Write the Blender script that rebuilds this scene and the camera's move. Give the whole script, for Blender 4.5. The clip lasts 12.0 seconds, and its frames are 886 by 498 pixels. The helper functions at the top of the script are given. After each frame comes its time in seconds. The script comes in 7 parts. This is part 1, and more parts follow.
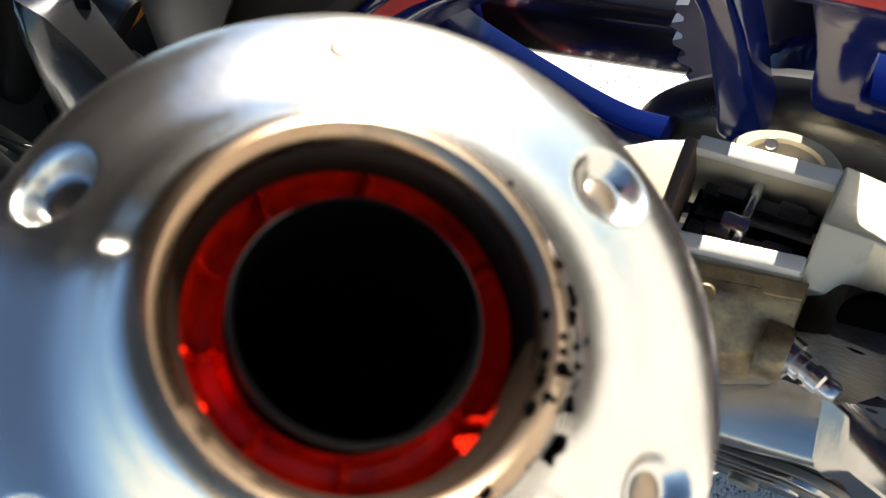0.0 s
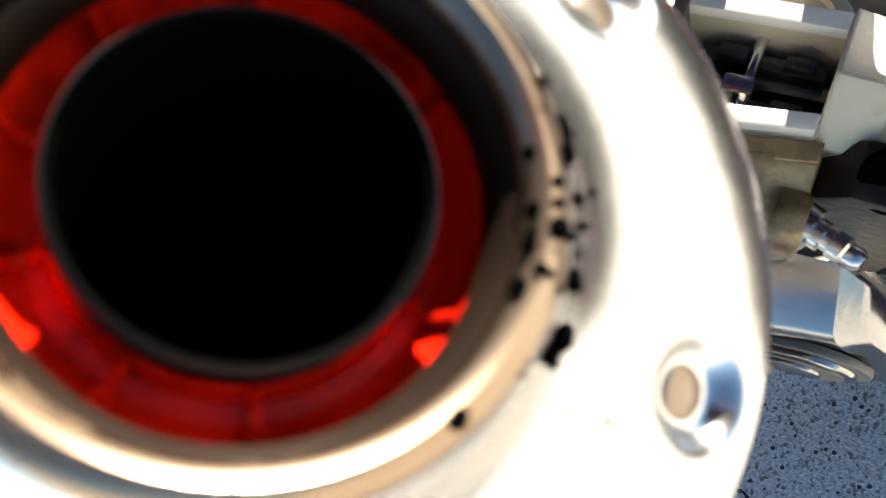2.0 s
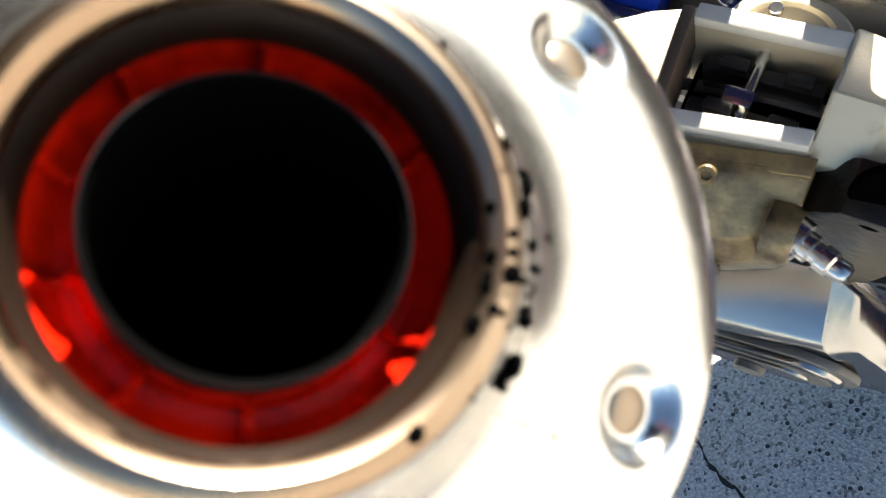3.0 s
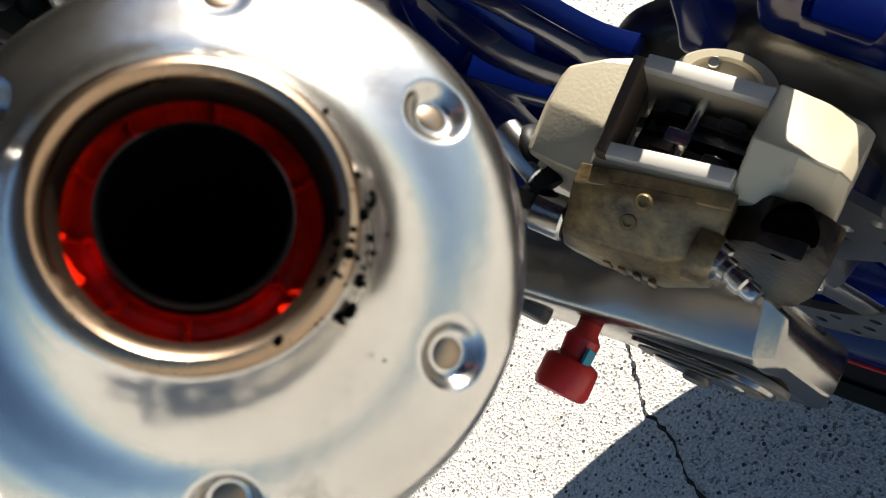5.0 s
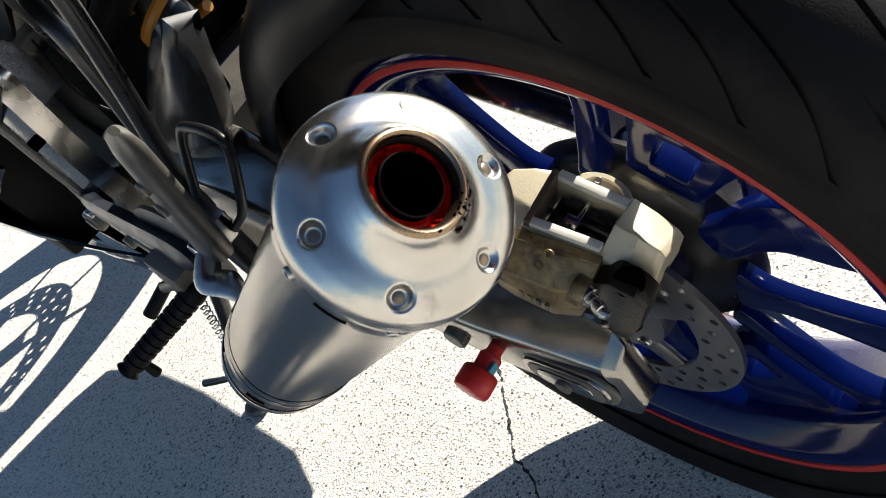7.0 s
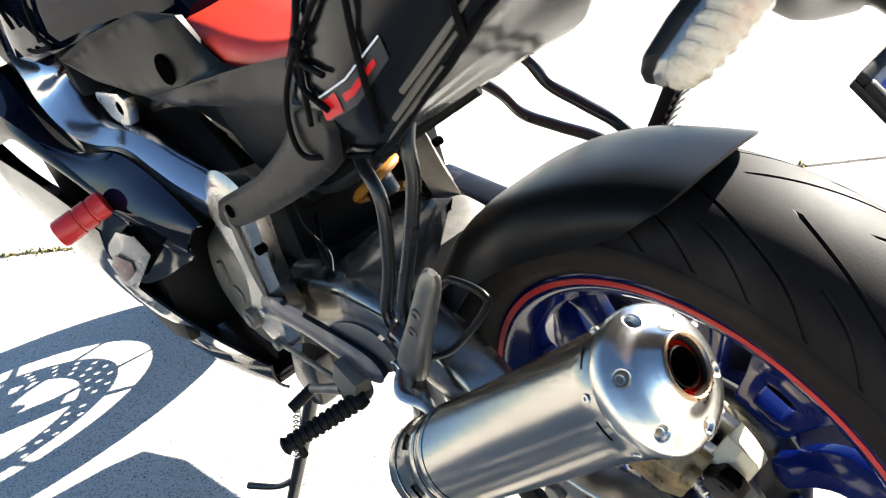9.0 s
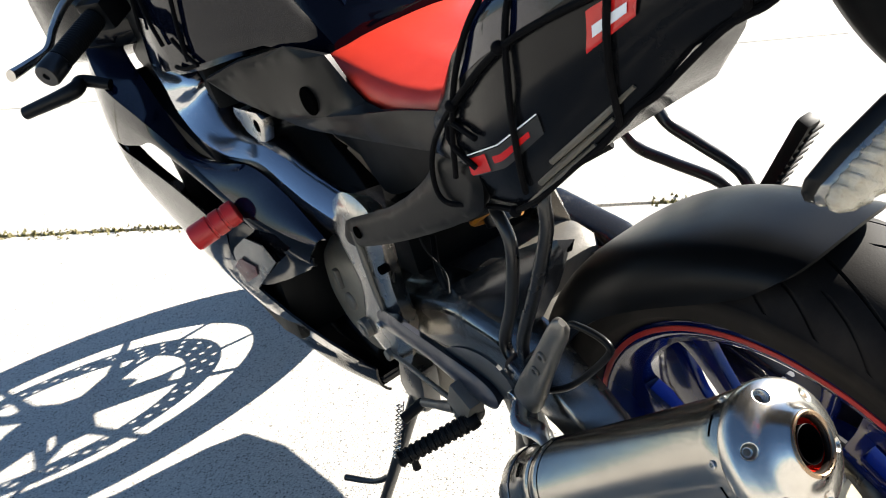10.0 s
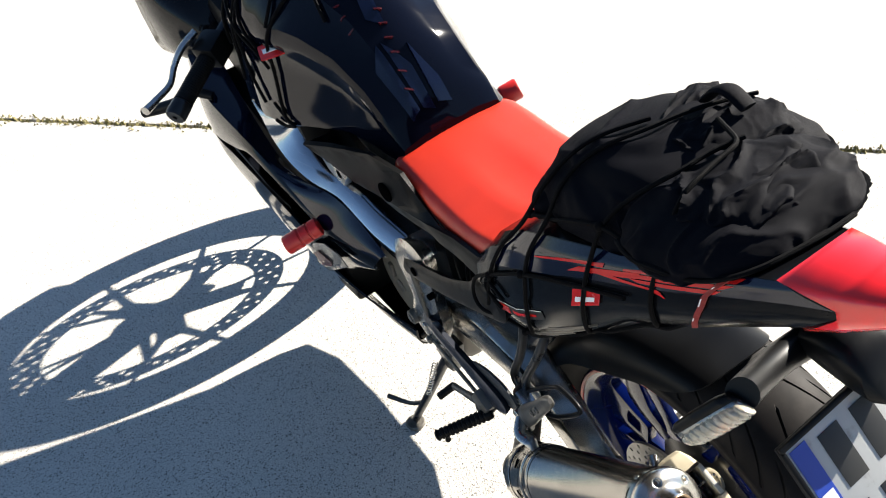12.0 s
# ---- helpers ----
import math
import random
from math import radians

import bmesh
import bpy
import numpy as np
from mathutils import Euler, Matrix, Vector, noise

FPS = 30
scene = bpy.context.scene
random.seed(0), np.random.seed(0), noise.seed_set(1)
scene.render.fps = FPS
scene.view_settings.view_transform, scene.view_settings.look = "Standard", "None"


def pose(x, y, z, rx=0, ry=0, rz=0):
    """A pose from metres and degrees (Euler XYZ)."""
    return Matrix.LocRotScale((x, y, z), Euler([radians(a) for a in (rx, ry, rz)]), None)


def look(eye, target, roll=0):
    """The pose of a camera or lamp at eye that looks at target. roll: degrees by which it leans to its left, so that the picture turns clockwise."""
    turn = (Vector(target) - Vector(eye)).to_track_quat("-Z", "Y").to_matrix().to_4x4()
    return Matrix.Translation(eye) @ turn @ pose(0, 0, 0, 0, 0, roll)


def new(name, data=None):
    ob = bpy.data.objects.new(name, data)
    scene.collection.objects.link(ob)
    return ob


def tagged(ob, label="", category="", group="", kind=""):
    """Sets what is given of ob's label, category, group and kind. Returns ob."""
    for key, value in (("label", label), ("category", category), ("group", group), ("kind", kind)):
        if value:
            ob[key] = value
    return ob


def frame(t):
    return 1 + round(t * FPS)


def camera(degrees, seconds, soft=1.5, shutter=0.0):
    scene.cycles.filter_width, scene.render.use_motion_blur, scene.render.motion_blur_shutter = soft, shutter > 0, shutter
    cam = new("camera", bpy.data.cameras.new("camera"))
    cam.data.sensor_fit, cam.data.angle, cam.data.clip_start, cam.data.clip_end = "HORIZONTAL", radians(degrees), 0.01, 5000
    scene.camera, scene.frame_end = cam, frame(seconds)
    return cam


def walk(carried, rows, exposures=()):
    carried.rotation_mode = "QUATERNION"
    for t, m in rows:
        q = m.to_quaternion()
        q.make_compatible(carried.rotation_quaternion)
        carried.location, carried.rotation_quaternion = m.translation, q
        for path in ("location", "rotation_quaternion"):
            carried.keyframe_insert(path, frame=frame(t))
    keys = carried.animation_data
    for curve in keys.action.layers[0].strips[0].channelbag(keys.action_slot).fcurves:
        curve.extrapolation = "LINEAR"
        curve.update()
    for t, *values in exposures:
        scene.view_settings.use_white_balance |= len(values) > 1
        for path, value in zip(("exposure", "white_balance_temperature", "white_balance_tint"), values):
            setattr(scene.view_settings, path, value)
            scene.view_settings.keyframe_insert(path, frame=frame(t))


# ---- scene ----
cam = camera(55.0, 12.0, soft=0.8, shutter=0.2)
PATH = [
    (0, (-0.1654, -0.1873, 0.6436), (0.4052, 1.3255, -0.5336), -43.64),
    (0.5, (-0.1545, -0.1727, 0.6444), (0.3294, 1.3031, -0.6157), -47.41),
    (1, (-0.1574, -0.1755, 0.6252), (0.3233, 1.3311, -0.5991), -47.29),
    (1.5, (-0.1601, -0.1753, 0.616), (0.3085, 1.3347, -0.6089), -49.41),
    (2, (-0.1613, -0.1706, 0.6223), (0.2553, 1.2975, -0.6704), -52.06),
    (2.5, (-0.1666, -0.1737, 0.6315), (0.2389, 1.2787, -0.6824), -51.79),
    (3, (-0.1581, -0.179, 0.6288), (0.2082, 1.2996, -0.6672), -50.89),
    (5, (-0.1575, -0.224, 0.6429), (0.1977, 1.3046, -0.5969), -47.97),
    (5.5, (-0.1601, -0.2417, 0.6521), (0.2182, 1.281, -0.5882), -47.06),
    (6, (-0.1808, -0.268, 0.6819), (0.2806, 1.2208, -0.5713), -43.65),
    (6.5, (-0.2124, -0.3037, 0.7261), (0.3613, 1.1391, -0.5344), -39.16),
    (6.7, (-0.2303, -0.3187, 0.7398), (0.3942, 1.1082, -0.5147), -36.24),
    (8.3, (-0.425, -0.402, 0.829), (0.606, 0.985, -0.178), -13.4),
    (8.5, (-0.435, -0.397, 0.843), (0.596, 1.012, -0.135), -12.3),
    (9, (-0.478, -0.369, 0.893), (0.557, 1.087, -0.006), -10.0),
    (9.5, (-0.506, -0.35, 0.933), (0.48, 1.152, 0.054), -9.5),
    (10, (-0.516, -0.358, 0.966), (0.366, 1.184, 0.048), -9.2),
    (10.5, (-0.454, -0.321, 1.092), (0.236, 1.131, -0.098), -13.2),
    (11, (-0.461, -0.314, 1.241), (0.16, 1.034, -0.1), -13.0),
    (11.5, (-0.528, -0.371, 1.38), (0.128, 0.926, 0.007), -10.2),
    (12, (-0.555, -0.468, 1.418), (0.117, 0.904, 0.128), -8.0),
]
cam.data.dof.use_dof = True
cam.data.dof.focus_distance = 0.6
cam.data.dof.aperture_fstop = 38.0
EXPOSURES = [(0, 2.6), (1.0, 2.9), (2.5, 3.05), (3.2, 3.0), (5.0, 1.85), (6.0, 1.7), (6.7, 1.7), (8.3, 3.1), (8.5, 3.1), (9, 2.85), (9.5, 2.4), (10, 2.2), (10.5, 2.0), (12, 2.05)]
walk(cam, [(t, look(eye, target, roll)) for t, eye, target, roll in PATH], EXPOSURES)

# ---- world, sun, exposure ----
SUN_AZ, SUN_EL = 87.0, 27.5  # degrees: compass-like angle from +y towards +x, and height
world = bpy.data.worlds.new("sky")
scene.world = world
world.use_nodes = True
wn = world.node_tree
sky = wn.nodes.new("ShaderNodeTexSky")
sky.sky_type = "NISHITA"
sky.sun_disc = False
sky.dust_density = 0.3
sky.ozone_density = 4.0
sky.sun_elevation = radians(SUN_EL)
sky.sun_rotation = radians(SUN_AZ)
wn.links.new(sky.outputs["Color"], wn.nodes["Background"].inputs["Color"])
wn.nodes["Background"].inputs["Strength"].default_value = 0.036
sun_dir = Vector((math.sin(radians(SUN_AZ)) * math.cos(radians(SUN_EL)), math.cos(radians(SUN_AZ)) * math.cos(radians(SUN_EL)), math.sin(radians(SUN_EL))))
sun = new("sun", bpy.data.lights.new("sun", "SUN"))
sun.data.energy = 4.5
sun.data.angle = radians(0.53)
sun.data.color = (1.0, 0.94, 0.84)
sun.matrix_world = look(sun_dir * 20, (0, 0, 0))

# ---- materials ----
def material(name, base, rough=0.5, metal=0.0, second=None, scale=40.0, amount=0.5, bump=0.0, bump_scale=400.0, coat=0.0, stretch=(1, 1, 1), rough_var=0.1, spec=0.5, dirt=None, dirt_scale=9.0, dirt_at=0.6):
    m = bpy.data.materials.new(name)
    m.use_nodes = True
    nt = m.node_tree
    n, ln = nt.nodes, nt.links
    bs = n["Principled BSDF"]
    co = n.new("ShaderNodeTexCoord")
    mp = n.new("ShaderNodeMapping")
    mp.inputs["Scale"].default_value = stretch
    ln.new(co.outputs["Object"], mp.inputs["Vector"])
    no = n.new("ShaderNodeTexNoise")
    no.inputs["Scale"].default_value = scale
    no.inputs["Detail"].default_value = 6
    ln.new(mp.outputs["Vector"], no.inputs["Vector"])
    mix = n.new("ShaderNodeMix")
    mix.data_type = "RGBA"
    sec = second or tuple(c * 0.75 for c in base)
    mix.inputs["A"].default_value = (*base, 1)
    mix.inputs["B"].default_value = (*sec, 1)
    fac = n.new("ShaderNodeMath")
    fac.operation = "MULTIPLY"
    fac.inputs[1].default_value = amount
    ln.new(no.outputs["Fac"], fac.inputs[0])
    ln.new(fac.outputs[0], mix.inputs["Factor"])
    colour = mix.outputs["Result"]
    if dirt:
        big = n.new("ShaderNodeTexNoise")
        big.inputs["Scale"].default_value = dirt_scale
        big.inputs["Detail"].default_value = 8
        big.inputs["Roughness"].default_value = 0.65
        ln.new(co.outputs["Object"], big.inputs["Vector"])
        ramp = n.new("ShaderNodeMapRange")
        ramp.inputs["From Min"].default_value = dirt_at - 0.1
        ramp.inputs["From Max"].default_value = dirt_at + 0.12
        ln.new(big.outputs["Fac"], ramp.inputs["Value"])
        mix2 = n.new("ShaderNodeMix")
        mix2.data_type = "RGBA"
        mix2.inputs["B"].default_value = (*dirt, 1)
        ln.new(colour, mix2.inputs["A"])
        ln.new(ramp.outputs["Result"], mix2.inputs["Factor"])
        colour = mix2.outputs["Result"]
        if metal > 0:
            dm = n.new("ShaderNodeMapRange")
            dm.inputs["To Min"].default_value = metal
            dm.inputs["To Max"].default_value = metal * 0.25
            ln.new(ramp.outputs["Result"], dm.inputs["Value"])
            ln.new(dm.outputs["Result"], bs.inputs["Metallic"])
    ln.new(colour, bs.inputs["Base Color"])
    rr = n.new("ShaderNodeMapRange")
    rr.inputs["To Min"].default_value = max(0.02, rough - rough_var)
    rr.inputs["To Max"].default_value = min(1.0, rough + rough_var)
    ln.new(no.outputs["Fac"], rr.inputs["Value"])
    ln.new(rr.outputs["Result"], bs.inputs["Roughness"])
    bs.inputs["Metallic"].default_value = metal
    bs.inputs["Specular IOR Level"].default_value = spec
    if coat:
        bs.inputs["Coat Weight"].default_value = coat
        bs.inputs["Coat Roughness"].default_value = 0.04
    if bump:
        fine = n.new("ShaderNodeTexNoise")
        fine.inputs["Scale"].default_value = bump_scale
        fine.inputs["Detail"].default_value = 3
        ln.new(mp.outputs["Vector"], fine.inputs["Vector"])
        bp = n.new("ShaderNodeBump")
        bp.inputs["Strength"].default_value = bump
        bp.inputs["Distance"].default_value = 0.001
        ln.new(fine.outputs["Fac"], bp.inputs["Height"])
        ln.new(bp.outputs["Normal"], bs.inputs["Normal"])
    return m


def concrete_material():
    m = bpy.data.materials.new("exposed_aggregate_concrete")
    m.use_nodes = True
    nt = m.node_tree
    n, ln = nt.nodes, nt.links
    bs = n["Principled BSDF"]
    co = n.new("ShaderNodeTexCoord")
    big = n.new("ShaderNodeTexNoise")
    big.inputs["Scale"].default_value = 1.3
    big.inputs["Detail"].default_value = 8
    mid = n.new("ShaderNodeTexNoise")
    mid.inputs["Scale"].default_value = 360
    mid.inputs["Detail"].default_value = 5
    vor = n.new("ShaderNodeTexVoronoi")
    vor.inputs["Scale"].default_value = 430
    pits = n.new("ShaderNodeTexVoronoi")
    pits.inputs["Scale"].default_value = 170
    for a in (big, mid, vor, pits):
        ln.new(co.outputs["Object"], a.inputs["Vector"])
    base = n.new("ShaderNodeValToRGB")
    base.color_ramp.elements[0].color = (0.50, 0.475, 0.43, 1)
    base.color_ramp.elements[1].color = (0.64, 0.61, 0.55, 1)
    base.color_ramp.elements[0].position, base.color_ramp.elements[1].position = 0.3, 0.7
    ln.new(big.outputs["Fac"], base.inputs["Fac"])
    grain = n.new("ShaderNodeMix")
    grain.data_type = "RGBA"
    grain.blend_type = "MULTIPLY"
    grain.inputs["Factor"].default_value = 1.0
    gr = n.new("ShaderNodeValToRGB")
    gr.color_ramp.elements[0].position, gr.color_ramp.elements[1].position = 0.33, 0.66
    gr.color_ramp.elements[0].color = (0.62, 0.62, 0.62, 1)
    gr.color_ramp.elements[1].color = (1.15, 1.15, 1.15, 1)
    ln.new(mid.outputs["Fac"], gr.inputs["Fac"])
    ln.new(base.outputs["Color"], grain.inputs["A"])
    ln.new(gr.outputs["Color"], grain.inputs["B"])
    stones = n.new("ShaderNodeMix")
    stones.data_type = "RGBA"
    stones.blend_type = "MULTIPLY"
    stones.inputs["Factor"].default_value = 1.0
    st = n.new("ShaderNodeValToRGB")
    st.color_ramp.elements[0].color = (0.36, 0.355, 0.35, 1)
    st.color_ramp.elements[1].color = (1.1, 1.1, 1.1, 1)
    st.color_ramp.elements[0].position, st.color_ramp.elements[1].position = 0.04, 0.22
    sep = n.new("ShaderNodeSeparateColor")
    ln.new(vor.outputs["Color"], sep.inputs["Color"])
    ln.new(sep.outputs["Red"], st.inputs["Fac"])
    ln.new(grain.outputs["Result"], stones.inputs["A"])
    ln.new(st.outputs["Color"], stones.inputs["B"])
    hole = n.new("ShaderNodeMix")
    hole.data_type = "RGBA"
    hole.inputs["B"].default_value = (0.05, 0.05, 0.05, 1)
    sp = n.new("ShaderNodeSeparateColor")
    ln.new(pits.outputs["Color"], sp.inputs["Color"])
    few = n.new("ShaderNodeMath")
    few.operation = "LESS_THAN"
    few.inputs[1].default_value = 0.10
    ln.new(sp.outputs["Green"], few.inputs[0])
    near = n.new("ShaderNodeMath")
    near.operation = "LESS_THAN"
    near.inputs[1].default_value = 0.30
    ln.new(pits.outputs["Distance"], near.inputs[0])
    both = n.new("ShaderNodeMath")
    both.operation = "MULTIPLY"
    ln.new(few.outputs[0], both.inputs[0])
    ln.new(near.outputs[0], both.inputs[1])
    ln.new(both.outputs[0], hole.inputs["Factor"])
    ln.new(stones.outputs["Result"], hole.inputs["A"])
    ln.new(hole.outputs["Result"], bs.inputs["Base Color"])
    bs.inputs["Roughness"].default_value = 0.85
    bp = n.new("ShaderNodeBump")
    bp.inputs["Strength"].default_value = 0.45
    bp.inputs["Distance"].default_value = 0.002
    ln.new(vor.outputs["Distance"], bp.inputs["Height"])
    bp2 = n.new("ShaderNodeBump")
    bp2.inputs["Strength"].default_value = 0.35
    bp2.inputs["Distance"].default_value = 0.002
    ln.new(mid.outputs["Fac"], bp2.inputs["Height"])
    ln.new(bp.outputs["Normal"], bp2.inputs["Normal"])
    ln.new(bp2.outputs["Normal"], bs.inputs["Normal"])
    return m


M_CONCRETE = concrete_material()
M_GAP = material("joint_dirt", (0.10, 0.085, 0.06), 0.95, second=(0.04, 0.035, 0.03), scale=60, bump=0.5, bump_scale=300)
M_CRACK = material("crack_shadow", (0.03, 0.028, 0.025), 0.95)
M_MOSS = material("dry_moss", (0.12, 0.12, 0.035), 0.9, second=(0.2, 0.15, 0.07), scale=30, amount=0.9)
M_TAIL = material("dark_tail_paint", (0.0035, 0.0037, 0.0045), 0.2, second=(0.006, 0.006, 0.0065), scale=12, amount=0.8, rough_var=0.06, spec=0.15, dirt=(0.008, 0.008, 0.008), dirt_scale=14, dirt_at=0.62)
M_GLOSS = material("black_gloss_paint", (0.003, 0.0035, 0.005), 0.08, second=(0.005, 0.0055, 0.008), scale=15, rough_var=0.04, spec=0.26, dirt=(0.014, 0.013, 0.012), dirt_scale=30, dirt_at=0.74)
M_NAVY = material("dark_navy_paint", (0.003, 0.005, 0.018), 0.10, rough_var=0.04, dirt=(0.012, 0.012, 0.014), dirt_scale=30, dirt_at=0.72)
M_MATT = material("matt_black_plastic", (0.0036, 0.0036, 0.004), 0.36, second=(0.008, 0.008, 0.008), scale=25, amount=0.6, bump=0.06, bump_scale=900, rough_var=0.08, spec=0.15)
M_PLASTIC = material("grey_black_plastic", (0.0050, 0.0048, 0.0047), 0.38, second=(0.005, 0.005, 0.005), scale=12, amount=0.6, bump=0.08, bump_scale=1100, rough_var=0.08, spec=0.10)
M_RUBBER = material("tyre_rubber", (0.009, 0.0078, 0.0074), 0.6, second=(0.015, 0.013, 0.012), scale=14, amount=0.7, bump=0.12, bump_scale=700, rough_var=0.1, dirt=(0.022, 0.019, 0.017), dirt_scale=16, dirt_at=0.60, spec=0.08)
M_SOFT = material("black_rubber", (0.005, 0.005, 0.005), 0.5, bump=0.1, bump_scale=500, spec=0.14)
M_SEAT = material("red_vinyl", (0.62, 0.034, 0.014), 0.42, second=(0.54, 0.028, 0.012), scale=8, amount=0.6, bump=0.3, bump_scale=1200, rough_var=0.07)
M_RED = material("red_anodised", (0.62, 0.02, 0.015), 0.35, second=(0.3, 0.008, 0.008), scale=30, bump=0.15, bump_scale=400)
M_REDPAINT = material("red_paint", (0.55, 0.012, 0.010), 0.25, second=(0.4, 0.01, 0.01), scale=20)
M_REDIN = material("red_coated_lining", (0.90, 0.016, 0.002), 0.28, second=(0.34, 0.004, 0.001), scale=70, amount=1.0, bump=0.3, bump_scale=200, dirt=(0.012, 0.001, 0.0005), dirt_scale=70, dirt_at=0.58, spec=0.12)
M_STRIPE = material("red_rim_tape", (0.42, 0.025, 0.018), 0.35, second=(0.3, 0.02, 0.02), scale=60)
M_BLUE = material("blue_wheel_paint", (0.0008, 0.0036, 0.046), 0.12, second=(0.0014, 0.0065, 0.066), scale=18, amount=0.7, coat=0.1, spec=0.28, rough_var=0.05, dirt=(0.035, 0.04, 0.07), dirt_scale=25, dirt_at=0.72)
M_STEEL = material("brushed_stainless", (0.44, 0.42, 0.385), 0.20, metal=1.0, second=(0.30, 0.275, 0.24), scale=60, amount=0.85, stretch=(1, 0.2, 0.2), bump=0.10, bump_scale=500, rough_var=0.08, dirt=(0.22, 0.19, 0.15), dirt_scale=24, dirt_at=0.72)
M_CAP = material("polished_steel_cap", (0.70, 0.68, 0.645), 0.24, metal=1.0, second=(0.40, 0.365, 0.31), scale=24, amount=0.9, bump=0.10, bump_scale=160, rough_var=0.10, dirt=(0.30, 0.25, 0.19), dirt_scale=40, dirt_at=0.74)
M_SCREWHEAD = material("dull_screw_head", (0.34, 0.27, 0.20), 0.35, metal=0.95, second=(0.18, 0.12, 0.07), scale=160, amount=0.9)
M_RIMSTEEL = material("sooty_pipe_edge", (0.012, 0.012, 0.013), 0.5, metal=0.3, spec=0.2)
M_LIP = material("heat_tinted_steel", (0.22, 0.115, 0.05), 0.28, metal=1.0, second=(0.48, 0.40, 0.30), scale=45, amount=0.8, rough_var=0.1, dirt=(0.05, 0.035, 0.025), dirt_scale=60, dirt_at=0.68)
M_ALU = material("polished_aluminium", (0.56, 0.54, 0.51), 0.26, metal=1.0, second=(0.30, 0.29, 0.27), scale=22, amount=0.8, rough_var=0.1, bump=0.08, bump_scale=300, dirt=(0.20, 0.17, 0.13), dirt_scale=22, dirt_at=0.74)
M_PEG = material("worn_cast_peg", (0.20, 0.19, 0.17), 0.42, metal=0.8, second=(0.12, 0.11, 0.1), scale=40, amount=0.9, bump=0.2, bump_scale=300)
M_HANGER = material("satin_dark_hanger", (0.05, 0.055, 0.075), 0.32, metal=0.6, second=(0.035, 0.037, 0.045), scale=30, amount=0.8)
M_HEEL = material("grey_heel_plate", (0.11, 0.11, 0.108), 0.4, metal=0.4, second=(0.08, 0.08, 0.08), scale=25)
M_TANK = material("dark_blue_black_tank_paint", (0.0018, 0.0026, 0.0065), 0.05, second=(0.004, 0.005, 0.011), scale=9, rough_var=0.03, spec=0.15, dirt=(0.010, 0.010, 0.011), dirt_scale=22, dirt_at=0.74)
M_FADED = material("faded_red_print", (0.10, 0.008, 0.010), 0.3, second=(0.04, 0.004, 0.005), scale=60)
M_RIB = material("bronze_grey_rib", (0.16, 0.14, 0.11), 0.35, metal=0.4)
M_SPAR = material("polished_frame_spar", (0.52, 0.53, 0.55), 0.15, metal=1.0, second=(0.40, 0.40, 0.41), scale=22, amount=0.8, rough_var=0.06, dirt=(0.25, 0.22, 0.18), dirt_scale=30, dirt_at=0.78)
M_ARM = material("worn_polished_swingarm", (0.37, 0.355, 0.33), 0.22, metal=1.0, second=(0.22, 0.205, 0.18), scale=30, amount=0.9, rough_var=0.1, bump=0.08, bump_scale=300, dirt=(0.13, 0.09, 0.05), dirt_scale=28, dirt_at=0.64)
# darker metal than the left arm's, for side web, brace and right arm
M_WEB = material("dark_web_metal", (0.045, 0.045, 0.048), 0.2, metal=0.7, second=(0.025, 0.025, 0.026), scale=30, amount=0.8, dirt=(0.08, 0.075, 0.065), dirt_scale=30, dirt_at=0.7)
M_CAST = material("gold_cast_caliper", (0.48, 0.42, 0.30), 0.44, metal=0.3, second=(0.38, 0.335, 0.24), scale=50, amount=0.8, bump=0.12, bump_scale=700, rough_var=0.08, dirt=(0.22, 0.15, 0.06), dirt_scale=30, dirt_at=0.74)
M_DULLGOLD = material("dull_gold_casting", (0.20, 0.18, 0.14), 0.42, metal=0.3, second=(0.12, 0.11, 0.09), scale=40, amount=0.8, bump=0.15, bump_scale=500, dirt=(0.05, 0.04, 0.03), dirt_scale=30, dirt_at=0.66)
M_GREASY = material("greasy_caliper_casting", (0.40, 0.29, 0.13), 0.35, metal=0.45, second=(0.14, 0.085, 0.03), scale=45, amount=1.0, bump=0.3, bump_scale=400, rough_var=0.14, dirt=(0.028, 0.018, 0.008), dirt_scale=40, dirt_at=0.52)
M_DARKCAST = material("dark_engine_casting", (0.10, 0.095, 0.085), 0.5, metal=0.5, second=(0.2, 0.18, 0.15), scale=25, amount=0.7, bump=0.3, bump_scale=400, dirt=(0.03, 0.025, 0.02), dirt_scale=20, dirt_at=0.6)
M_BRACKET = material("greasy_black_bracket", (0.05, 0.033, 0.016), 0.35, metal=0.3, second=(0.012, 0.009, 0.006), scale=60, amount=1.0, bump=0.4, bump_scale=300, rough_var=0.12, dirt=(0.006, 0.005, 0.004), dirt_scale=50, dirt_at=0.5)
# paler than the casting: the sun on the rails is put into the colour
M_RAIL = material("sunlit_pale_rail", (0.66, 0.63, 0.57), 0.4, metal=0.2, second=(0.5, 0.47, 0.41), scale=60)
M_RUSTY = material("rust_brown_steel", (0.11, 0.08, 0.06), 0.55, metal=0.4, second=(0.06, 0.04, 0.03), scale=60, amount=0.9, bump=0.2, bump_scale=500)
M_DISC = material("brake_disc_steel", (0.30, 0.295, 0.285), 0.36, metal=1.0, second=(0.22, 0.21, 0.2), scale=40, amount=0.8, bump=0.1, bump_scale=300, rough_var=0.1)
M_CHAIN = material("oily_chain_steel", (0.34, 0.33, 0.31), 0.35, metal=1.0, second=(0.12, 0.11, 0.1), scale=120, amount=0.9)
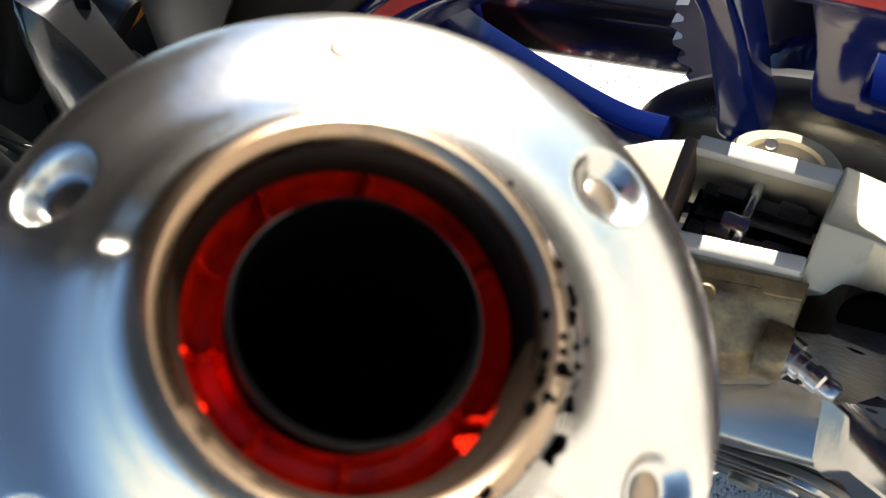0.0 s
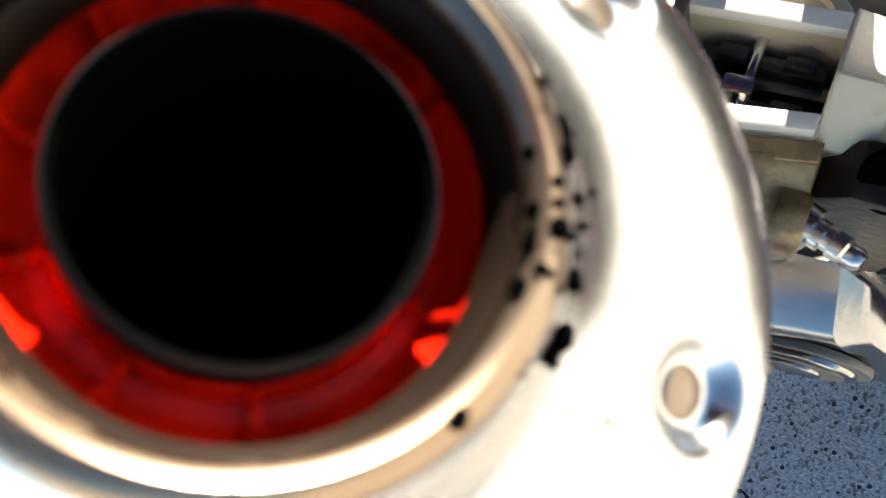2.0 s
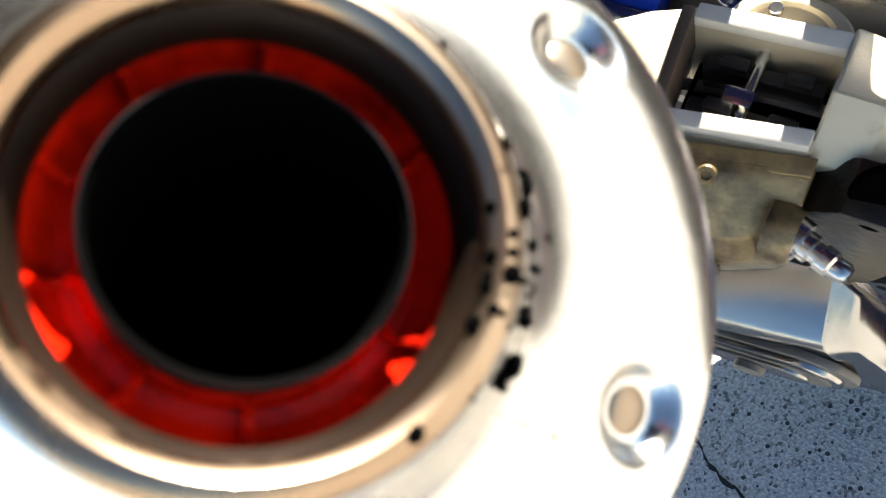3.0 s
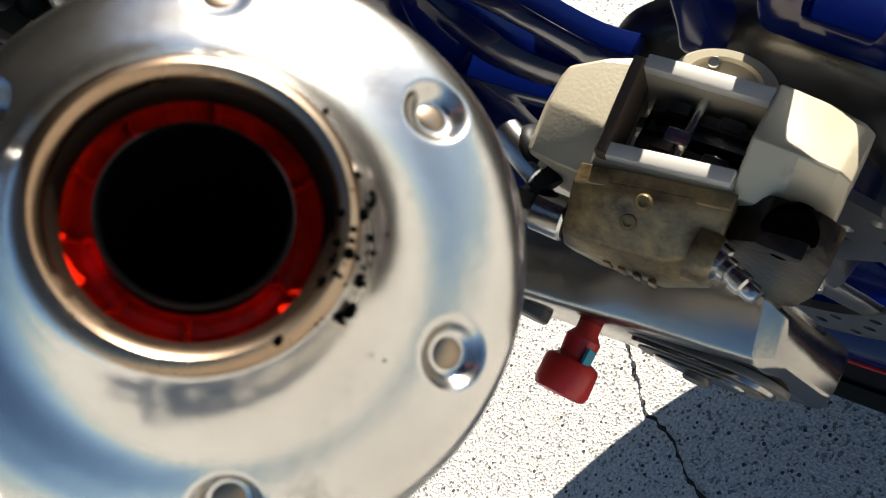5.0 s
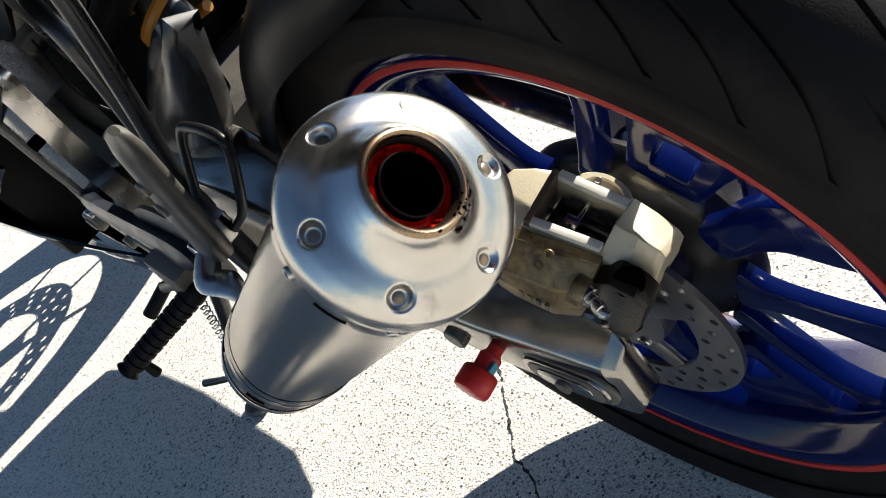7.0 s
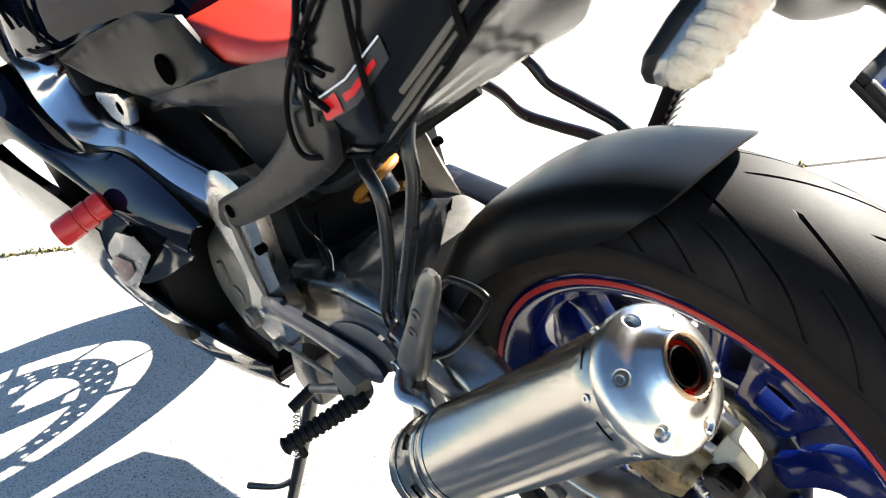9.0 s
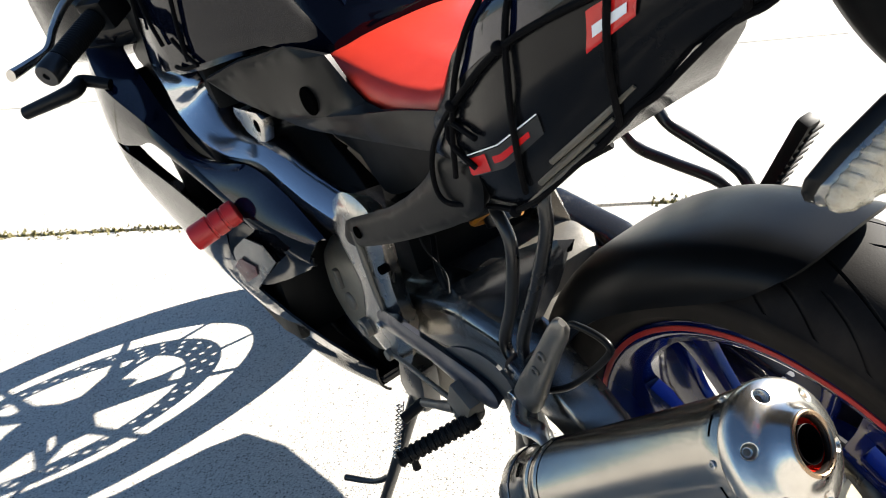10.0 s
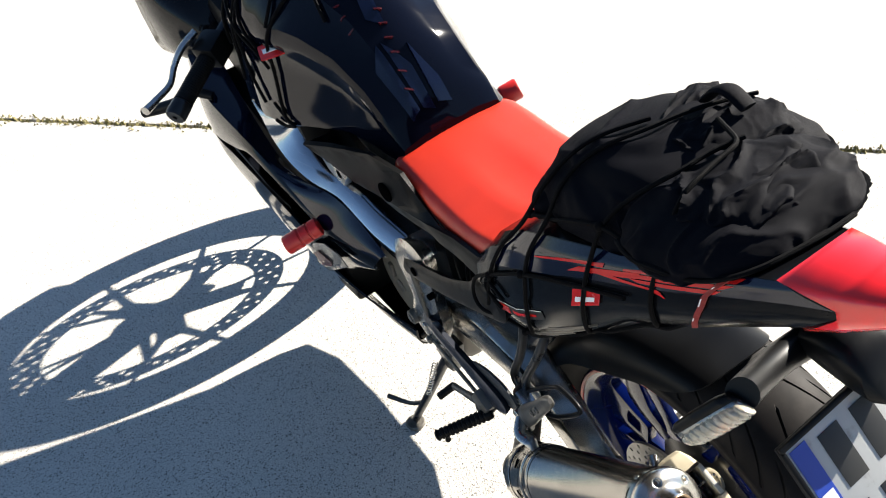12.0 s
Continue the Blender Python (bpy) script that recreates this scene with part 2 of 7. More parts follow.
M_BLACKMETAL = material("black_painted_steel", (0.005, 0.005, 0.006), 0.3, second=(0.010, 0.010, 0.010), scale=30, amount=0.7, dirt=(0.03, 0.028, 0.025), dirt_scale=35, dirt_at=0.7)
M_CHROME = material("zinc_plated_steel", (0.62, 0.62, 0.61), 0.22, metal=1.0, second=(0.4, 0.38, 0.33), scale=80, amount=0.8)
M_GOLD = material("yellow_spring_paint", (0.42, 0.17, 0.012), 0.45, second=(0.2, 0.08, 0.01), scale=60)
M_WHITE = material("white_print", (0.8, 0.8, 0.8), 0.4)
M_PLATE = material("white_number_plate", (0.42, 0.43, 0.42), 0.4, second=(0.34, 0.34, 0.33), scale=60, amount=0.8, dirt=(0.18, 0.16, 0.13), dirt_scale=30, dirt_at=0.66)
M_PLATEBLUE = material("plate_blue", (0.015, 0.045, 0.32), 0.4)
M_INK = material("black_print", (0.012, 0.012, 0.012), 0.5)
M_CLOTH = material("black_woven_nylon", (0.0024, 0.0026, 0.0044), 0.75, second=(0.0048, 0.0048, 0.007), scale=30, amount=0.8, bump=0.35, bump_scale=1500, rough_var=0.08, spec=0.05)
M_CORD = material("black_elastic_cord", (0.0025, 0.0025, 0.003), 0.75, spec=0.06, bump=0.4, bump_scale=1500)
M_REDCORD = material("red_woven_strap", (0.26, 0.015, 0.012), 0.7, second=(0.12, 0.008, 0.008), scale=300, amount=0.8)
M_TAILRED = material("red_tail_lens", (0.75, 0.012, 0.012), 0.12, second=(0.6, 0.01, 0.01), scale=60, coat=0.6, rough_var=0.03)
M_LENS = material("clear_indicator_lens", (0.92, 0.88, 0.78), 0.10, second=(0.60, 0.50, 0.32), scale=200, amount=1.0, coat=0.5, bump=0.8, bump_scale=420, dirt=(0.35, 0.19, 0.05), dirt_scale=70, dirt_at=0.66)
M_SCREEN = material("smoked_screen", (0.01, 0.01, 0.012), 0.08, coat=0.5)
M_AMBER = material("amber_bulb", (0.75, 0.22, 0.03), 0.2)
M_WINE = material("wine_red_print", (0.10, 0.02, 0.025), 0.3, second=(0.05, 0.012, 0.015), scale=80)
M_LENS.node_tree.nodes["Principled BSDF"].inputs["Transmission Weight"].default_value = 0.6
M_SILVER = material("silver_decal", (0.20, 0.195, 0.185), 0.25, metal=0.8, second=(0.3, 0.3, 0.29), scale=20, amount=0.8)
M_SOOTY = material("burnt_steel_edge", (0.002, 0.0015, 0.0012), 0.45, second=(0.02, 0.010, 0.005), scale=60, amount=0.7, spec=0.15)
# real soot in the outlet; elsewhere black for the shade in holes and gaps
M_SOOT_SHADE = material("soot_and_shade_black", (0.0015, 0.0015, 0.0015), 0.9, spec=0.0)

# ---- mesh helpers ----
import mathutils.bvhtree
import mathutils.geometry
import numpy

V = Vector


def finish(ob, bm, mat, angle=38):
    bmesh.ops.recalc_face_normals(bm, faces=bm.faces[:])
    lim = radians(angle)
    for f in bm.faces:
        f.smooth = True
    for e in bm.edges:
        if len(e.link_faces) == 2:
            e.smooth = e.calc_face_angle(0) < lim
    bm.to_mesh(ob.data)
    bm.free()
    if mat:
        ob.data.materials.append(mat)
    return ob


def part(name, bm, mat, parent, label="", angle=38):
    ob = new(name, bpy.data.meshes.new(name))
    finish(ob, bm, mat, angle)
    if parent is not None:
        ob.parent = parent
    if label:
        ob["label"] = label
    return ob


def thing(name, label, category, m=None, kind="", group=""):
    ob = new(name)
    ob.empty_display_size = 0.05
    if m is not None:
        ob.matrix_world = m
    return tagged(ob, label, category, group, kind)


def smooth_path(pts, n=6, closed=False):
    pts = [V(p) for p in pts]
    out = []
    k = len(pts)
    for i in range(k if closed else k - 1):
        p0 = pts[(i - 1) % k] if closed or i > 0 else pts[0] * 2 - pts[1]
        p1, p2 = pts[i], pts[(i + 1) % k]
        p3 = pts[(i + 2) % k] if closed or i + 2 < k else pts[-1] * 2 - pts[-2]
        for j in range(n):
            t = j / n
            out.append(0.5 * ((2 * p1) + (p2 - p0) * t + (2 * p0 - 5 * p1 + 4 * p2 - p3) * t * t + (3 * p1 - p0 - 3 * p2 + p3) * t ** 3))
    if not closed:
        out.append(pts[-1])
    return out


def loft(bm, rings, caps=True, around=False):
    rows = [[bm.verts.new(p) for p in ring] for ring in rings]
    k = len(rows[0])
    pairs = list(zip(rows, rows[1:]))
    if around:
        pairs.append((rows[-1], rows[0]))
    for a, b in pairs:
        for i in range(k):
            j = (i + 1) % k
            bm.faces.new((a[i], a[j], b[j], b[i]))
    if caps and not around:
        bm.faces.new(rows[0][::-1])
        bm.faces.new(rows[-1])
    return rows


def sweep(bm, pts, r, n=10, sm=6, closed=False, flat=1.0):
    """A tube along a smoothed path; r: a radius, or one for each point given."""
    rs = r if isinstance(r, (list, tuple)) else None
    path = smooth_path(pts, sm, closed) if sm > 1 else [V(p) for p in pts]
    k = len(path)
    up = V((0.13, 0.21, 0.97))
    rings = []
    nrm = None
    for i, p in enumerate(path):
        a = path[(i - 1) % k] if (closed or i > 0) else p
        b = path[(i + 1) % k] if (closed or i < k - 1) else p
        d = (b - a).normalized()
        if nrm is None:
            nrm = d.cross(up).normalized()
        nrm = (nrm - d * nrm.dot(d)).normalized()
        bi = d.cross(nrm)
        if rs:
            f = i / (k - 1) * (len(rs) - 1)
            q = min(int(f), len(rs) - 2)
            rad = rs[q] + (rs[q + 1] - rs[q]) * (f - q)
        else:
            rad = r
        rings.append([p + nrm * (rad * math.cos(2 * math.pi * j / n)) + bi * (rad * flat * math.sin(2 * math.pi * j / n)) for j in range(n)])
    loft(bm, rings, caps=not closed, around=closed)


def frame_of(axis):
    a = V(axis).normalized()
    h = V((1, 0, 0)) if abs(a.x) < 0.8 else V((0, 0, 1))
    u = (h - a * h.dot(a)).normalized()
    return a, u, a.cross(u)


def lathe(bm, profile, origin, axis, n=40, shut=False, squash=None):
    """Turns (height, radius) pairs about an axis; shut: the profile is a ring of its own."""
    a, u, v = frame_of(axis)
    o = V(origin)
    rings = []
    for h, r in profile:
        rings.append([o + a * h + (u * math.cos(2 * math.pi * j / n) + v * math.sin(2 * math.pi * j / n)) * (r * (squash(2 * math.pi * j / n) if squash else 1)) for j in range(n)])
    loft(bm, rings, caps=not shut, around=shut)


def rod(bm, a, b, r, r2=None, n=20, ends=0.0):
    a, b = V(a), V(b)
    ln = (b - a).length
    r2 = r if r2 is None else r2
    e = ends or min(r, r2) * 0.12
    lathe(bm, [(0, r - e), (e, r), (ln - e, r2), (ln, r2 - e)], a, b - a, n)


def bevel_all(bm, offset, seg=2, angle=25):
    es = [e for e in bm.edges if len(e.link_faces) == 2 and e.calc_face_angle(0) > radians(angle)]
    if es and offset > 0:
        bmesh.ops.bevel(bm, geom=es, offset=offset, segments=seg, profile=0.6, affect="EDGES", clamp_overlap=True)


def box(bm, c, size, rot=None, bevel=0.0, seg=2):
    t = bmesh.new()
    bmesh.ops.create_cube(t, size=1.0)
    for v in t.verts:
        v.co = V((v.co.x * size[0], v.co.y * size[1], v.co.z * size[2]))
    bevel_all(t, bevel, seg)
    m = Matrix.Translation(c) @ (rot.to_4x4() if rot else Matrix())
    add(bm, t, m)


def add(bm, other, m=None):
    if m is not None:
        bmesh.ops.transform(other, matrix=m, verts=other.verts[:])
    tmp = bpy.data.meshes.new("tmp")
    other.to_mesh(tmp)
    other.free()
    bm.from_mesh(tmp)
    bpy.data.meshes.remove(tmp)


def prism(bm, outline, x0, x1, bevel=0.0, seg=2, m=None):
    """A plate: an outline in (y, z), from x0 to x1."""
    t = bmesh.new()
    a = [t.verts.new((x0, y, z)) for y, z in outline]
    b = [t.verts.new((x1, y, z)) for y, z in outline]
    t.faces.new(a)
    t.faces.new(b[::-1])
    k = len(outline)
    for i in range(k):
        t.faces.new((a[i], b[i], b[(i + 1) % k], a[(i + 1) % k]))
    bmesh.ops.recalc_face_normals(t, faces=t.faces[:])
    bevel_all(t, bevel, seg)
    add(bm, t, m)


def panel(bm, outline, bulge=0.01, width=0.04, thick=0.004, rounds=3, side=-1, curved=True, sm=4, step=0.0075):
    """A moulded side shell: a closed outline in space, filled, swelling outwards along x from its rim, with a thickness."""
    pts = smooth_path(outline, sm, True) if curved else [V(p) for p in outline]
    k = len(pts)
    flat = [V((p.y, p.z)) for p in pts]
    segs = [(a, b - a, max((b - a).length_squared, 1e-12)) for a, b in zip(flat, flat[1:] + flat[:1])]

    def rim(p):
        return min((p - a - d * max(0.0, min(1.0, (p - a).dot(d) / l2))).length for a, d, l2 in segs)

    def inside(p):
        hit = False
        for i in range(k):
            a, b = flat[i], flat[(i + 1) % k]
            if (a.y > p.y) != (b.y > p.y) and p.x < (b.x - a.x) * (p.y - a.y) / (b.y - a.y) + a.x:
                hit = not hit
        return hit
    lo = V((min(p.x for p in flat), min(p.y for p in flat)))
    hi = V((max(p.x for p in flat), max(p.y for p in flat)))
    inner = []
    row = 0
    y = lo.y
    while y < hi.y:
        x = lo.x + (step / 2 if row % 2 else 0)
        while x < hi.x:
            p = V((x, y))
            if inside(p) and rim(p) > step * 0.45:
                inner.append(p)
            x += step
        y += step * 0.87
        row += 1
    vs, _, fs, *_ = mathutils.geometry.delaunay_2d_cdt(flat + inner, [(i, (i + 1) % k) for i in range(k)], [], 1, 1e-6)
    t = bmesh.new()
    count = len(vs)
    order = [None] * count
    near = {}
    for i, p in enumerate(flat):
        near.setdefault((round(p.x, 6), round(p.y, 6)), pts[i].x)
    link = [set() for _ in range(count)]
    kept = []
    for f in fs:
        c = sum((vs[i] for i in f), V((0, 0))) / len(f)
        if inside(c):
            kept.append(f)
            for a, b in zip(f, f[1:] + f[:1]):
                link[a].add(b)
                link[b].add(a)
    mat = numpy.eye(count)
    rhs = numpy.zeros(count)
    for i, p in enumerate(vs):
        fixed = near.get((round(p.x, 6), round(p.y, 6)))
        if fixed is None and rim(p) < 1e-5:
            fixed = min(((q - p).length, o.x) for q, o in zip(flat, pts))[1]
        if fixed is not None or not link[i]:
            rhs[i] = fixed or 0.0
        else:
            for j in link[i]:
                mat[i, j] = -1.0 / len(link[i])
    xs = numpy.linalg.solve(mat, rhs)
    made = []
    for p, x in zip(vs, xs):
        f = 1 - max(0.0, 1 - rim(p) / width) ** 2
        made.append(t.verts.new((x + side * bulge * f, p.x, p.y)))
    for f in kept:
        t.faces.new([made[i] for i in f])
    for v in [v for v in t.verts if not v.link_faces]:
        t.verts.remove(v)
    thicken(t, thick, V((side, 0, 0)))
    add(bm, t)


def thicken(t, thick, out):
    """Gives an open sheet a thickness, away from the side that faces out."""
    bmesh.ops.recalc_face_normals(t, faces=t.faces[:])
    if sum((f.normal.dot(out) * f.calc_area() for f in t.faces)) < 0:
        bmesh.ops.reverse_faces(t, faces=t.faces[:])
    t.normal_update()
    back = {v: v.co - v.normal * thick for v in t.verts}
    ext = bmesh.ops.extrude_face_region(t, geom=t.faces[:])
    fresh = [g for g in ext["geom"] if isinstance(g, bmesh.types.BMVert)]
    old = [v for v in t.verts if v not in set(fresh)]
    for v in old:
        if v in back:
            v.co = back[v]


def resample(pts, n):
    path = smooth_path(pts, 12)
    lens = [0.0]
    for a, b in zip(path, path[1:]):
        lens.append(lens[-1] + (b - a).length)
    out = []
    k = 0
    for i in range(n):
        s = lens[-1] * i / (n - 1)
        while k < len(lens) - 2 and lens[k + 1] < s:
            k += 1
        out.append(path[k].lerp(path[k + 1], (s - lens[k]) / max(lens[k + 1] - lens[k], 1e-9)))
    return out


def sheet(bm, curves, out, bulge=0.004, n=48, cross=6, thick=0.004):
    """A shell skinned over two or more edge curves, each pair swelling outwards a little."""
    out = V(out).normalized()
    rails = [resample(c, n) for c in curves]
    t = bmesh.new()
    rows = [[t.verts.new(p) for p in rails[0]]]
    for a, b in zip(rails, rails[1:]):
        for k in range(1, cross + 1):
            f = k / cross
            rows.append([t.verts.new(p.lerp(q, f) + out * (bulge * 4 * f * (1 - f))) for p, q in zip(a, b)])
    for a, b in zip(rows, rows[1:]):
        for i in range(n - 1):
            t.faces.new((a[i], a[i + 1], b[i + 1], b[i]))
    thicken(t, thick, out)
    add(bm, t)


def centre(z):
    """The machine leans a little more than its wheels: where its middle lies at a height."""
    return -0.13 * (z - 0.30)


def lean(ring):
    """Moves the middle and right of a symmetrical ring over, leaving its left edge in place."""
    w = max(max(abs(p.x) for p in ring), 1e-4)
    return [V((p.x + centre(p.z) * (1 + p.x / w), p.y, p.z)) for p in ring]


def screw(parent, at, axis, r=0.004, mat=None, name="screw", label=""):
    """A round screw with a hexagonal socket."""
    bm = bmesh.new()
    prof = [(-0.004, r), (r * 0.45, r), (r * 0.6, r * 0.88), (r * 0.6, r * 0.5), (r * 0.15, r * 0.46)]
    lathe(bm, prof, at, axis, 18)
    return part(name, bm, mat or M_CHROME, parent, label)


def hug(objects, pts, r, reach=0.06, smooth=6):
    """Samples a cord's path and lays it onto the nearest surface of the objects."""
    vs, fs = [], []
    for ob in objects:
        k = len(vs)
        vs += [v.co.copy() for v in ob.data.vertices]
        fs += [[k + i for i in f.vertices] for f in ob.data.polygons]
    tree = mathutils.bvhtree.BVHTree.FromPolygons(vs, fs)
    out = []
    for p in smooth_path(pts, 8):
        loc, nrm, _, dist = tree.find_nearest(p)
        if loc is not None and dist < reach:
            side = nrm if nrm.dot(loc - V((-0.05, loc.y, 0.85))) > 0 else -nrm
            p = loc + side * r * 1.7
        out.append(p)
    for _ in range(smooth):
        out = [out[0]] + [(a + b * 2 + c) / 4 for a, b, c in zip(out, out[1:], out[2:])] + [out[-1]]
    return out


def ellipse_ring(c, ux, uy, n=32, power=1.0):
    out = []
    for j in range(n):
        t = 2 * math.pi * j / n
        cx, sx = math.cos(t), math.sin(t)
        out.append(V(c) + V(ux) * math.copysign(abs(cx) ** power, cx) + V(uy) * math.copysign(abs(sx) ** power, sx))
    return out

# ---- ground ----
JN, JD = V((0.698, 0.716, 0)), V((0.716, -0.698, 0))  # across and along the slab joints


def build_ground():
    g = thing("ground", "pale exposed-aggregate concrete slabs lit by low sun", "ground", kind="structure")
    far = 600.0
    cuts_n = [-far, -6.6, -6.585, 1.385, 1.403, 2.76, 2.772, 9.0, 9.015, far]
    cuts_d = [-far, -7.0, -6.988, -2.70, -2.688, 3.4, 3.412, far]
    sunk_n = {1, 3, 5, 7}
    sunk_d = {1, 3, 5}
    gap = bmesh.new()
    for i, (a, b) in enumerate(zip(cuts_n, cuts_n[1:])):
        for j, (c, d) in enumerate(zip(cuts_d, cuts_d[1:])):
            low = i in sunk_n or (j in sunk_d and i != 2)
            bm = gap if low else bmesh.new()
            z = -0.010 if low else 0.0
            quad = [JN * a + JD * c, JN * b + JD * c, JN * b + JD * d, JN * a + JD * d]
            top = [bm.verts.new((p.x, p.y, z)) for p in quad]
            bm.faces.new(top)
            if not low:
                bot = [bm.verts.new((p.x, p.y, -0.05)) for p in quad]
                for k in range(4):
                    bm.faces.new((top[k], top[(k + 1) % 4], bot[(k + 1) % 4], bot[k]))
                part("slab", bm, M_CONCRETE, g)
    part("joint", gap, M_GAP, g, "dirt-filled joint between concrete slabs")
    # a crack wandering under the rear wheel
    bm = bmesh.new()
    way = smooth_path([(0.20, 0.66, 0), (0.15, 0.53, 0), (0.109, 0.438, 0), (0.083, 0.379, 0), (0.063, 0.329, 0), (0.027, 0.284, 0), (-0.002, 0.254, 0), (-0.020, 0.232, 0), (-0.041, 0.21, 0), (-0.055, 0.174, 0), (-0.078, 0.139, 0), (-0.10, 0.09, 0), (-0.16, 0.03, 0), (-0.2, -0.08, 0)], 9)
    rng = random.Random(4)
    la = lb = None
    for k, p in enumerate(way):
        w = 0.0011 + 0.0016 * rng.random()
        p = p + V((rng.uniform(-1, 1), rng.uniform(-1, 1), 0)) * 0.0022
        a = bm.verts.new((p.x - w, p.y - w * 0.6, 0.0012))
        b = bm.verts.new((p.x + w, p.y + w * 0.6, 0.0012))
        if la:
            bm.faces.new((la, lb, b, a))
        la, lb = a, b
    part("crack", bm, M_CRACK, g, "thin dark crack in the concrete")
    tagged(g, kind="structure")
    # dry moss and grass in the nearest joint
    bm = bmesh.new()
    rng = random.Random(11)
    for _ in range(2600):
        s = rng.uniform(-3.6, 2.6)
        c = JN * (1.394 + rng.gauss(0, 0.013)) + JD * s
        if noise.noise(V((s * 2.2, 0, 0))) < -0.25:
            continue
        h, r = rng.uniform(0.004, 0.016), rng.uniform(0.004, 0.011)
        t = rng.uniform(0, 6.3)
        tip = bm.verts.new((c.x + rng.gauss(0, 0.006), c.y + rng.gauss(0, 0.006), h - 0.004))
        ring = [bm.verts.new((c.x + r * math.cos(t + q * 2.094), c.y + r * math.sin(t + q * 2.094), -0.006)) for q in range(3)]
        for q in range(3):
            bm.faces.new((ring[q], ring[(q + 1) % 3], tip))
    moss = part("moss", bm, M_MOSS, None, angle=10)
    tagged(moss, "dry yellow-green moss growing in the joint between slabs", "moss", kind="stuff")


# ---- motorcycle ----
BIKE = pose(0.0917, -0.0017, 0.0041, -0.486, -6.933, 0.598)
bike = thing("motorcycle", "black and red sports motorcycle leaning on its side stand", "motorcycle", BIKE)


def wheel_tyre(bm, c, R, w, bead, grooves, n):
    half = [(-0.72 * w, bead), (-0.86 * w, bead + 0.012), (-0.97 * w, bead + 0.030), (-1.0 * w, bead + 0.042), (-0.955 * w, R - 0.036), (-0.80 * w, R - 0.0175), (-0.55 * w, R - 0.0072), (-0.28 * w, R - 0.0018), (0, R)]
    prof = half + [(-x, r) for x, r in half[-2::-1]]
    fine = smooth_path([(x, r, 0) for x, r in prof], 5)
    rows = []
    per = n // grooves
    for i in range(n):
        row = []
        for p in fine:
            x, r = p.x, p.y
            s = x / w
            a = abs(s)
            th = 2 * math.pi * i / n
            if r > bead + 0.02:
                th += 0.62 * max(0.0, a - 0.1) ** 1.15
            ph = (i + (per // 2 if s > 0 else 0)) % per
            if r > R - 0.046 and 0.14 < a < 0.95 and ph in (0, 1):
                r -= 0.0045
            if r > R - 0.046 and 0.70 < a < 0.95 and ph in (per // 2, per // 2 + 1):
                r -= 0.0038
            row.append(bm.verts.new(V((x, r * math.cos(th), r * math.sin(th))) + V(c)))
        rows.append(row)
    for i in range(n):
        a, b = rows[i], rows[(i + 1) % n]
        for j in range(len(a) - 1):
            bm.faces.new((a[j], a[j + 1], b[j + 1], b[j]))


def perforated(bm, c, r0, r1, x0, x1, rows, n=96, extra=()):
    """A flat ring about the x axis with round holes; rows: (radius, count, first angle, hole radius)."""
    t = bmesh.new()
    es = []

    def circle(cy, cz, r, k):
        vs = [t.verts.new((x0, cy + r * math.cos(2 * math.pi * q / k), cz + r * math.sin(2 * math.pi * q / k))) for q in range(k)]
        for q in range(k):
            es.append(t.edges.new((vs[q], vs[(q + 1) % k])))
    circle(c[1], c[2], r1, n)
    circle(c[1], c[2], r0, n)
    for rr, count, first, hr in rows:
        for q in range(count):
            a = radians(first) + 2 * math.pi * q / count
            circle(c[1] + rr * math.cos(a), c[2] + rr * math.sin(a), hr, 10)
    bmesh.ops.triangle_fill(t, use_beauty=True, use_dissolve=False, edges=es, normal=V((-1, 0, 0)))
    ext = bmesh.ops.extrude_face_region(t, geom=t.faces[:])
    for g in ext["geom"]:
        if isinstance(g, bmesh.types.BMVert):
            g.co.x = x1
    add(bm, t)


def spoke_bar(bm, c, a0, r0, a1, r1, w0, w1, x0, x1, bevel=0.004):
    """A tapered cast spoke from angle a0, radius r0 to angle a1, radius r1 (degrees from ahead, upwards)."""
    p = V((0, r0 * math.cos(radians(a0)), r0 * math.sin(radians(a0)))) + V(c)
    q = V((0, r1 * math.cos(radians(a1)), r1 * math.sin(radians(a1)))) + V(c)
    d = (q - p).normalized()
    s = V((0, -d.z, d.y))
    t = bmesh.new()
    rings = []
    for o, w, h in ((p, w0, x0), (p.lerp(q, 0.5), (w0 + w1) / 2, (x0 + x1) / 2), (q, w1, x1)):
        rings.append([o + s * w + V((-h, 0, 0)) * 0.75, o + s * w * 0.55 + V((-h, 0, 0)), o - s * w * 0.55 + V((-h, 0, 0)), o - s * w + V((-h, 0, 0)) * 0.75, o - s * w + V((h, 0, 0)) * 0.75, o - s * w * 0.55 + V((h, 0, 0)), o + s * w * 0.55 + V((h, 0, 0)), o + s * w + V((h, 0, 0)) * 0.75])
    loft(t, rings)
    bmesh.ops.recalc_face_normals(t, faces=t.faces[:])
    bevel_all(t, bevel * 0.5, 2, 20)
    add(bm, t)


HUB = V((0, 0, 0.314))


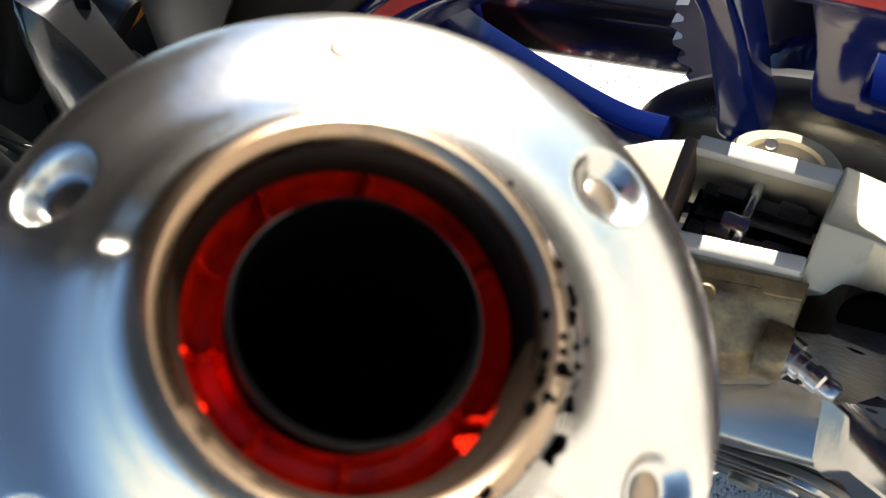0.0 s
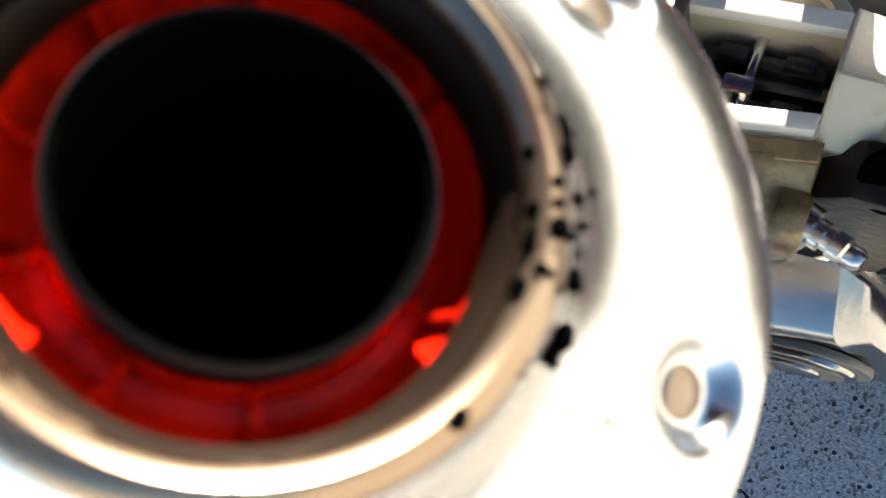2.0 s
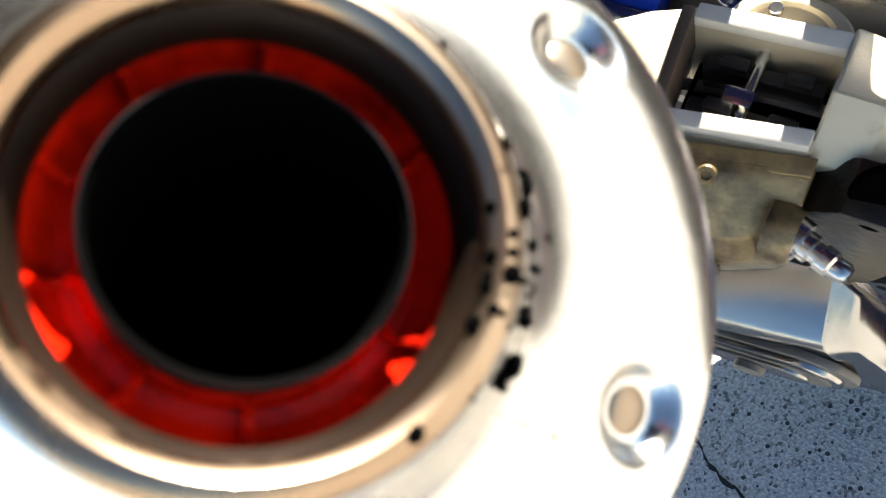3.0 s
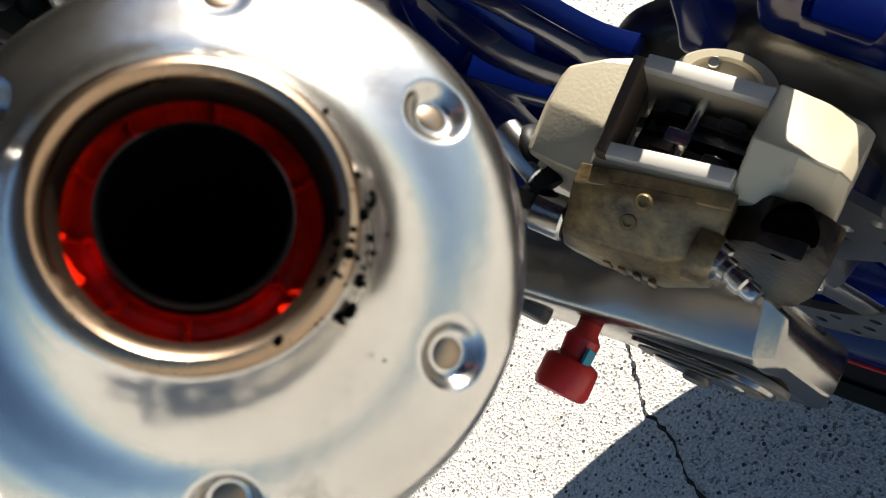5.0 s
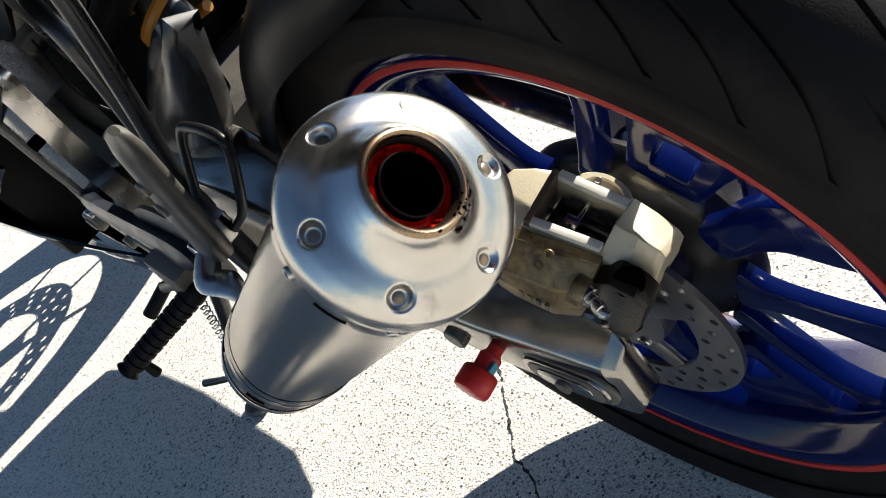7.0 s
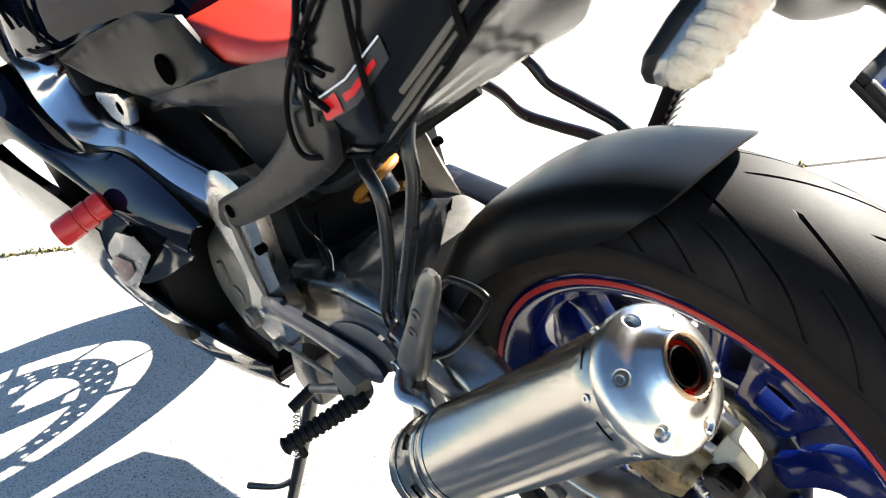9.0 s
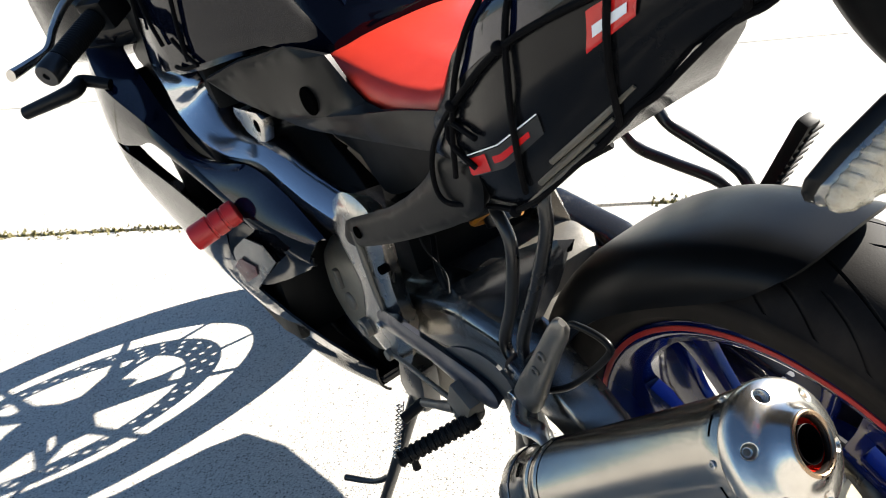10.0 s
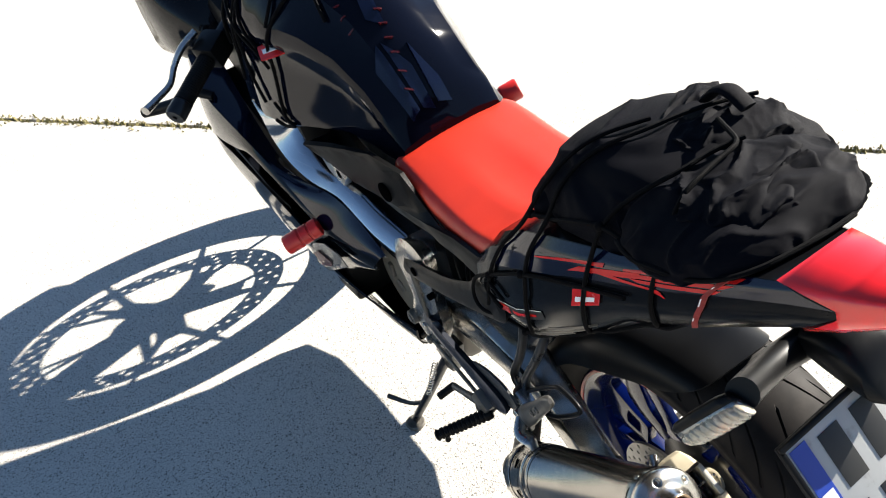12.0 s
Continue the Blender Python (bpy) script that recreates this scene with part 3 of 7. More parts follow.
def rear_wheel():
    w = new("rear_wheel")
    w.parent = bike
    w["label"] = "blue cast rear wheel with red rim stripe"
    bm = bmesh.new()
    wheel_tyre(bm, HUB, 0.314, 0.076, 0.231, 20, 720)
    part("tyre", bm, M_RUBBER, w, "worn black sports tyre")
    bm = bmesh.new()
    lathe(bm, [(-0.0565, 0.2325), (-0.0585, 0.229), (-0.0575, 0.220), (-0.054, 0.2135), (-0.049, 0.211), (-0.044, 0.2035), (-0.03, 0.1985), (0, 0.196), (0.03, 0.1985), (0.044, 0.2035), (0.05, 0.211), (0.0575, 0.220), (0.0585, 0.229), (0.0565, 0.2325), (0.04, 0.224), (0, 0.212), (-0.04, 0.224)], HUB, (1, 0, 0), 120, shut=True)
    part("rim", bm, M_BLUE, w)
    bm = bmesh.new()
    lathe(bm, [(-0.0594, 0.2232), (-0.0600, 0.2262), (-0.0596, 0.2288), (-0.0570, 0.2288), (-0.0565, 0.2232)], HUB, (1, 0, 0), 140, shut=True)
    lathe(bm, [(0.0594, 0.2232), (0.0600, 0.2262), (0.0596, 0.2288), (0.0570, 0.2288), (0.0565, 0.2232)], HUB, (1, 0, 0), 140, shut=True)
    part("rim_stripe", bm, M_STRIPE, w, "thin red tape stripe")
    bm = bmesh.new()
    lathe(bm, [(-0.052, 0.03), (-0.052, 0.052), (-0.04, 0.056), (-0.03, 0.05), (0.03, 0.05), (0.045, 0.056), (0.055, 0.056), (0.055, 0.03)], HUB, (1, 0, 0), 48)
    part("hub", bm, M_BLUE, w)
    # black instead of wheel blue: the shade inside the wheel is in the colour
    bm = bmesh.new()
    lathe(bm, [(-0.022, 0.048), (-0.016, 0.086), (-0.008, 0.094), (0.002, 0.096), (0.010, 0.090), (0.018, 0.076), (0.022, 0.048)], HUB, (1, 0, 0), 72, shut=True)
    part("hub_plate", bm, M_BLACKMETAL, w, "hub plate coloured black to stand for the shade on it")

    def web(name, loops, x0, x1, turned, parent):
        """A flat casting cut from polar outlines (radius, degrees), the first one outside, the rest openings."""
        t = bmesh.new()
        es = []
        for loop in loops:
            line = smooth_path([(r * math.cos(radians(o + turned)), r * math.sin(radians(o + turned)), 0) for r, o in loop], 3, True)
            vs = [t.verts.new(V((x0, q.x, q.y)) + HUB) for q in line]
            es += [t.edges.new((p, q)) for p, q in zip(vs, vs[1:] + vs[:1])]
        bmesh.ops.triangle_fill(t, use_beauty=True, use_dissolve=False, edges=es, normal=V((-1, 0, 0)))
        ext = bmesh.ops.extrude_face_region(t, geom=t.faces[:])
        for g in ext["geom"]:
            if isinstance(g, bmesh.types.BMVert):
                g.co.x = x1
        bmesh.ops.recalc_face_normals(t, faces=t.faces[:])
        bevel_all(t, 0.0028, 2, 50)
        return part(name, t, M_BLUE, parent)
    # three arms: a pierced plate at the rim, a slim bar before it, a slanting one behind it and a straight bar between the arms
    for k in range(3):
        mid = 124 + 120 * k
        arm = new("wheel_arm")
        arm.parent = w
        edge = [(0.208, 16.5), (0.198, 13.5), (0.180, 12.8), (0.150, 12.0), (0.128, 12.5), (0.117, 11.5)]
        web("pierced_plate", ([(r, o) for r, o in edge] + [(0.114, 6.0), (0.113, 0.0), (0.114, -6.0)] + [(r, -o) for r, o in edge[::-1]] + [(0.209, -8.0), (0.209, 0.0), (0.209, 8.0)], [(0.132, 4.5), (0.1335, 5.6), (0.145, 5.6), (0.156, 5.4), (0.159, 4.5), (0.160, 0.0), (0.159, -4.5), (0.156, -5.4), (0.145, -5.6), (0.1335, -5.6), (0.132, -4.5), (0.1315, 0.0)]), -0.024, -0.006, mid, arm)
        web("slanting_bar", ([(0.088, 22), (0.110, 21), (0.136, 19.5), (0.158, 21), (0.172, 24), (0.188, 31), (0.199, 35), (0.208, 35.5), (0.209, 41), (0.208, 46), (0.198, 44.5), (0.180, 42.5), (0.160, 40.0), (0.140, 36.5), (0.122, 36.0), (0.106, 38.0), (0.088, 40)],), -0.024, -0.012, mid, arm)
        web("slim_bar", ([(0.088, -24), (0.110, -22.5), (0.136, -21), (0.158, -20.8), (0.174, -21), (0.192, -21.5), (0.208, -20.5), (0.209, -25), (0.208, -29.5), (0.192, -27), (0.174, -25.5), (0.158, -25.5), (0.136, -27.5), (0.110, -31), (0.088, -36)],), -0.024, -0.006, mid, arm)
        web("straight_bar", ([(0.088, 46), (0.104, 52), (0.124, 54.5), (0.160, 55.0), (0.186, 54.5), (0.198, 53.0), (0.208, 51.0), (0.209, 60), (0.208, 69.0), (0.198, 67.0), (0.186, 65.5), (0.160, 65.0), (0.124, 65.5), (0.104, 68), (0.088, 74)],), -0.024, -0.012, mid + (5, 2, -9)[k], arm)
    bm = bmesh.new()
    perforated(bm, HUB, 0.078, 0.110, -0.0705, -0.0660, [(0.085, 20, 4, 0.0032), (0.0945, 20, 13, 0.0034), (0.1035, 20, 22, 0.0032)])
    part("brake_disc", bm, M_DISC, w, "drilled steel rear brake disc")
    bm = bmesh.new()
    for k in range(5):
        a = 20 + 72 * k
        spoke_bar(bm, HUB + V((-0.067, 0, 0)), a, 0.042, a, 0.084, 0.012, 0.009, 0.003, 0.0025, 0.002)
    lathe(bm, [(-0.0695, 0.036), (-0.0695, 0.052), (-0.06, 0.054), (-0.05, 0.054), (-0.05, 0.036)], HUB, (1, 0, 0), 40, shut=True)
    part("disc_carrier", bm, M_DISC, w)
    for k in range(5):
        a = radians(20 + 72 * k)
        screw(w, HUB + V((-0.0695, 0.046 * math.cos(a), 0.046 * math.sin(a))), (-1, 0, 0), 0.0055, M_CHROME, "disc_bolt")
    bm = bmesh.new()
    teeth = []
    for k in range(40 * 4):
        a = 2 * math.pi * k / 160
        r = 0.0985 + (0.004 if k % 4 in (1, 2) else -0.002)
        teeth.append((HUB.y + r * math.cos(a), HUB.z + r * math.sin(a)))
    prism(bm, teeth, 0.071, 0.077)
    part("sprocket", bm, M_DISC, w, "steel rear sprocket")
    bm = bmesh.new()
    rod(bm, HUB + V((-0.118, 0, 0)), HUB + V((0.115, 0, 0)), 0.011)
    part("axle", bm, M_CHROME, w)
    w.matrix_local = Matrix.Translation((0.0115, 0.008, 0.0)) @ Matrix.Rotation(radians(1.1), 4, "Z")


def drive_chain():
    ch = new("chain")
    ch.parent = bike
    ch["label"] = "oily steel drive chain"
    n = 30
    a = HUB + V((0.074, 0.0, 0.1015))
    b = V((0.074, 0.47, 0.455))
    pitch = 0.0159
    d = (b - a).normalized()
    rot = Matrix.Rotation(math.atan2(d.z, d.y), 3, "X")
    outer = bmesh.new()
    for x in (-0.0078, 0.0078):
        for y in (0, pitch):
            rod(outer, (x - 0.0008, y, 0), (x + 0.0008, y, 0), 0.0058, n=12)
        box(outer, (x, pitch / 2, 0), (0.0016, pitch, 0.0075))
    for y in (0, pitch):
        rod(outer, (-0.0098, y, 0), (0.0098, y, 0), 0.0022, n=8)
    inner = bmesh.new()
    for x in (-0.0055, 0.0055):
        for y in (0, pitch):
            rod(inner, (x - 0.0008, y, 0), (x + 0.0008, y, 0), 0.0056, n=12)
        box(inner, (x, pitch / 2, 0), (0.0016, pitch, 0.0072))
    for y in (0, pitch):
        rod(inner, (-0.005, y, 0), (0.005, y, 0), 0.0048, n=10)
    first = part("link", outer, M_CHAIN, ch)
    second = part("link", inner, M_CHAIN, ch)
    runs = ((a, b), (HUB + V((0.074, 0.0, -0.1015)), V((0.074, 0.47, 0.383))))
    for a, b in runs:
        d = (b - a).normalized()
        rot = Matrix.Rotation(math.atan2(d.z, d.y), 3, "X")
        for k in range(n):
            src = (first, second)[k % 2]
            if k < 2 and a is runs[0][0]:
                ob = src
            else:
                ob = src.copy()
                scene.collection.objects.link(ob)
            sag = V((0, 0, -0.006 * math.sin(math.pi * k / n)))
            ob.matrix_local = Matrix.Translation(a + d * pitch * k + sag) @ rot.to_4x4()


# muffler axis: from the screw ring of the rear cap forwards and down
MO = V((-0.1724, -0.1128, 0.607))
MD = V((-0.133, 0.7845, -0.606)).normalized()


def muffler():
    m = new("muffler")
    m.parent = bike
    m["label"] = "stained stainless steel muffler with polished end cap"
    back = -MD
    a, u, v = frame_of(back)
    bm = bmesh.new()
    prof = [(-0.314, 0.030), (-0.317, 0.0405), (-0.313, 0.0428), (-0.300, 0.0432), (-0.299, 0.0424), (-0.272, 0.0424), (-0.270, 0.0436), (-0.266, 0.0436), (-0.264, 0.0425), (-0.257, 0.0425), (-0.255, 0.0437), (-0.251, 0.0437), (-0.249, 0.0424), (-0.05, 0.0424), (-0.035, 0.0424), (-0.016, 0.0422), (-0.016, 0.0412), (-0.30, 0.0412), (-0.312, 0.03)]
    lathe(bm, prof, MO, back, 80, shut=True)
    part("sleeve", bm, M_STEEL, m, "brushed steel sleeve with raised bands")
    # raised black rings stand for the shaded grooves beside the bands
    for hh in (-0.2625, -0.2475, -0.2985):
        bm = bmesh.new()
        lathe(bm, [(hh - 0.0007, 0.0420), (hh - 0.0007, 0.0427), (hh + 0.0007, 0.0427), (hh + 0.0007, 0.0420)], MO, back, 80, shut=True)
        part("band_shade", bm, M_SOOT_SHADE, m, "black ring for the shade beside the band")
    bm = bmesh.new()
    lathe(bm, [(-0.036, 0.0426), (-0.036, 0.0436), (-0.018, 0.0440), (-0.0165, 0.0434), (-0.0165, 0.0426)], MO, back, 80, shut=True)
    part("rear_band", bm, M_STEEL, m)
    # the outlet's plane is turned a little outwards from the cap's axis
    oc, on = V((-0.1708, -0.1255, 0.6183)), V((0.25, -0.815, 0.52)).normalized()
    cap = smooth_path([(-0.018, 0.0440, 0), (-0.0145, 0.0460, 0), (-0.009, 0.0463, 0), (-0.0045, 0.0449, 0), (-0.0008, 0.0410, 0), (0.0018, 0.0362, 0), (0.0040, 0.0308, 0), (0.0062, 0.0276, 0), (0.0090, 0.0250, 0), (0.0122, 0.0231, 0), (0.0150, 0.0219, 0), (0.0168, 0.0209, 0), (0.0178, 0.0195, 0), (0.0176, 0.0184, 0), (0.0168, 0.0178, 0)], 5)
    n = 480
    SHALLOW = 0  # the pocket that is cut shallower than the others
    pockets = []
    for k in range(6):
        t = radians(31 + 60 * k)
        o = u * math.cos(t) + v * math.sin(t)
        pockets.append((t, o, (a * 0.93 + o * 0.36).normalized(), MO + o * 0.0374 + a * 0.0008, 0.0009 if k == SHALLOW else 0.0031))
    rings = []
    for hgt, r in [(q.x, q.y) for q in resample([(q.x, q.y, 0) for q in cap], 96)] + [(0.0150, 0.0177), (0.004, 0.0177), (-0.018, 0.0180)]:
        f = max(0.0, min(1.0, (hgt + 0.004) / 0.017))
        f = f * f * (3 - 2 * f)
        ax = a.lerp(on, f).normalized()
        mid = (MO + a * hgt).lerp(oc + on * (hgt - 0.0170), f)
        _, cu, cv = frame_of(ax)
        ring = []
        for j in range(n):
            th = 2 * math.pi * j / n
            q = mid + (cu * math.cos(th) + cv * math.sin(th)) * r
            if hgt > -0.012 and r > 0.028:
                for t, o, nrm, at0, deep in pockets:
                    d = q - at0
                    side = (d - nrm * d.dot(nrm)).length
                    if side < 0.0056 and abs(d.dot(nrm)) < 0.009:
                        k = max(0.0, min(1.0, (0.0056 - side) / 0.0028))
                        k = k * k * (3 - 2 * k)
                        q = q - nrm * (max(0.0, d.dot(nrm) + deep) * k)
            ring.append(q)
        rings.append(ring)
    bm = bmesh.new()
    loft(bm, rings, around=True)
    part("end_cap", bm, M_CAP, m, "polished cone-shaped end cap with pits and stains", angle=60)
    bm = bmesh.new()
    lathe(bm, [(-0.0012, 0.0211), (0.0002, 0.0208), (0.0012, 0.0198), (0.0014, 0.0189), (0.0008, 0.0179), (-0.0004, 0.0174), (-0.0022, 0.0173), (-0.0022, 0.0180)], oc, on, 110, shut=True)
    part("outlet_lip", bm, M_LIP, m, "heat-tinted rolled outlet lip")
    bm = bmesh.new()
    lathe(bm, [(-0.0008, 0.0175), (-0.0018, 0.0168), (-0.0034, 0.0163), (-0.0046, 0.0162), (-0.0046, 0.0177), (-0.0010, 0.0178)], oc, on, 110, shut=True)
    part("soot_ring", bm, M_SOOTY, m, "sooted inner edge of the outlet")
    # a red-coated trough runs round the inner pipe
    bm = bmesh.new()
    lathe(bm, [(-0.0040, 0.0165), (-0.0058, 0.0164), (-0.0080, 0.0157), (-0.0090, 0.0146), (-0.0088, 0.0133), (-0.0070, 0.0125), (-0.0070, 0.0122), (-0.0104, 0.0130), (-0.0106, 0.0150), (-0.0084, 0.0169), (-0.0040, 0.0170)], oc, on, 90, shut=True)
    part("inner_sleeve", bm, M_REDIN, m, "bright red lining inside the outlet")
    _, ou, ov = frame_of(on)
    for t in (20, 62, 95, 128, 168, 205, 262, 322):
        o = ou * math.cos(radians(t)) + ov * math.sin(radians(t))
        bm = bmesh.new()
        sweep(bm, [oc - on * 0.0068 + o * 0.0126, oc - on * 0.0082 + o * 0.0138, oc - on * 0.0076 + o * 0.0153, oc - on * 0.0050 + o * 0.0163], 0.0005, 8, 3)
        part("sleeve_rib", bm, M_REDIN, m)
    bm = bmesh.new()
    lathe(bm, [(-0.0026, 0.0122), (-0.0022, 0.0120), (-0.0026, 0.0116), (-0.10, 0.0116), (-0.102, 0.0122)], oc, on, 72, shut=True)
    part("baffle_pipe", bm, M_SOOT_SHADE, m, "soot-black inner pipe")
    bm = bmesh.new()
    lathe(bm, [(-0.098, 0.0125), (-0.099, 0.0125), (-0.0995, 0.004)], oc, on, 24)
    part("baffle_plate", bm, M_SOOT_SHADE, m)
    bm = bmesh.new()
    lathe(bm, [(-0.0030, 0.0124), (-0.0021, 0.0123), (-0.0019, 0.0121), (-0.0030, 0.0120)], oc, on, 72, shut=True)
    part("pipe_rim", bm, M_RIMSTEEL, m, "thin sooty edge of the inner pipe")
    # six screws sunk into pockets round the cap
    for t, o, nrm, at0, deep in pockets:
        bm = bmesh.new()
        lathe(bm, [(-0.002, 0.0030), (0.0002, 0.0029), (0.0006, 0.0024), (0.0008, 0.0016), (0.0009, 0.0006)], at0 - nrm * (deep + 0.0006), nrm, 24)
        part("cap_screw", bm, M_SCREWHEAD, m)
        t2 = t + 0.10
        o2 = u * math.cos(t2) + v * math.sin(t2)
        screw(m, MO + o2 * 0.0437 - a * 0.025, o2, 0.0030, M_CHROME, "band_rivet")
        # slots drawn as black arcs, their shade put into the colour
        for hh in (-0.026, -0.285):
            bm = bmesh.new()
            arc = [MO + a * hh + (u * math.cos(t + 0.42 + q * 0.08) + v * math.sin(t + 0.42 + q * 0.08)) * (0.0437 if hh > -0.1 else 0.0424) for q in range(5)]
            sweep(bm, arc, 0.0009, 6, 2)
            part("band_slot", bm, M_SOOT_SHADE, m)
    # soot and corrosion pits beside the outlet, on its lower side
    rng = random.Random(5)
    bm = bmesh.new()
    for k in range(46):
        t = radians(-78) + rng.gauss(0, 0.40)
        hh, rr = rng.choice(((0.0004, 0.0206), (-0.0012, 0.0217), (0.0013, 0.0194), (0.0014, 0.0187), (0.0008, 0.0178), (-0.0028, 0.0229), (-0.0018, 0.0222), (-0.0047, 0.0250), (-0.0094, 0.0307)))
        o = ou * math.cos(t) + ov * math.sin(t)
        pr = rng.choice((0.0002, 0.0003, 0.0005, 0.0006, 0.0009)) * (1.0 if rr < 0.0232 else 0.6)
        bmesh.ops.create_icosphere(bm, subdivisions=1, radius=pr, matrix=Matrix.Translation(oc + on * hh + o * rr) @ Matrix.Diagonal((rng.uniform(0.7, 1.5), rng.uniform(0.7, 1.3), rng.uniform(0.7, 1.5), 1)))
    soot = part("soot_pitting", bm, M_SOOT_SHADE, m, "black corrosion pits")
    soot["kind"] = "stuff"
    # front cone, link pipe and hanger
    bm = bmesh.new()
    f = MO + MD * 0.315
    sweep(bm, [f - MD * 0.01, f + MD * 0.03, f + MD * 0.07 + V((0.03, 0, -0.01)), V((-0.10, 0.32, 0.30)), V((-0.02, 0.50, 0.26))], [0.034, 0.026, 0.02, 0.02, 0.02], 24)
    part("link_pipe", bm, M_DARKCAST, m, "dark exhaust link pipe")
    bm = bmesh.new()
    h0 = MO + MD * 0.262
    t = V((0.05, 0.6, 0.8)).normalized()
    o = (t - MD * t.dot(MD)).normalized()
    sweep(bm, [h0 + o * 0.043, h0 + o * 0.056 + MD * 0.004, h0 + o * 0.070 + MD * 0.018, V((-0.168, 0.182, 0.500))], [0.006, 0.011, 0.010, 0.009], 12, flat=0.5)
    part("hanger_lug", bm, M_ALU, m, "polished hanger lug")


def caliper():
    c = new("brake_caliper")
    c.parent = bike
    c["label"] = "gold cast rear brake caliper, greasy underneath"
    T, R = V((0, 0.891, 0.454)), V((0, -0.454, 0.891))
    o = V((-0.066, -0.032, 0.419))
    rot = Matrix((V((1, 0, 0)), T, R)).transposed()
    place = Matrix.Translation(o) @ rot.to_4x4()

    def at(x, t, r):
        return o + V((x, 0, 0)) + T * t + R * r

    def skin(name, stations, mat, label="", bevel=0.0014, angle=16):
        """A casting skinned over cross-sections (x, r) at stations along t."""
        bm2 = bmesh.new()
        loft(bm2, [[at(x, t, r) for x, r in sec] for t, sec in stations])
        bmesh.ops.recalc_face_normals(bm2, faces=bm2.faces[:])
        bevel_all(bm2, bevel, 3, angle)
        return part(name, bm2, mat, c, label, 13)
    # two end bridges with folded roofs, joined by rails round a window over the disc
    skin("front_bridge", ((0.0270, ((-0.0265, -0.014), (-0.0265, 0.0190), (-0.0090, 0.0255), (0.0175, 0.0245), (0.0240, 0.0180), (0.0240, -0.014))), (0.0400, ((-0.0262, -0.014), (-0.0262, 0.0185), (-0.0075, 0.0245), (0.0150, 0.0235), (0.0195, 0.0170), (0.0195, -0.014))), (0.0520, ((-0.0250, -0.014), (-0.0248, 0.0165), (-0.0060, 0.0215), (0.0100, 0.0205), (0.0140, 0.0140), (0.0140, -0.014))), (0.0555, ((-0.0225, -0.012), (-0.0225, 0.0110), (-0.0055, 0.0155), (0.0080, 0.0145), (0.0110, 0.0090), (0.0110, -0.012)))), M_CAST)
    skin("rear_bridge", ((-0.0200, ((-0.0140, -0.014), (-0.0138, 0.0170), (0.0045, 0.0285), (0.0270, 0.0240), (0.0300, 0.0180), (0.0300, -0.014))), (-0.0360, ((-0.0125, -0.016), (-0.0120, 0.0110), (0.0045, 0.0275), (0.0285, 0.0160), (0.0325, 0.0090), (0.0310, -0.016))), (-0.0490, ((-0.0095, -0.018), (-0.0092, 0.0030), (0.0045, 0.0245), (0.0295, 0.0065), (0.0335, 0.0010), (0.0310, -0.018))), (-0.0535, ((-0.0085, -0.020), (-0.0080, -0.002), (0.0040, 0.0200), (0.0290, 0.0030), (0.0325, -0.003), (0.0300, -0.020)))), M_CAST)
    skin("outer_half", ((0.0280, ((-0.0240, -0.028), (-0.0240, 0.0150), (-0.0185, 0.0205), (-0.0140, 0.0205), (-0.0140, -0.028))), (-0.0210, ((-0.0165, -0.028), (-0.0165, 0.0150), (-0.0120, 0.0205), (-0.0075, 0.0205), (-0.0075, -0.028)))), M_CAST)
    skin("inner_half", ((0.0280, ((0.0175, -0.028), (0.0175, 0.0205), (0.0225, 0.0205), (0.0250, 0.0150), (0.0250, -0.028))), (-0.0210, ((0.0190, -0.028), (0.0190, 0.0205), (0.0260, 0.0205), (0.0290, 0.0150), (0.0290, -0.028)))), M_CAST)
    for (xa, wa), (xb, wb) in (((-0.0160, 0.0055), (-0.0095, 0.0055)), ((0.0200, 0.0055), (0.0220, 0.0060))):
        def band(t0, t1, lo, hi, grow, name, mat, parent):
            bm2 = bmesh.new()
            rings = []
            for t in (t0, t1):
                f = (0.026 - t) / 0.046
                x, w2 = xa + (xb - xa) * f, (wa + (wb - wa) * f) / 2 + grow
                rings.append([at(x - w2, t, lo), at(x - w2, t, hi), at(x + w2, t, hi), at(x + w2, t, lo)])
            loft(bm2, rings)
            bmesh.ops.recalc_face_normals(bm2, faces=bm2.faces[:])
            bevel_all(bm2, 0.0008, 2)
            return part(name, bm2, mat, parent, "bright machined rail" if name == "window_rail" else "")
        band(0.0255, -0.0200, 0.0190, 0.0245, 0.0, "window_rail", M_RAIL, c)
    # black block added inside the window to stand for its deep shade
    bm = bmesh.new()
    box(bm, at(0.004, 0.002, -0.012), (0.030, 0.044, 0.010), rot)
    part("window_shade_block", bm, M_SOOT_SHADE, c, "black block standing for the shade over the disc")
    # round lug behind the inner rail, with a pin in it
    bm = bmesh.new()
    lug = []
    for r, k in ((-0.004, 1.0), (0.0185, 1.0), (0.0200, 0.93), (0.0200, 0.72), (0.0180, 0.66)):
        lug.append([at(0.0235 + 0.0125 * k * math.sin(math.pi * q / 24), -0.002 + 0.0190 * k * math.cos(math.pi * q / 24), r) for q in range(25)])
    loft(bm, lug)
    part("inner_boss", bm, M_CAST, c)
    bm = bmesh.new()
    rod(bm, at(0.0285, 0.004, 0.017), at(0.0285, 0.004, 0.0215), 0.0022, n=14)
    part("boss_pin", bm, M_CHROME, c)
    bm = bmesh.new()
    box(bm, at(0.0005, 0.0262, 0.0150), (0.0385, 0.0042, 0.0240), rot @ Matrix.Rotation(radians(4), 3, "Z"), 0.0010)
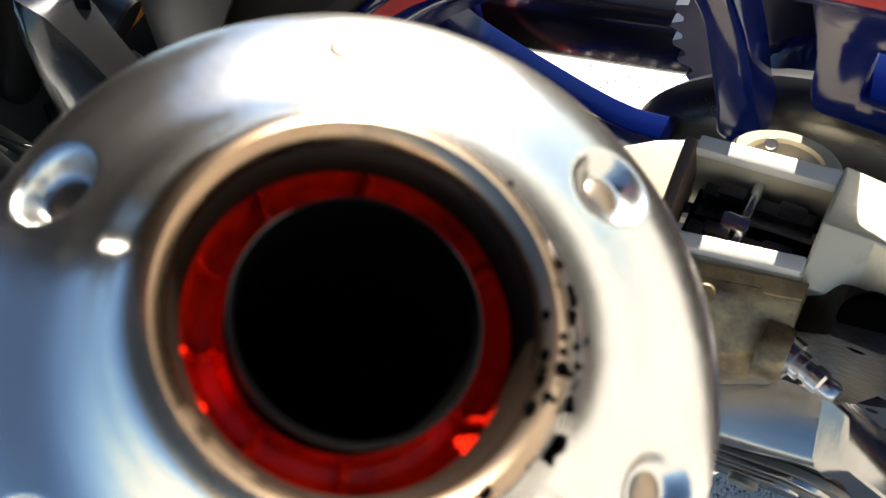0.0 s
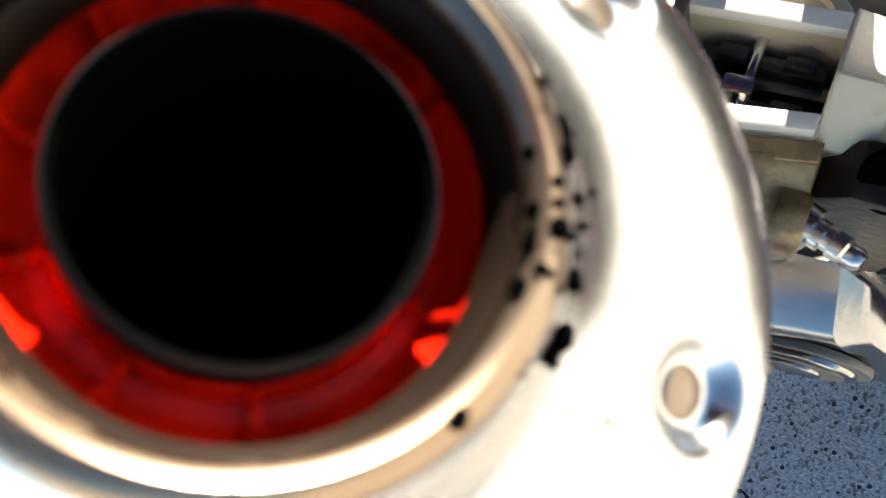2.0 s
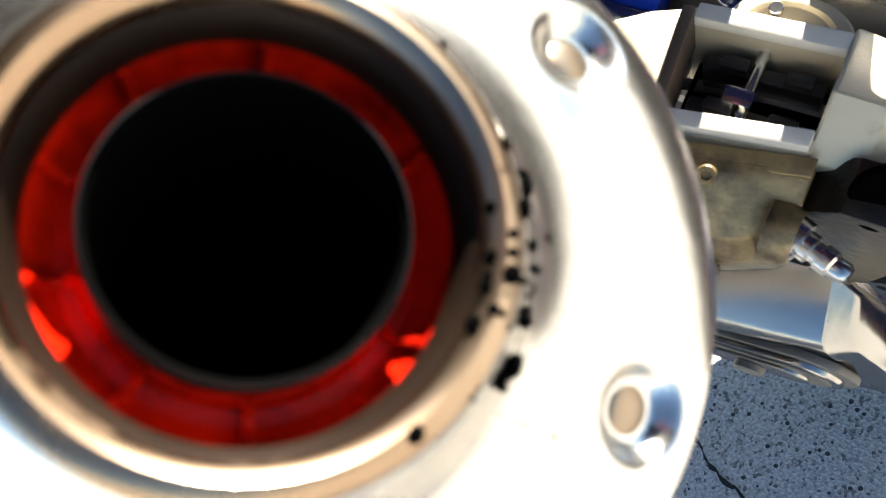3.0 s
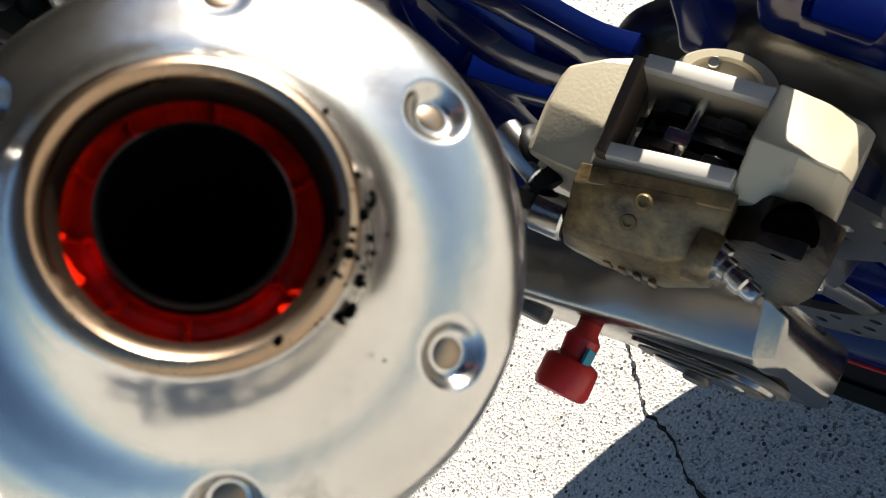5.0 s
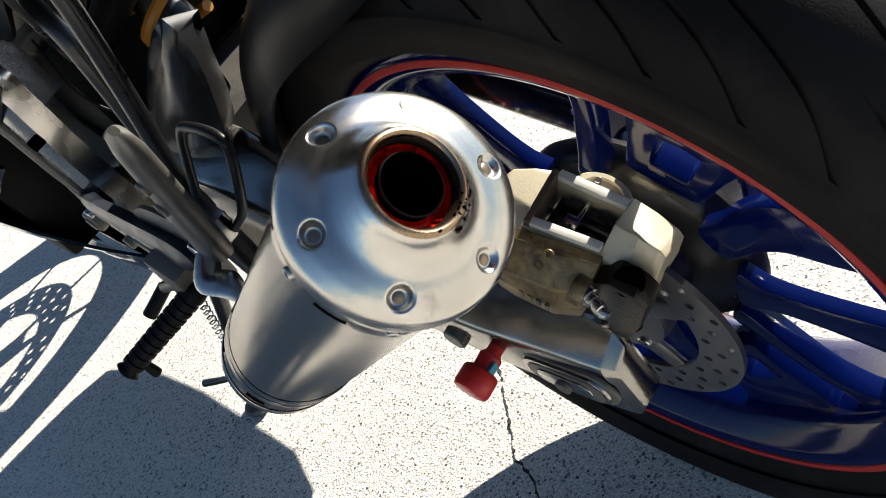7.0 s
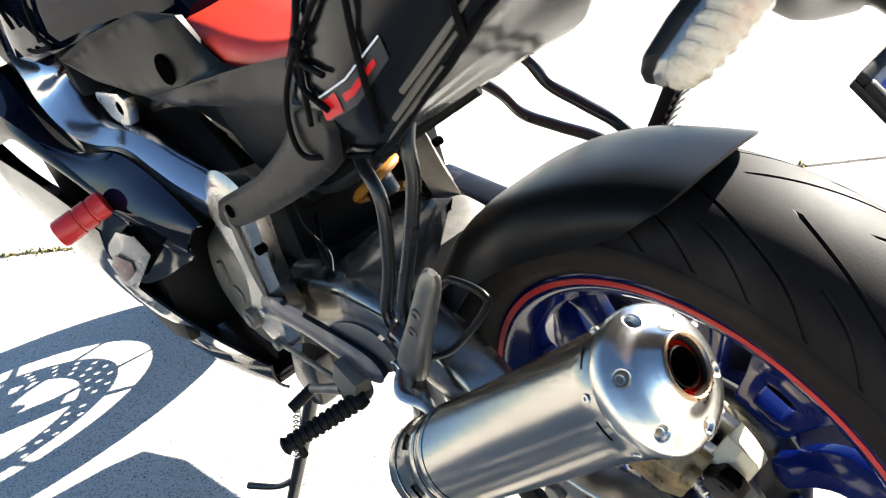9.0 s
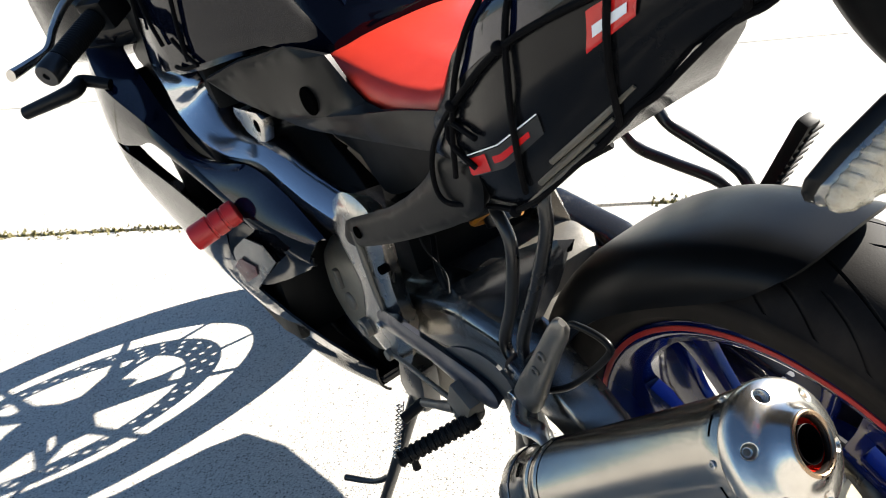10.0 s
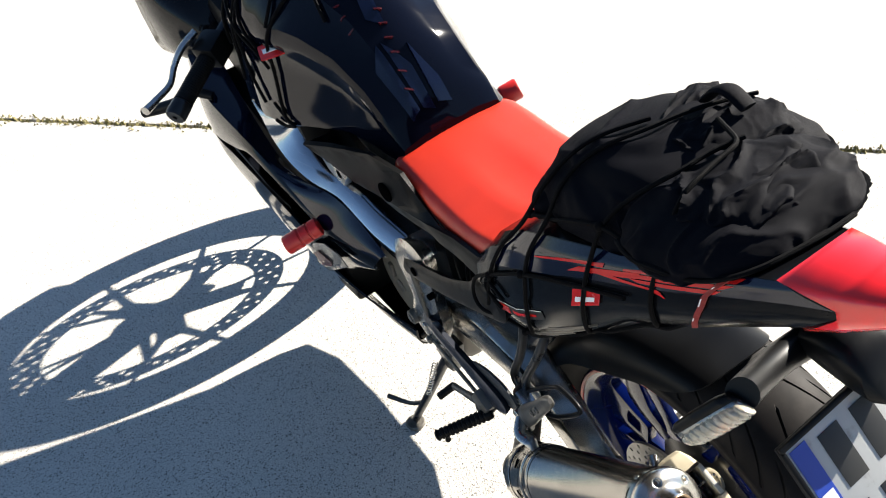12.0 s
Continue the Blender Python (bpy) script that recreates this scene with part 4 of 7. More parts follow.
    part("pad_backing", bm, M_RUSTY, c, "rust-brown steel pad retainer")
    for x in (-0.0030, 0.0120):
        bm = bmesh.new()
        box(bm, at(x, 0.001, 0.0010), (0.0048, 0.038, 0.016), rot, 0.001)
        for t in (-0.010, 0.010):
            box(bm, at(x, t, 0.0105), (0.0046, 0.009, 0.005), rot, 0.001)
        part("brake_pad", bm, M_BLACKMETAL, c)
    bm = bmesh.new()
    rod(bm, at(-0.012, 0.003, 0.0105), at(0.020, 0.003, 0.0105), 0.0020)
    box(bm, at(0.0005, 0.005, 0.0135), (0.0060, 0.0095, 0.0042), rot, 0.0012)
    part("pad_pin", bm, M_CHROME, c, "steel pad pin with clip")
    # oil-stained housing on the outboard side, its upper face folded down towards the outside
    skin("piston_housing", ((0.0310, ((-0.0240, 0.0170), (-0.0265, 0.0195), (-0.0300, 0.0185), (-0.0450, 0.0050), (-0.0475, -0.006), (-0.0450, -0.024), (-0.0240, -0.026))), (0.0180, ((-0.0235, 0.0185), (-0.0255, 0.0215), (-0.0300, 0.0205), (-0.0450, 0.0060), (-0.0480, -0.006), (-0.0460, -0.024), (-0.0235, -0.026))), (-0.0080, ((-0.0190, 0.0180), (-0.0205, 0.0210), (-0.0250, 0.0200), (-0.0420, 0.0080), (-0.0465, -0.006), (-0.0440, -0.024), (-0.0190, -0.026))), (-0.0240, ((-0.0140, 0.0150), (-0.0150, 0.0185), (-0.0190, 0.0175), (-0.0330, 0.0110), (-0.0390, 0.0), (-0.0380, -0.020), (-0.0140, -0.026)))), M_GREASY, "oil-stained piston housing", 0.002)
    skin("housing_flange", ((0.0300, ((-0.0230, 0.0195), (-0.0232, 0.0222), (-0.0300, 0.0212), (-0.0302, 0.0185))), (-0.0235, ((-0.0130, 0.0180), (-0.0132, 0.0206), (-0.0190, 0.0196), (-0.0192, 0.0170)))), M_GREASY, "", 0.0006)
    # a raised oval with worn marks on the housing's lower face
    bm = bmesh.new()
    for k in range(4):
        box(bm, at(-0.0474, 0.012 - 0.006 * k, -0.008), (0.0012, 0.0032, 0.007), rot, 0.0003)
    part("cast_marks", bm, M_GREASY, c, "worn raised casting marks")
    # lug that carries the bleed nipple, and the bracket down to the axle
    bm = bmesh.new()
    lathe(bm, [(-0.006, 0.0098), (0.001, 0.0096), (0.003, 0.0085), (0.0035, 0.0060)], at(-0.0350, -0.0225, 0.0100), -T, 28)
    part("nipple_lug", bm, M_GREASY, c)
    bm = bmesh.new()
    prism(bm, [(-0.022, 0.008), (-0.034, 0.019), (-0.050, 0.019), (-0.0585, 0.012), (-0.0575, -0.020), (-0.0520, -0.048), (-0.0450, -0.054), (-0.0380, -0.050), (-0.0330, -0.022), (-0.024, -0.012)], -0.0265, -0.008, 0.002, 2)
    bmesh.ops.transform(bm, matrix=place, verts=bm.verts[:])
    part("bracket", bm, M_BRACKET, c, "greasy brown-black mounting bracket", 20)
    # solid black rod; the shade inside the bore is put into its colour
    bm = bmesh.new()
    rod(bm, at(-0.012, -0.0420, 0.006), at(-0.0195, -0.0430, 0.0195), 0.0092, n=32)
    part("piston_bore", bm, M_SOOT_SHADE, c, "greasy piston bore, its shade drawn as a black disc")
    for x, t, r in ((-0.0275, 0.004, 0.0195), (-0.0345, 0.007, 0.0140)):
        screw(c, at(x, t, r), (R - V((0.6, 0, 0))).normalized(), 0.0032, M_GREASY, "housing_screw")
    bm = bmesh.new()
    p0, pd = at(-0.0355, -0.0265, 0.0120), (-T * 0.93 + V((-0.36, 0, 0)) + R * 0.10).normalized()
    lathe(bm, [(h * 0.82, q * 0.86) for h, q in [(-0.006, 0.0078), (0.002, 0.0078), (0.0025, 0.0055), (0.006, 0.0055), (0.0065, 0.0040), (0.009, 0.0040), (0.0095, 0.0050), (0.014, 0.0050), (0.015, 0.0040), (0.019, 0.0042), (0.021, 0.0030)]], p0, pd, 14)
    part("bleed_nipple", bm, M_ALU, c, "zinc-plated bleed nipple")
    bm = bmesh.new()
    p1 = at(-0.040, 0.031, 0.0)
    rod(bm, p1, p1 + T * 0.014, 0.0085, n=24)
    rod(bm, p1 + T * 0.014, p1 + T * 0.023, 0.0070, n=6)
    part("banjo_bolt", bm, M_CHROME, c)
    bm = bmesh.new()
    q = p1 + T * 0.010 + V((0.008, 0, 0.004))
    sweep(bm, [q, q + V((0.012, 0.012, 0.010)), q + V((0.020, 0.016, 0.0)), q + V((0.03, 0.018, -0.03)), q + V((0.035, 0.02, -0.06))], [0.0062, 0.0058, 0.0048, 0.0045, 0.0045], 12)
    part("brake_hose", bm, M_SOFT, c, "black brake hose")
    bm = bmesh.new()
    rod(bm, q + V((0.003, 0.003, 0.003)), q + V((0.014, 0.022, 0.015)), 0.0066)
    part("hose_ferrule", bm, M_CHROME, c)


def swingarm():
    s = new("swingarm")
    s.parent = bike
    s["label"] = "worn polished aluminium swingarm"

    def ring(c, w, h, tilt, n=24, pw=0.55):
        t = radians(tilt)
        return ellipse_ring(c, (w, 0, 0), (0, -math.sin(t) * h, math.cos(t) * h), n, pw)
    bm = bmesh.new()
    # squared section with a broad polished slope between the upper inside edge and the outer face
    secs = [((-0.1030, -0.058, 0.3250), 0.010, 0.024, -8, 0.60), ((-0.1030, -0.052, 0.3260), 0.0155, 0.034, -8, 0.62), ((-0.1030, -0.030, 0.3265), 0.0170, 0.036, -4, 0.58), ((-0.1040, 0.015, 0.3290), 0.0180, 0.036, 4, 0.50), ((-0.1070, 0.06, 0.3370), 0.0190, 0.034, 20, 0.50), ((-0.1100, 0.12, 0.360), 0.022, 0.033, 34, 0.45), ((-0.112, 0.19, 0.415), 0.024, 0.034, 36, 0.55), ((-0.114, 0.26, 0.455), 0.027, 0.038, 20, 0.55), ((-0.116, 0.34, 0.462), 0.03, 0.044, 0, 0.55), ((-0.118, 0.42, 0.448), 0.03, 0.044, -10, 0.55), ((-0.118, 0.475, 0.435), 0.03, 0.038, -12, 0.55)]

    def section(c, w, h, tilt, shoulder):
        t = radians(tilt)
        up = V((0, -math.sin(t), math.cos(t)))
        return [V(c) + V((w * a, 0, 0)) + up * (h * b) for a, b in ((1, -0.86), (1, 0.80), (0.86, 0.96), (0.62, 1.0), (0.38, 0.93), (-0.80, shoulder + 0.12), (-0.95, shoulder + 0.02), (-1, shoulder - 0.14), (-1, -0.72), (-0.92, -0.90), (-0.74, -1), (0.80, -1))]
    rings = []
    for a, b in zip(secs, secs[1:]):
        for k in range(4):
            f = k / 4
            rings.append(section(V(a[0]).lerp(V(b[0]), f), *[p + (q - p) * f for p, q in zip(a[1:], b[1:])]))
    rings.append(section(*secs[-1]))
    loft(bm, rings)
    part("left_arm", bm, M_ARM, s)
    bm = bmesh.new()
    rings = []
    for (c, w, h, t) in [((0.115, -0.062, 0.302), 0.014, 0.02, -10), ((0.115, 0.0, 0.314), 0.018, 0.027, 0), ((0.114, 0.12, 0.325), 0.022, 0.03, 8), ((0.112, 0.26, 0.375), 0.027, 0.034, 20), ((0.11, 0.36, 0.42), 0.03, 0.04, 15), ((0.11, 0.475, 0.435), 0.03, 0.038, 0)]:
        rings.append(ring(c, w, h, t))
    loft(bm, rings)
    part("right_arm", bm, M_WEB, s)
    # cast cross beam in front of the tyre, rising to the shock mount
    bm = bmesh.new()
    rings = []
    for y, z0, z1, w in ((0.352, 0.42, 0.455, 0.080), (0.366, 0.405, 0.468, 0.090), (0.40, 0.395, 0.472, 0.095), (0.44, 0.395, 0.465, 0.10), (0.47, 0.405, 0.458, 0.10)):
        rings.append(ellipse_ring((0, y, (z0 + z1) / 2), (w, 0, 0), (0, 0, (z1 - z0) / 2), 28, 0.45))
    loft(bm, rings)
    part("cross_beam", bm, M_DARKCAST, s)
    bm = bmesh.new()
    prism(bm, [(0.255, 0.548), (0.36, 0.512), (0.43, 0.455), (0.39, 0.44), (0.33, 0.47), (0.27, 0.51)], -0.088, -0.066, 0.006)
    part("brace", bm, M_WEB, s)
    # raised side web that climbs to the mudguard
    bm = bmesh.new()
    panel(bm, [(-0.125, 0.440, 0.455), (-0.118, 0.385, 0.492), (-0.112, 0.333, 0.526), (-0.104, 0.254, 0.580), (-0.098, 0.190, 0.612), (-0.100, 0.186, 0.580), (-0.105, 0.208, 0.540), (-0.112, 0.240, 0.495), (-0.120, 0.300, 0.455), (-0.126, 0.38, 0.425), (-0.128, 0.424, 0.425)], 0.012, 0.03, 0.03, 3, sm=2)
    part("side_web", bm, M_WEB, s, "dark metal side web")
    # axle end: dark raised ovals stand for the shaded recess and groove, with an adjuster block round the axle
    def oval(name, y0, y1, h, x0, x1, mat, bev=0.002, label=""):
        d = V((0, 0.062, -0.006)).normalized()
        ang = math.atan2(d.z, d.y)
        ol = []
        for q in range(24):
            t = 2 * math.pi * q / 24
            yy = (y1 if math.cos(t) > 0 else y0) + h * math.cos(t)
            zz = h * math.sin(t)
            ol.append((yy * math.cos(ang) - zz * math.sin(ang), 0.3220 + yy * math.sin(ang) + zz * math.cos(ang)))
        bm2 = bmesh.new()
        prism(bm2, ol, x0, x1, bev)
        return part(name, bm2, mat, s, label)
    oval("adjuster_recess_shade", -0.036, 0.040, 0.0190, -0.1225, -0.1190, M_DARKCAST, 0.0008)
    oval("adjuster_rim", -0.034, 0.010, 0.0160, -0.1250, -0.1200, M_ARM, 0.0015)
    oval("adjuster_groove_shade", -0.033, 0.008, 0.0130, -0.1258, -0.1235, M_DARKCAST, 0.0004)
    oval("adjuster_plate", -0.028, 0.002, 0.0095, -0.1272, -0.1240, M_ARM, 0.001)
    bm = bmesh.new()
    rod(bm, (-0.1250, -0.012, 0.3210), (-0.1305, -0.012, 0.3210), 0.0062, n=20)
    part("axle_nut", bm, M_DARKCAST, s)
    bm = bmesh.new()
    rod(bm, (-0.122, 0.085, 0.333), (-0.1335, 0.085, 0.333), 0.010)
    part("blanking_plug", bm, M_DARKCAST, s)
    bm = bmesh.new()
    b0 = V((-0.129, 0.047, 0.332))
    lathe(bm, [(-0.016, 0.006), (0, 0.006), (0.004, 0.009), (0.006, 0.0088), (0.014, 0.0085), (0.016, 0.0130), (0.018, 0.0140), (0.030, 0.0142), (0.033, 0.0130), (0.034, 0.010)], b0, (-1, 0, -0.05), 32)
    part("stand_bobbin", bm, M_RED, s, "red anodised paddock stand bobbin")
    bm = bmesh.new()
    box(bm, b0 + V((-0.012, -0.0105, 0.003)), (0.008, 0.002, 0.006), None, 0.0005)
    part("bobbin_label", bm, material("turquoise_print", (0.02, 0.3, 0.38), 0.4), s, "turquoise patch")
    bm = bmesh.new()
    rod(bm, (-0.165, 0.488, 0.437), (0.125, 0.488, 0.437), 0.016)
    part("pivot_spindle", bm, M_DARKCAST, s)


def hugger():
    h = new("rear_hugger")
    h.parent = bike
    h["label"] = "matt black rear mudguard over the tyre"
    bm = bmesh.new()
    rings = []
    for k in range(49):
        f = k / 48
        r = 0.322 + 0.004 * f + 0.012 * f ** 7
        hw = 0.093 - 0.022 * max(0.0, f - 0.6) ** 1.2 / 0.4 ** 1.2
        drop = 0.056 - 0.012 * f ** 8
        prof = []
        for q in range(-12, 13):
            s = q / 12
            x = hw * math.sin(s * 1.45) / math.sin(1.45)
            rr = r - drop * abs(s) ** 3.0
            aa = radians(18 + (71 + 8 * (1 - abs(s) ** 4)) * f)
            prof.append(V((x, rr * math.cos(aa), rr * math.sin(aa))) + HUB)
        rings.append(prof)
    rows = [[bm.verts.new(p) for p in ring] for ring in rings]
    for a, b in zip(rows, rows[1:]):
        for i in range(len(a) - 1):
            bm.faces.new((a[i], a[i + 1], b[i + 1], b[i]))
    bmesh.ops.recalc_face_normals(bm, faces=bm.faces[:])
    bmesh.ops.solidify(bm, geom=bm.faces[:], thickness=0.003)
    part("guard", bm, M_MATT, h)


def front_wheel():
    w = new("front_wheel")
    w.parent = bike
    w["label"] = "front wheel with large floating brake disc"
    c = V((0, 1.345, 0.298))
    bm = bmesh.new()
    wheel_tyre(bm, c, 0.288, 0.050, 0.231, 20, 300)
    part("tyre", bm, M_RUBBER, w)
    bm = bmesh.new()
    lathe(bm, [(-0.043, 0.2325), (-0.045, 0.229), (-0.044, 0.216), (-0.036, 0.202), (-0.02, 0.196), (0.02, 0.196), (0.036, 0.202), (0.044, 0.216), (0.045, 0.229), (0.043, 0.2325), (0, 0.212)], c, (1, 0, 0), 96, shut=True)
    part("rim", bm, M_BLUE, w)
    bm = bmesh.new()
    rod(bm, c + V((-0.05, 0, 0)), c + V((0.05, 0, 0)), 0.04)
    part("hub", bm, M_BLUE, w)
    for k in range(5):
        mid = 30 + 72 * k
        bm = bmesh.new()
        spoke_bar(bm, c, mid, 0.034, mid, 0.100, 0.016, 0.018, 0.014, 0.010)
        spoke_bar(bm, c, mid + 7, 0.085, mid + 17, 0.208, 0.006, 0.003, 0.008, 0.006)
        spoke_bar(bm, c, mid - 7, 0.085, mid - 17, 0.208, 0.006, 0.003, 0.008, 0.006)
        part("spoke", bm, M_BLUE, w)
    bm = bmesh.new()
    perforated(bm, c, 0.134, 0.172, -0.062, -0.057, [(0.142, 30, 0, 0.0036), (0.153, 30, 4, 0.0038), (0.164, 30, 8, 0.0036)])
    part("brake_disc", bm, M_DISC, w, "drilled floating front brake disc")
    bm = bmesh.new()
    for k in range(5):
        a = 12 + 72 * k
        spoke_bar(bm, c + V((-0.058, 0, 0)), a, 0.045, a + 12, 0.138, 0.008, 0.005, 0.003, 0.003, 0.001)
    lathe(bm, [(-0.062, 0.03), (-0.062, 0.052), (-0.05, 0.052), (-0.05, 0.03)], c, (1, 0, 0), 40, shut=True)
    part("disc_carrier", bm, M_DISC, w)
    f = new("front_fork")
    f.parent = bike
    f["label"] = "telescopic front fork with mudguard"
    for s in (-1, 1):
        bm = bmesh.new()
        rod(bm, c + V((s * 0.095, 0.02, -0.02)), V((s * 0.1, 1.12, 0.66)), 0.027)
        part("fork_leg", bm, M_BLACKMETAL, f)
        bm = bmesh.new()
        rod(bm, V((s * 0.1, 1.14, 0.62)), V((s * 0.1, 0.985, 0.93)), 0.022)
        part("fork_tube", bm, M_ALU, f)
    bm = bmesh.new()
    rows = []
    for k in range(25):
        a = radians(20 + 95 * k / 24)
        row = []
        for q in range(-6, 7):
            s = q / 6
            r = 0.315 - 0.045 * abs(s) ** 2.5
            row.append(bm.verts.new(V((0.066 * s, r * math.cos(a), r * math.sin(a))) + c))
        rows.append(row)
    for a, b in zip(rows, rows[1:]):
        for i in range(len(a) - 1):
            bm.faces.new((a[i], a[i + 1], b[i + 1], b[i]))
    bmesh.ops.solidify(bm, geom=bm.faces[:], thickness=0.003)
    part("front_mudguard", bm, M_GLOSS, f)
    # the bars are turned a little
    head = Matrix.Translation((0, 1.01, 0.85)) @ Matrix.Rotation(radians(6), 4, V((0, -0.42, 0.91))) @ Matrix.Translation((0, -1.01, -0.85))
    shift = Matrix.Translation((0.035, -0.045, 0.0))
    w.matrix_local = shift @ head
    f.matrix_local = shift @ head


build_ground()
rear_wheel()
drive_chain()
muffler()
caliper()
swingarm()
hugger()
front_wheel()

def frame_and_engine():
    fr = new("frame")
    fr.parent = bike
    fr["label"] = "polished aluminium twin-spar frame"
    for s in (1, -1):
        bm = bmesh.new()
        crest = resample([(-0.239, 0.817, 0.750), (-0.240, 0.789, 0.724), (-0.240, 0.777, 0.692), (-0.237, 0.738, 0.660), (-0.228, 0.681, 0.643), (-0.213, 0.607, 0.643), (-0.207, 0.556, 0.624), (-0.202, 0.519, 0.608), (-0.191, 0.483, 0.589)], 40)
        upper = []
        face = V((-0.60, -0.15, 0.78)).normalized()
        for i, p in enumerate(crest):
            along = (crest[min(i + 1, 39)] - crest[max(i - 1, 0)]).normalized()
            across = face.cross(along).normalized()
            across = across if across.x > 0 else -across
            f = i / 39
            upper.append(p + across * (0.050 - 0.022 * min(1.0, max(0.0, (f - 0.25) / 0.30))))
        rings = []
        for p, q in zip(crest, upper):
            p, q = [V(c) for c in mirrored([p, q], s)]
            side = V((-s, 0, 0.25)).normalized()
            m1, m2 = q.lerp(p, 0.35) + side * 0.0015, q.lerp(p, 0.8) + side * 0.0012
            rings.append([V((s * -0.12, q.y, q.z - 0.005)), q + V((s * 0.012, 0, 0.001)), q, m1, m2, p, p + V((s * 0.004, 0, -0.008)), p + V((s * 0.012, -0.004, -0.045)), p + V((s * 0.02, 0, -0.052)), V((s * -0.12, p.y, p.z - 0.05))])
        loft(bm, rings)
        part("spar", bm, M_SPAR, fr, angle=50)
        bm = bmesh.new()
        ol = [(-0.180, 0.470, 0.622), (-0.182, 0.51, 0.575), (-0.182, 0.487, 0.50), (-0.182, 0.51, 0.44), (-0.182, 0.512, 0.408), (-0.182, 0.47, 0.382), (-0.18, 0.43, 0.388), (-0.178, 0.405, 0.44), (-0.178, 0.41, 0.51), (-0.176, 0.403, 0.595), (-0.177, 0.43, 0.625)]
        panel(bm, mirrored(ol, s), 0.008, 0.02, 0.03, 3, -s)
        casting = part("pivot_casting", bm, M_ALU, fr)
        # dark strip laid on the casting to stand for the shaded channel
        bm = bmesh.new()
        sweep(bm, mirrored([(-0.189, 0.439, 0.587), (-0.189, 0.435, 0.547), (-0.189, 0.434, 0.509), (-0.189, 0.430, 0.474)], s), [0.003, 0.0045, 0.0045, 0.003], 8)
        part("casting_groove_shade", bm, M_DARKCAST, casting)
        # hole drawn as a black disc that carries its shade
        bm = bmesh.new()
        h0, h1 = mirrored([(-0.178, 0.401, 0.547), (-0.1895, 0.401, 0.547)], s)
        rod(bm, h0, h1, 0.0055)
        part("casting_hole", bm, M_SOOT_SHADE, casting)
        bm = bmesh.new()
        e0, e1, e2 = mirrored([(-0.185, 0.500, 0.422), (-0.198, 0.500, 0.422), (-0.200, 0.500, 0.422)], s)
        rod(bm, e0, e1, 0.0135)
        rod(bm, e1, e2, 0.009, n=6)
        part("pivot_bolt", bm, M_DARKCAST, fr)
        bm = bmesh.new()
        sweep(bm, mirrored([(-0.1, 0.42, 0.57), (-0.13, 0.25, 0.70), (-0.11, 0.10, 0.80), (-0.09, 0.0, 0.87)], s), 0.012, 12)
        part("subframe_tube", bm, M_BLACKMETAL, fr)
    bm = bmesh.new()
    prism(bm, [(0.663, 0.701), (0.672, 0.692), (0.645, 0.669), (0.610, 0.664), (0.590, 0.668), (0.574, 0.690), (0.572, 0.702), (0.585, 0.708)], -0.200, -0.186, 0.003)
    bracket = part("tank_bracket", bm, M_ALU, fr)
    # black disc in place of a shaded hole
    bm = bmesh.new()
    rod(bm, (-0.1990, 0.596, 0.689), (-0.2008, 0.596, 0.689), 0.0085)
    part("bracket_hole", bm, M_SOOT_SHADE, bracket)
    # engine block, cover and gearbox
    en = new("engine")
    en.parent = bike
    en["label"] = "dark dirty engine with round side cover"
    bm = bmesh.new()
    box(bm, (0, 0.60, 0.36), (0.26, 0.26, 0.20), Matrix.Rotation(radians(8), 3, "X"), 0.03, 3)
    part("crankcase", bm, M_DARKCAST, en)
    bm = bmesh.new()
    lathe(bm, [(0, 0.094), (0.02, 0.092), (0.034, 0.082), (0.040, 0.066), (0.041, 0.03)], (-0.125, 0.592, 0.408), (-1, 0, 0), 48)
    cover = part("generator_cover", bm, M_DULLGOLD, en, "dull grey-gold round cover")
    bm = bmesh.new()
    rod(bm, (-0.164, 0.592, 0.408), (-0.170, 0.592, 0.408), 0.014, n=20)
    box(bm, (-0.168, 0.607, 0.441), (0.008, 0.012, 0.03), None, 0.002)
    part("cover_plug", bm, M_DARKCAST, cover)
    bm = bmesh.new()
    rings = []
    for k in range(9):
        z = 0.44 + 0.022 * k
        rings.append(ellipse_ring((0, 0.66, z), (0.075 if k % 2 else 0.06, 0, 0), (0, 0.07 if k % 2 else 0.055, 0), 24, 0.7))
    loft(bm, rings)
    part("cylinder", bm, M_DARKCAST, en)
    bm = bmesh.new()
    box(bm, (0, 0.52, 0.52), (0.24, 0.12, 0.12), None, 0.02)
    part("airbox", bm, M_SOFT, en)
    bm = bmesh.new()
    rod(bm, (-0.10, 0.50, 0.525), (-0.04, 0.36, 0.60), 0.016)
    part("coolant_tube", bm, M_SOFT, en)
    # shock with yellow spring
    sh = new("rear_shock")
    sh.parent = bike
    sh["label"] = "rear shock absorber with yellow spring"
    bm = bmesh.new()
    p, q = V((-0.02, 0.40, 0.52)), V((-0.02, 0.46, 0.64))
    d, u, v = frame_of(q - p)
    pts = []
    for k in range(57):
        t = 2 * math.pi * k / 16
        pts.append(p + (q - p) * (k / 56) + (u * math.cos(t) + v * math.sin(t)) * 0.030)
    sweep(bm, pts, 0.0058, 8, 1)
    part("spring", bm, M_GOLD, sh, "yellow coil spring")
    bm = bmesh.new()
    rod(bm, p, q, 0.019)
    part("damper", bm, M_BLACKMETAL, sh)
    bm = bmesh.new()
    rod(bm, p + d * 0.11, p + d * 0.12, 0.038)
    part("spring_collar", bm, M_BLACKMETAL, sh)
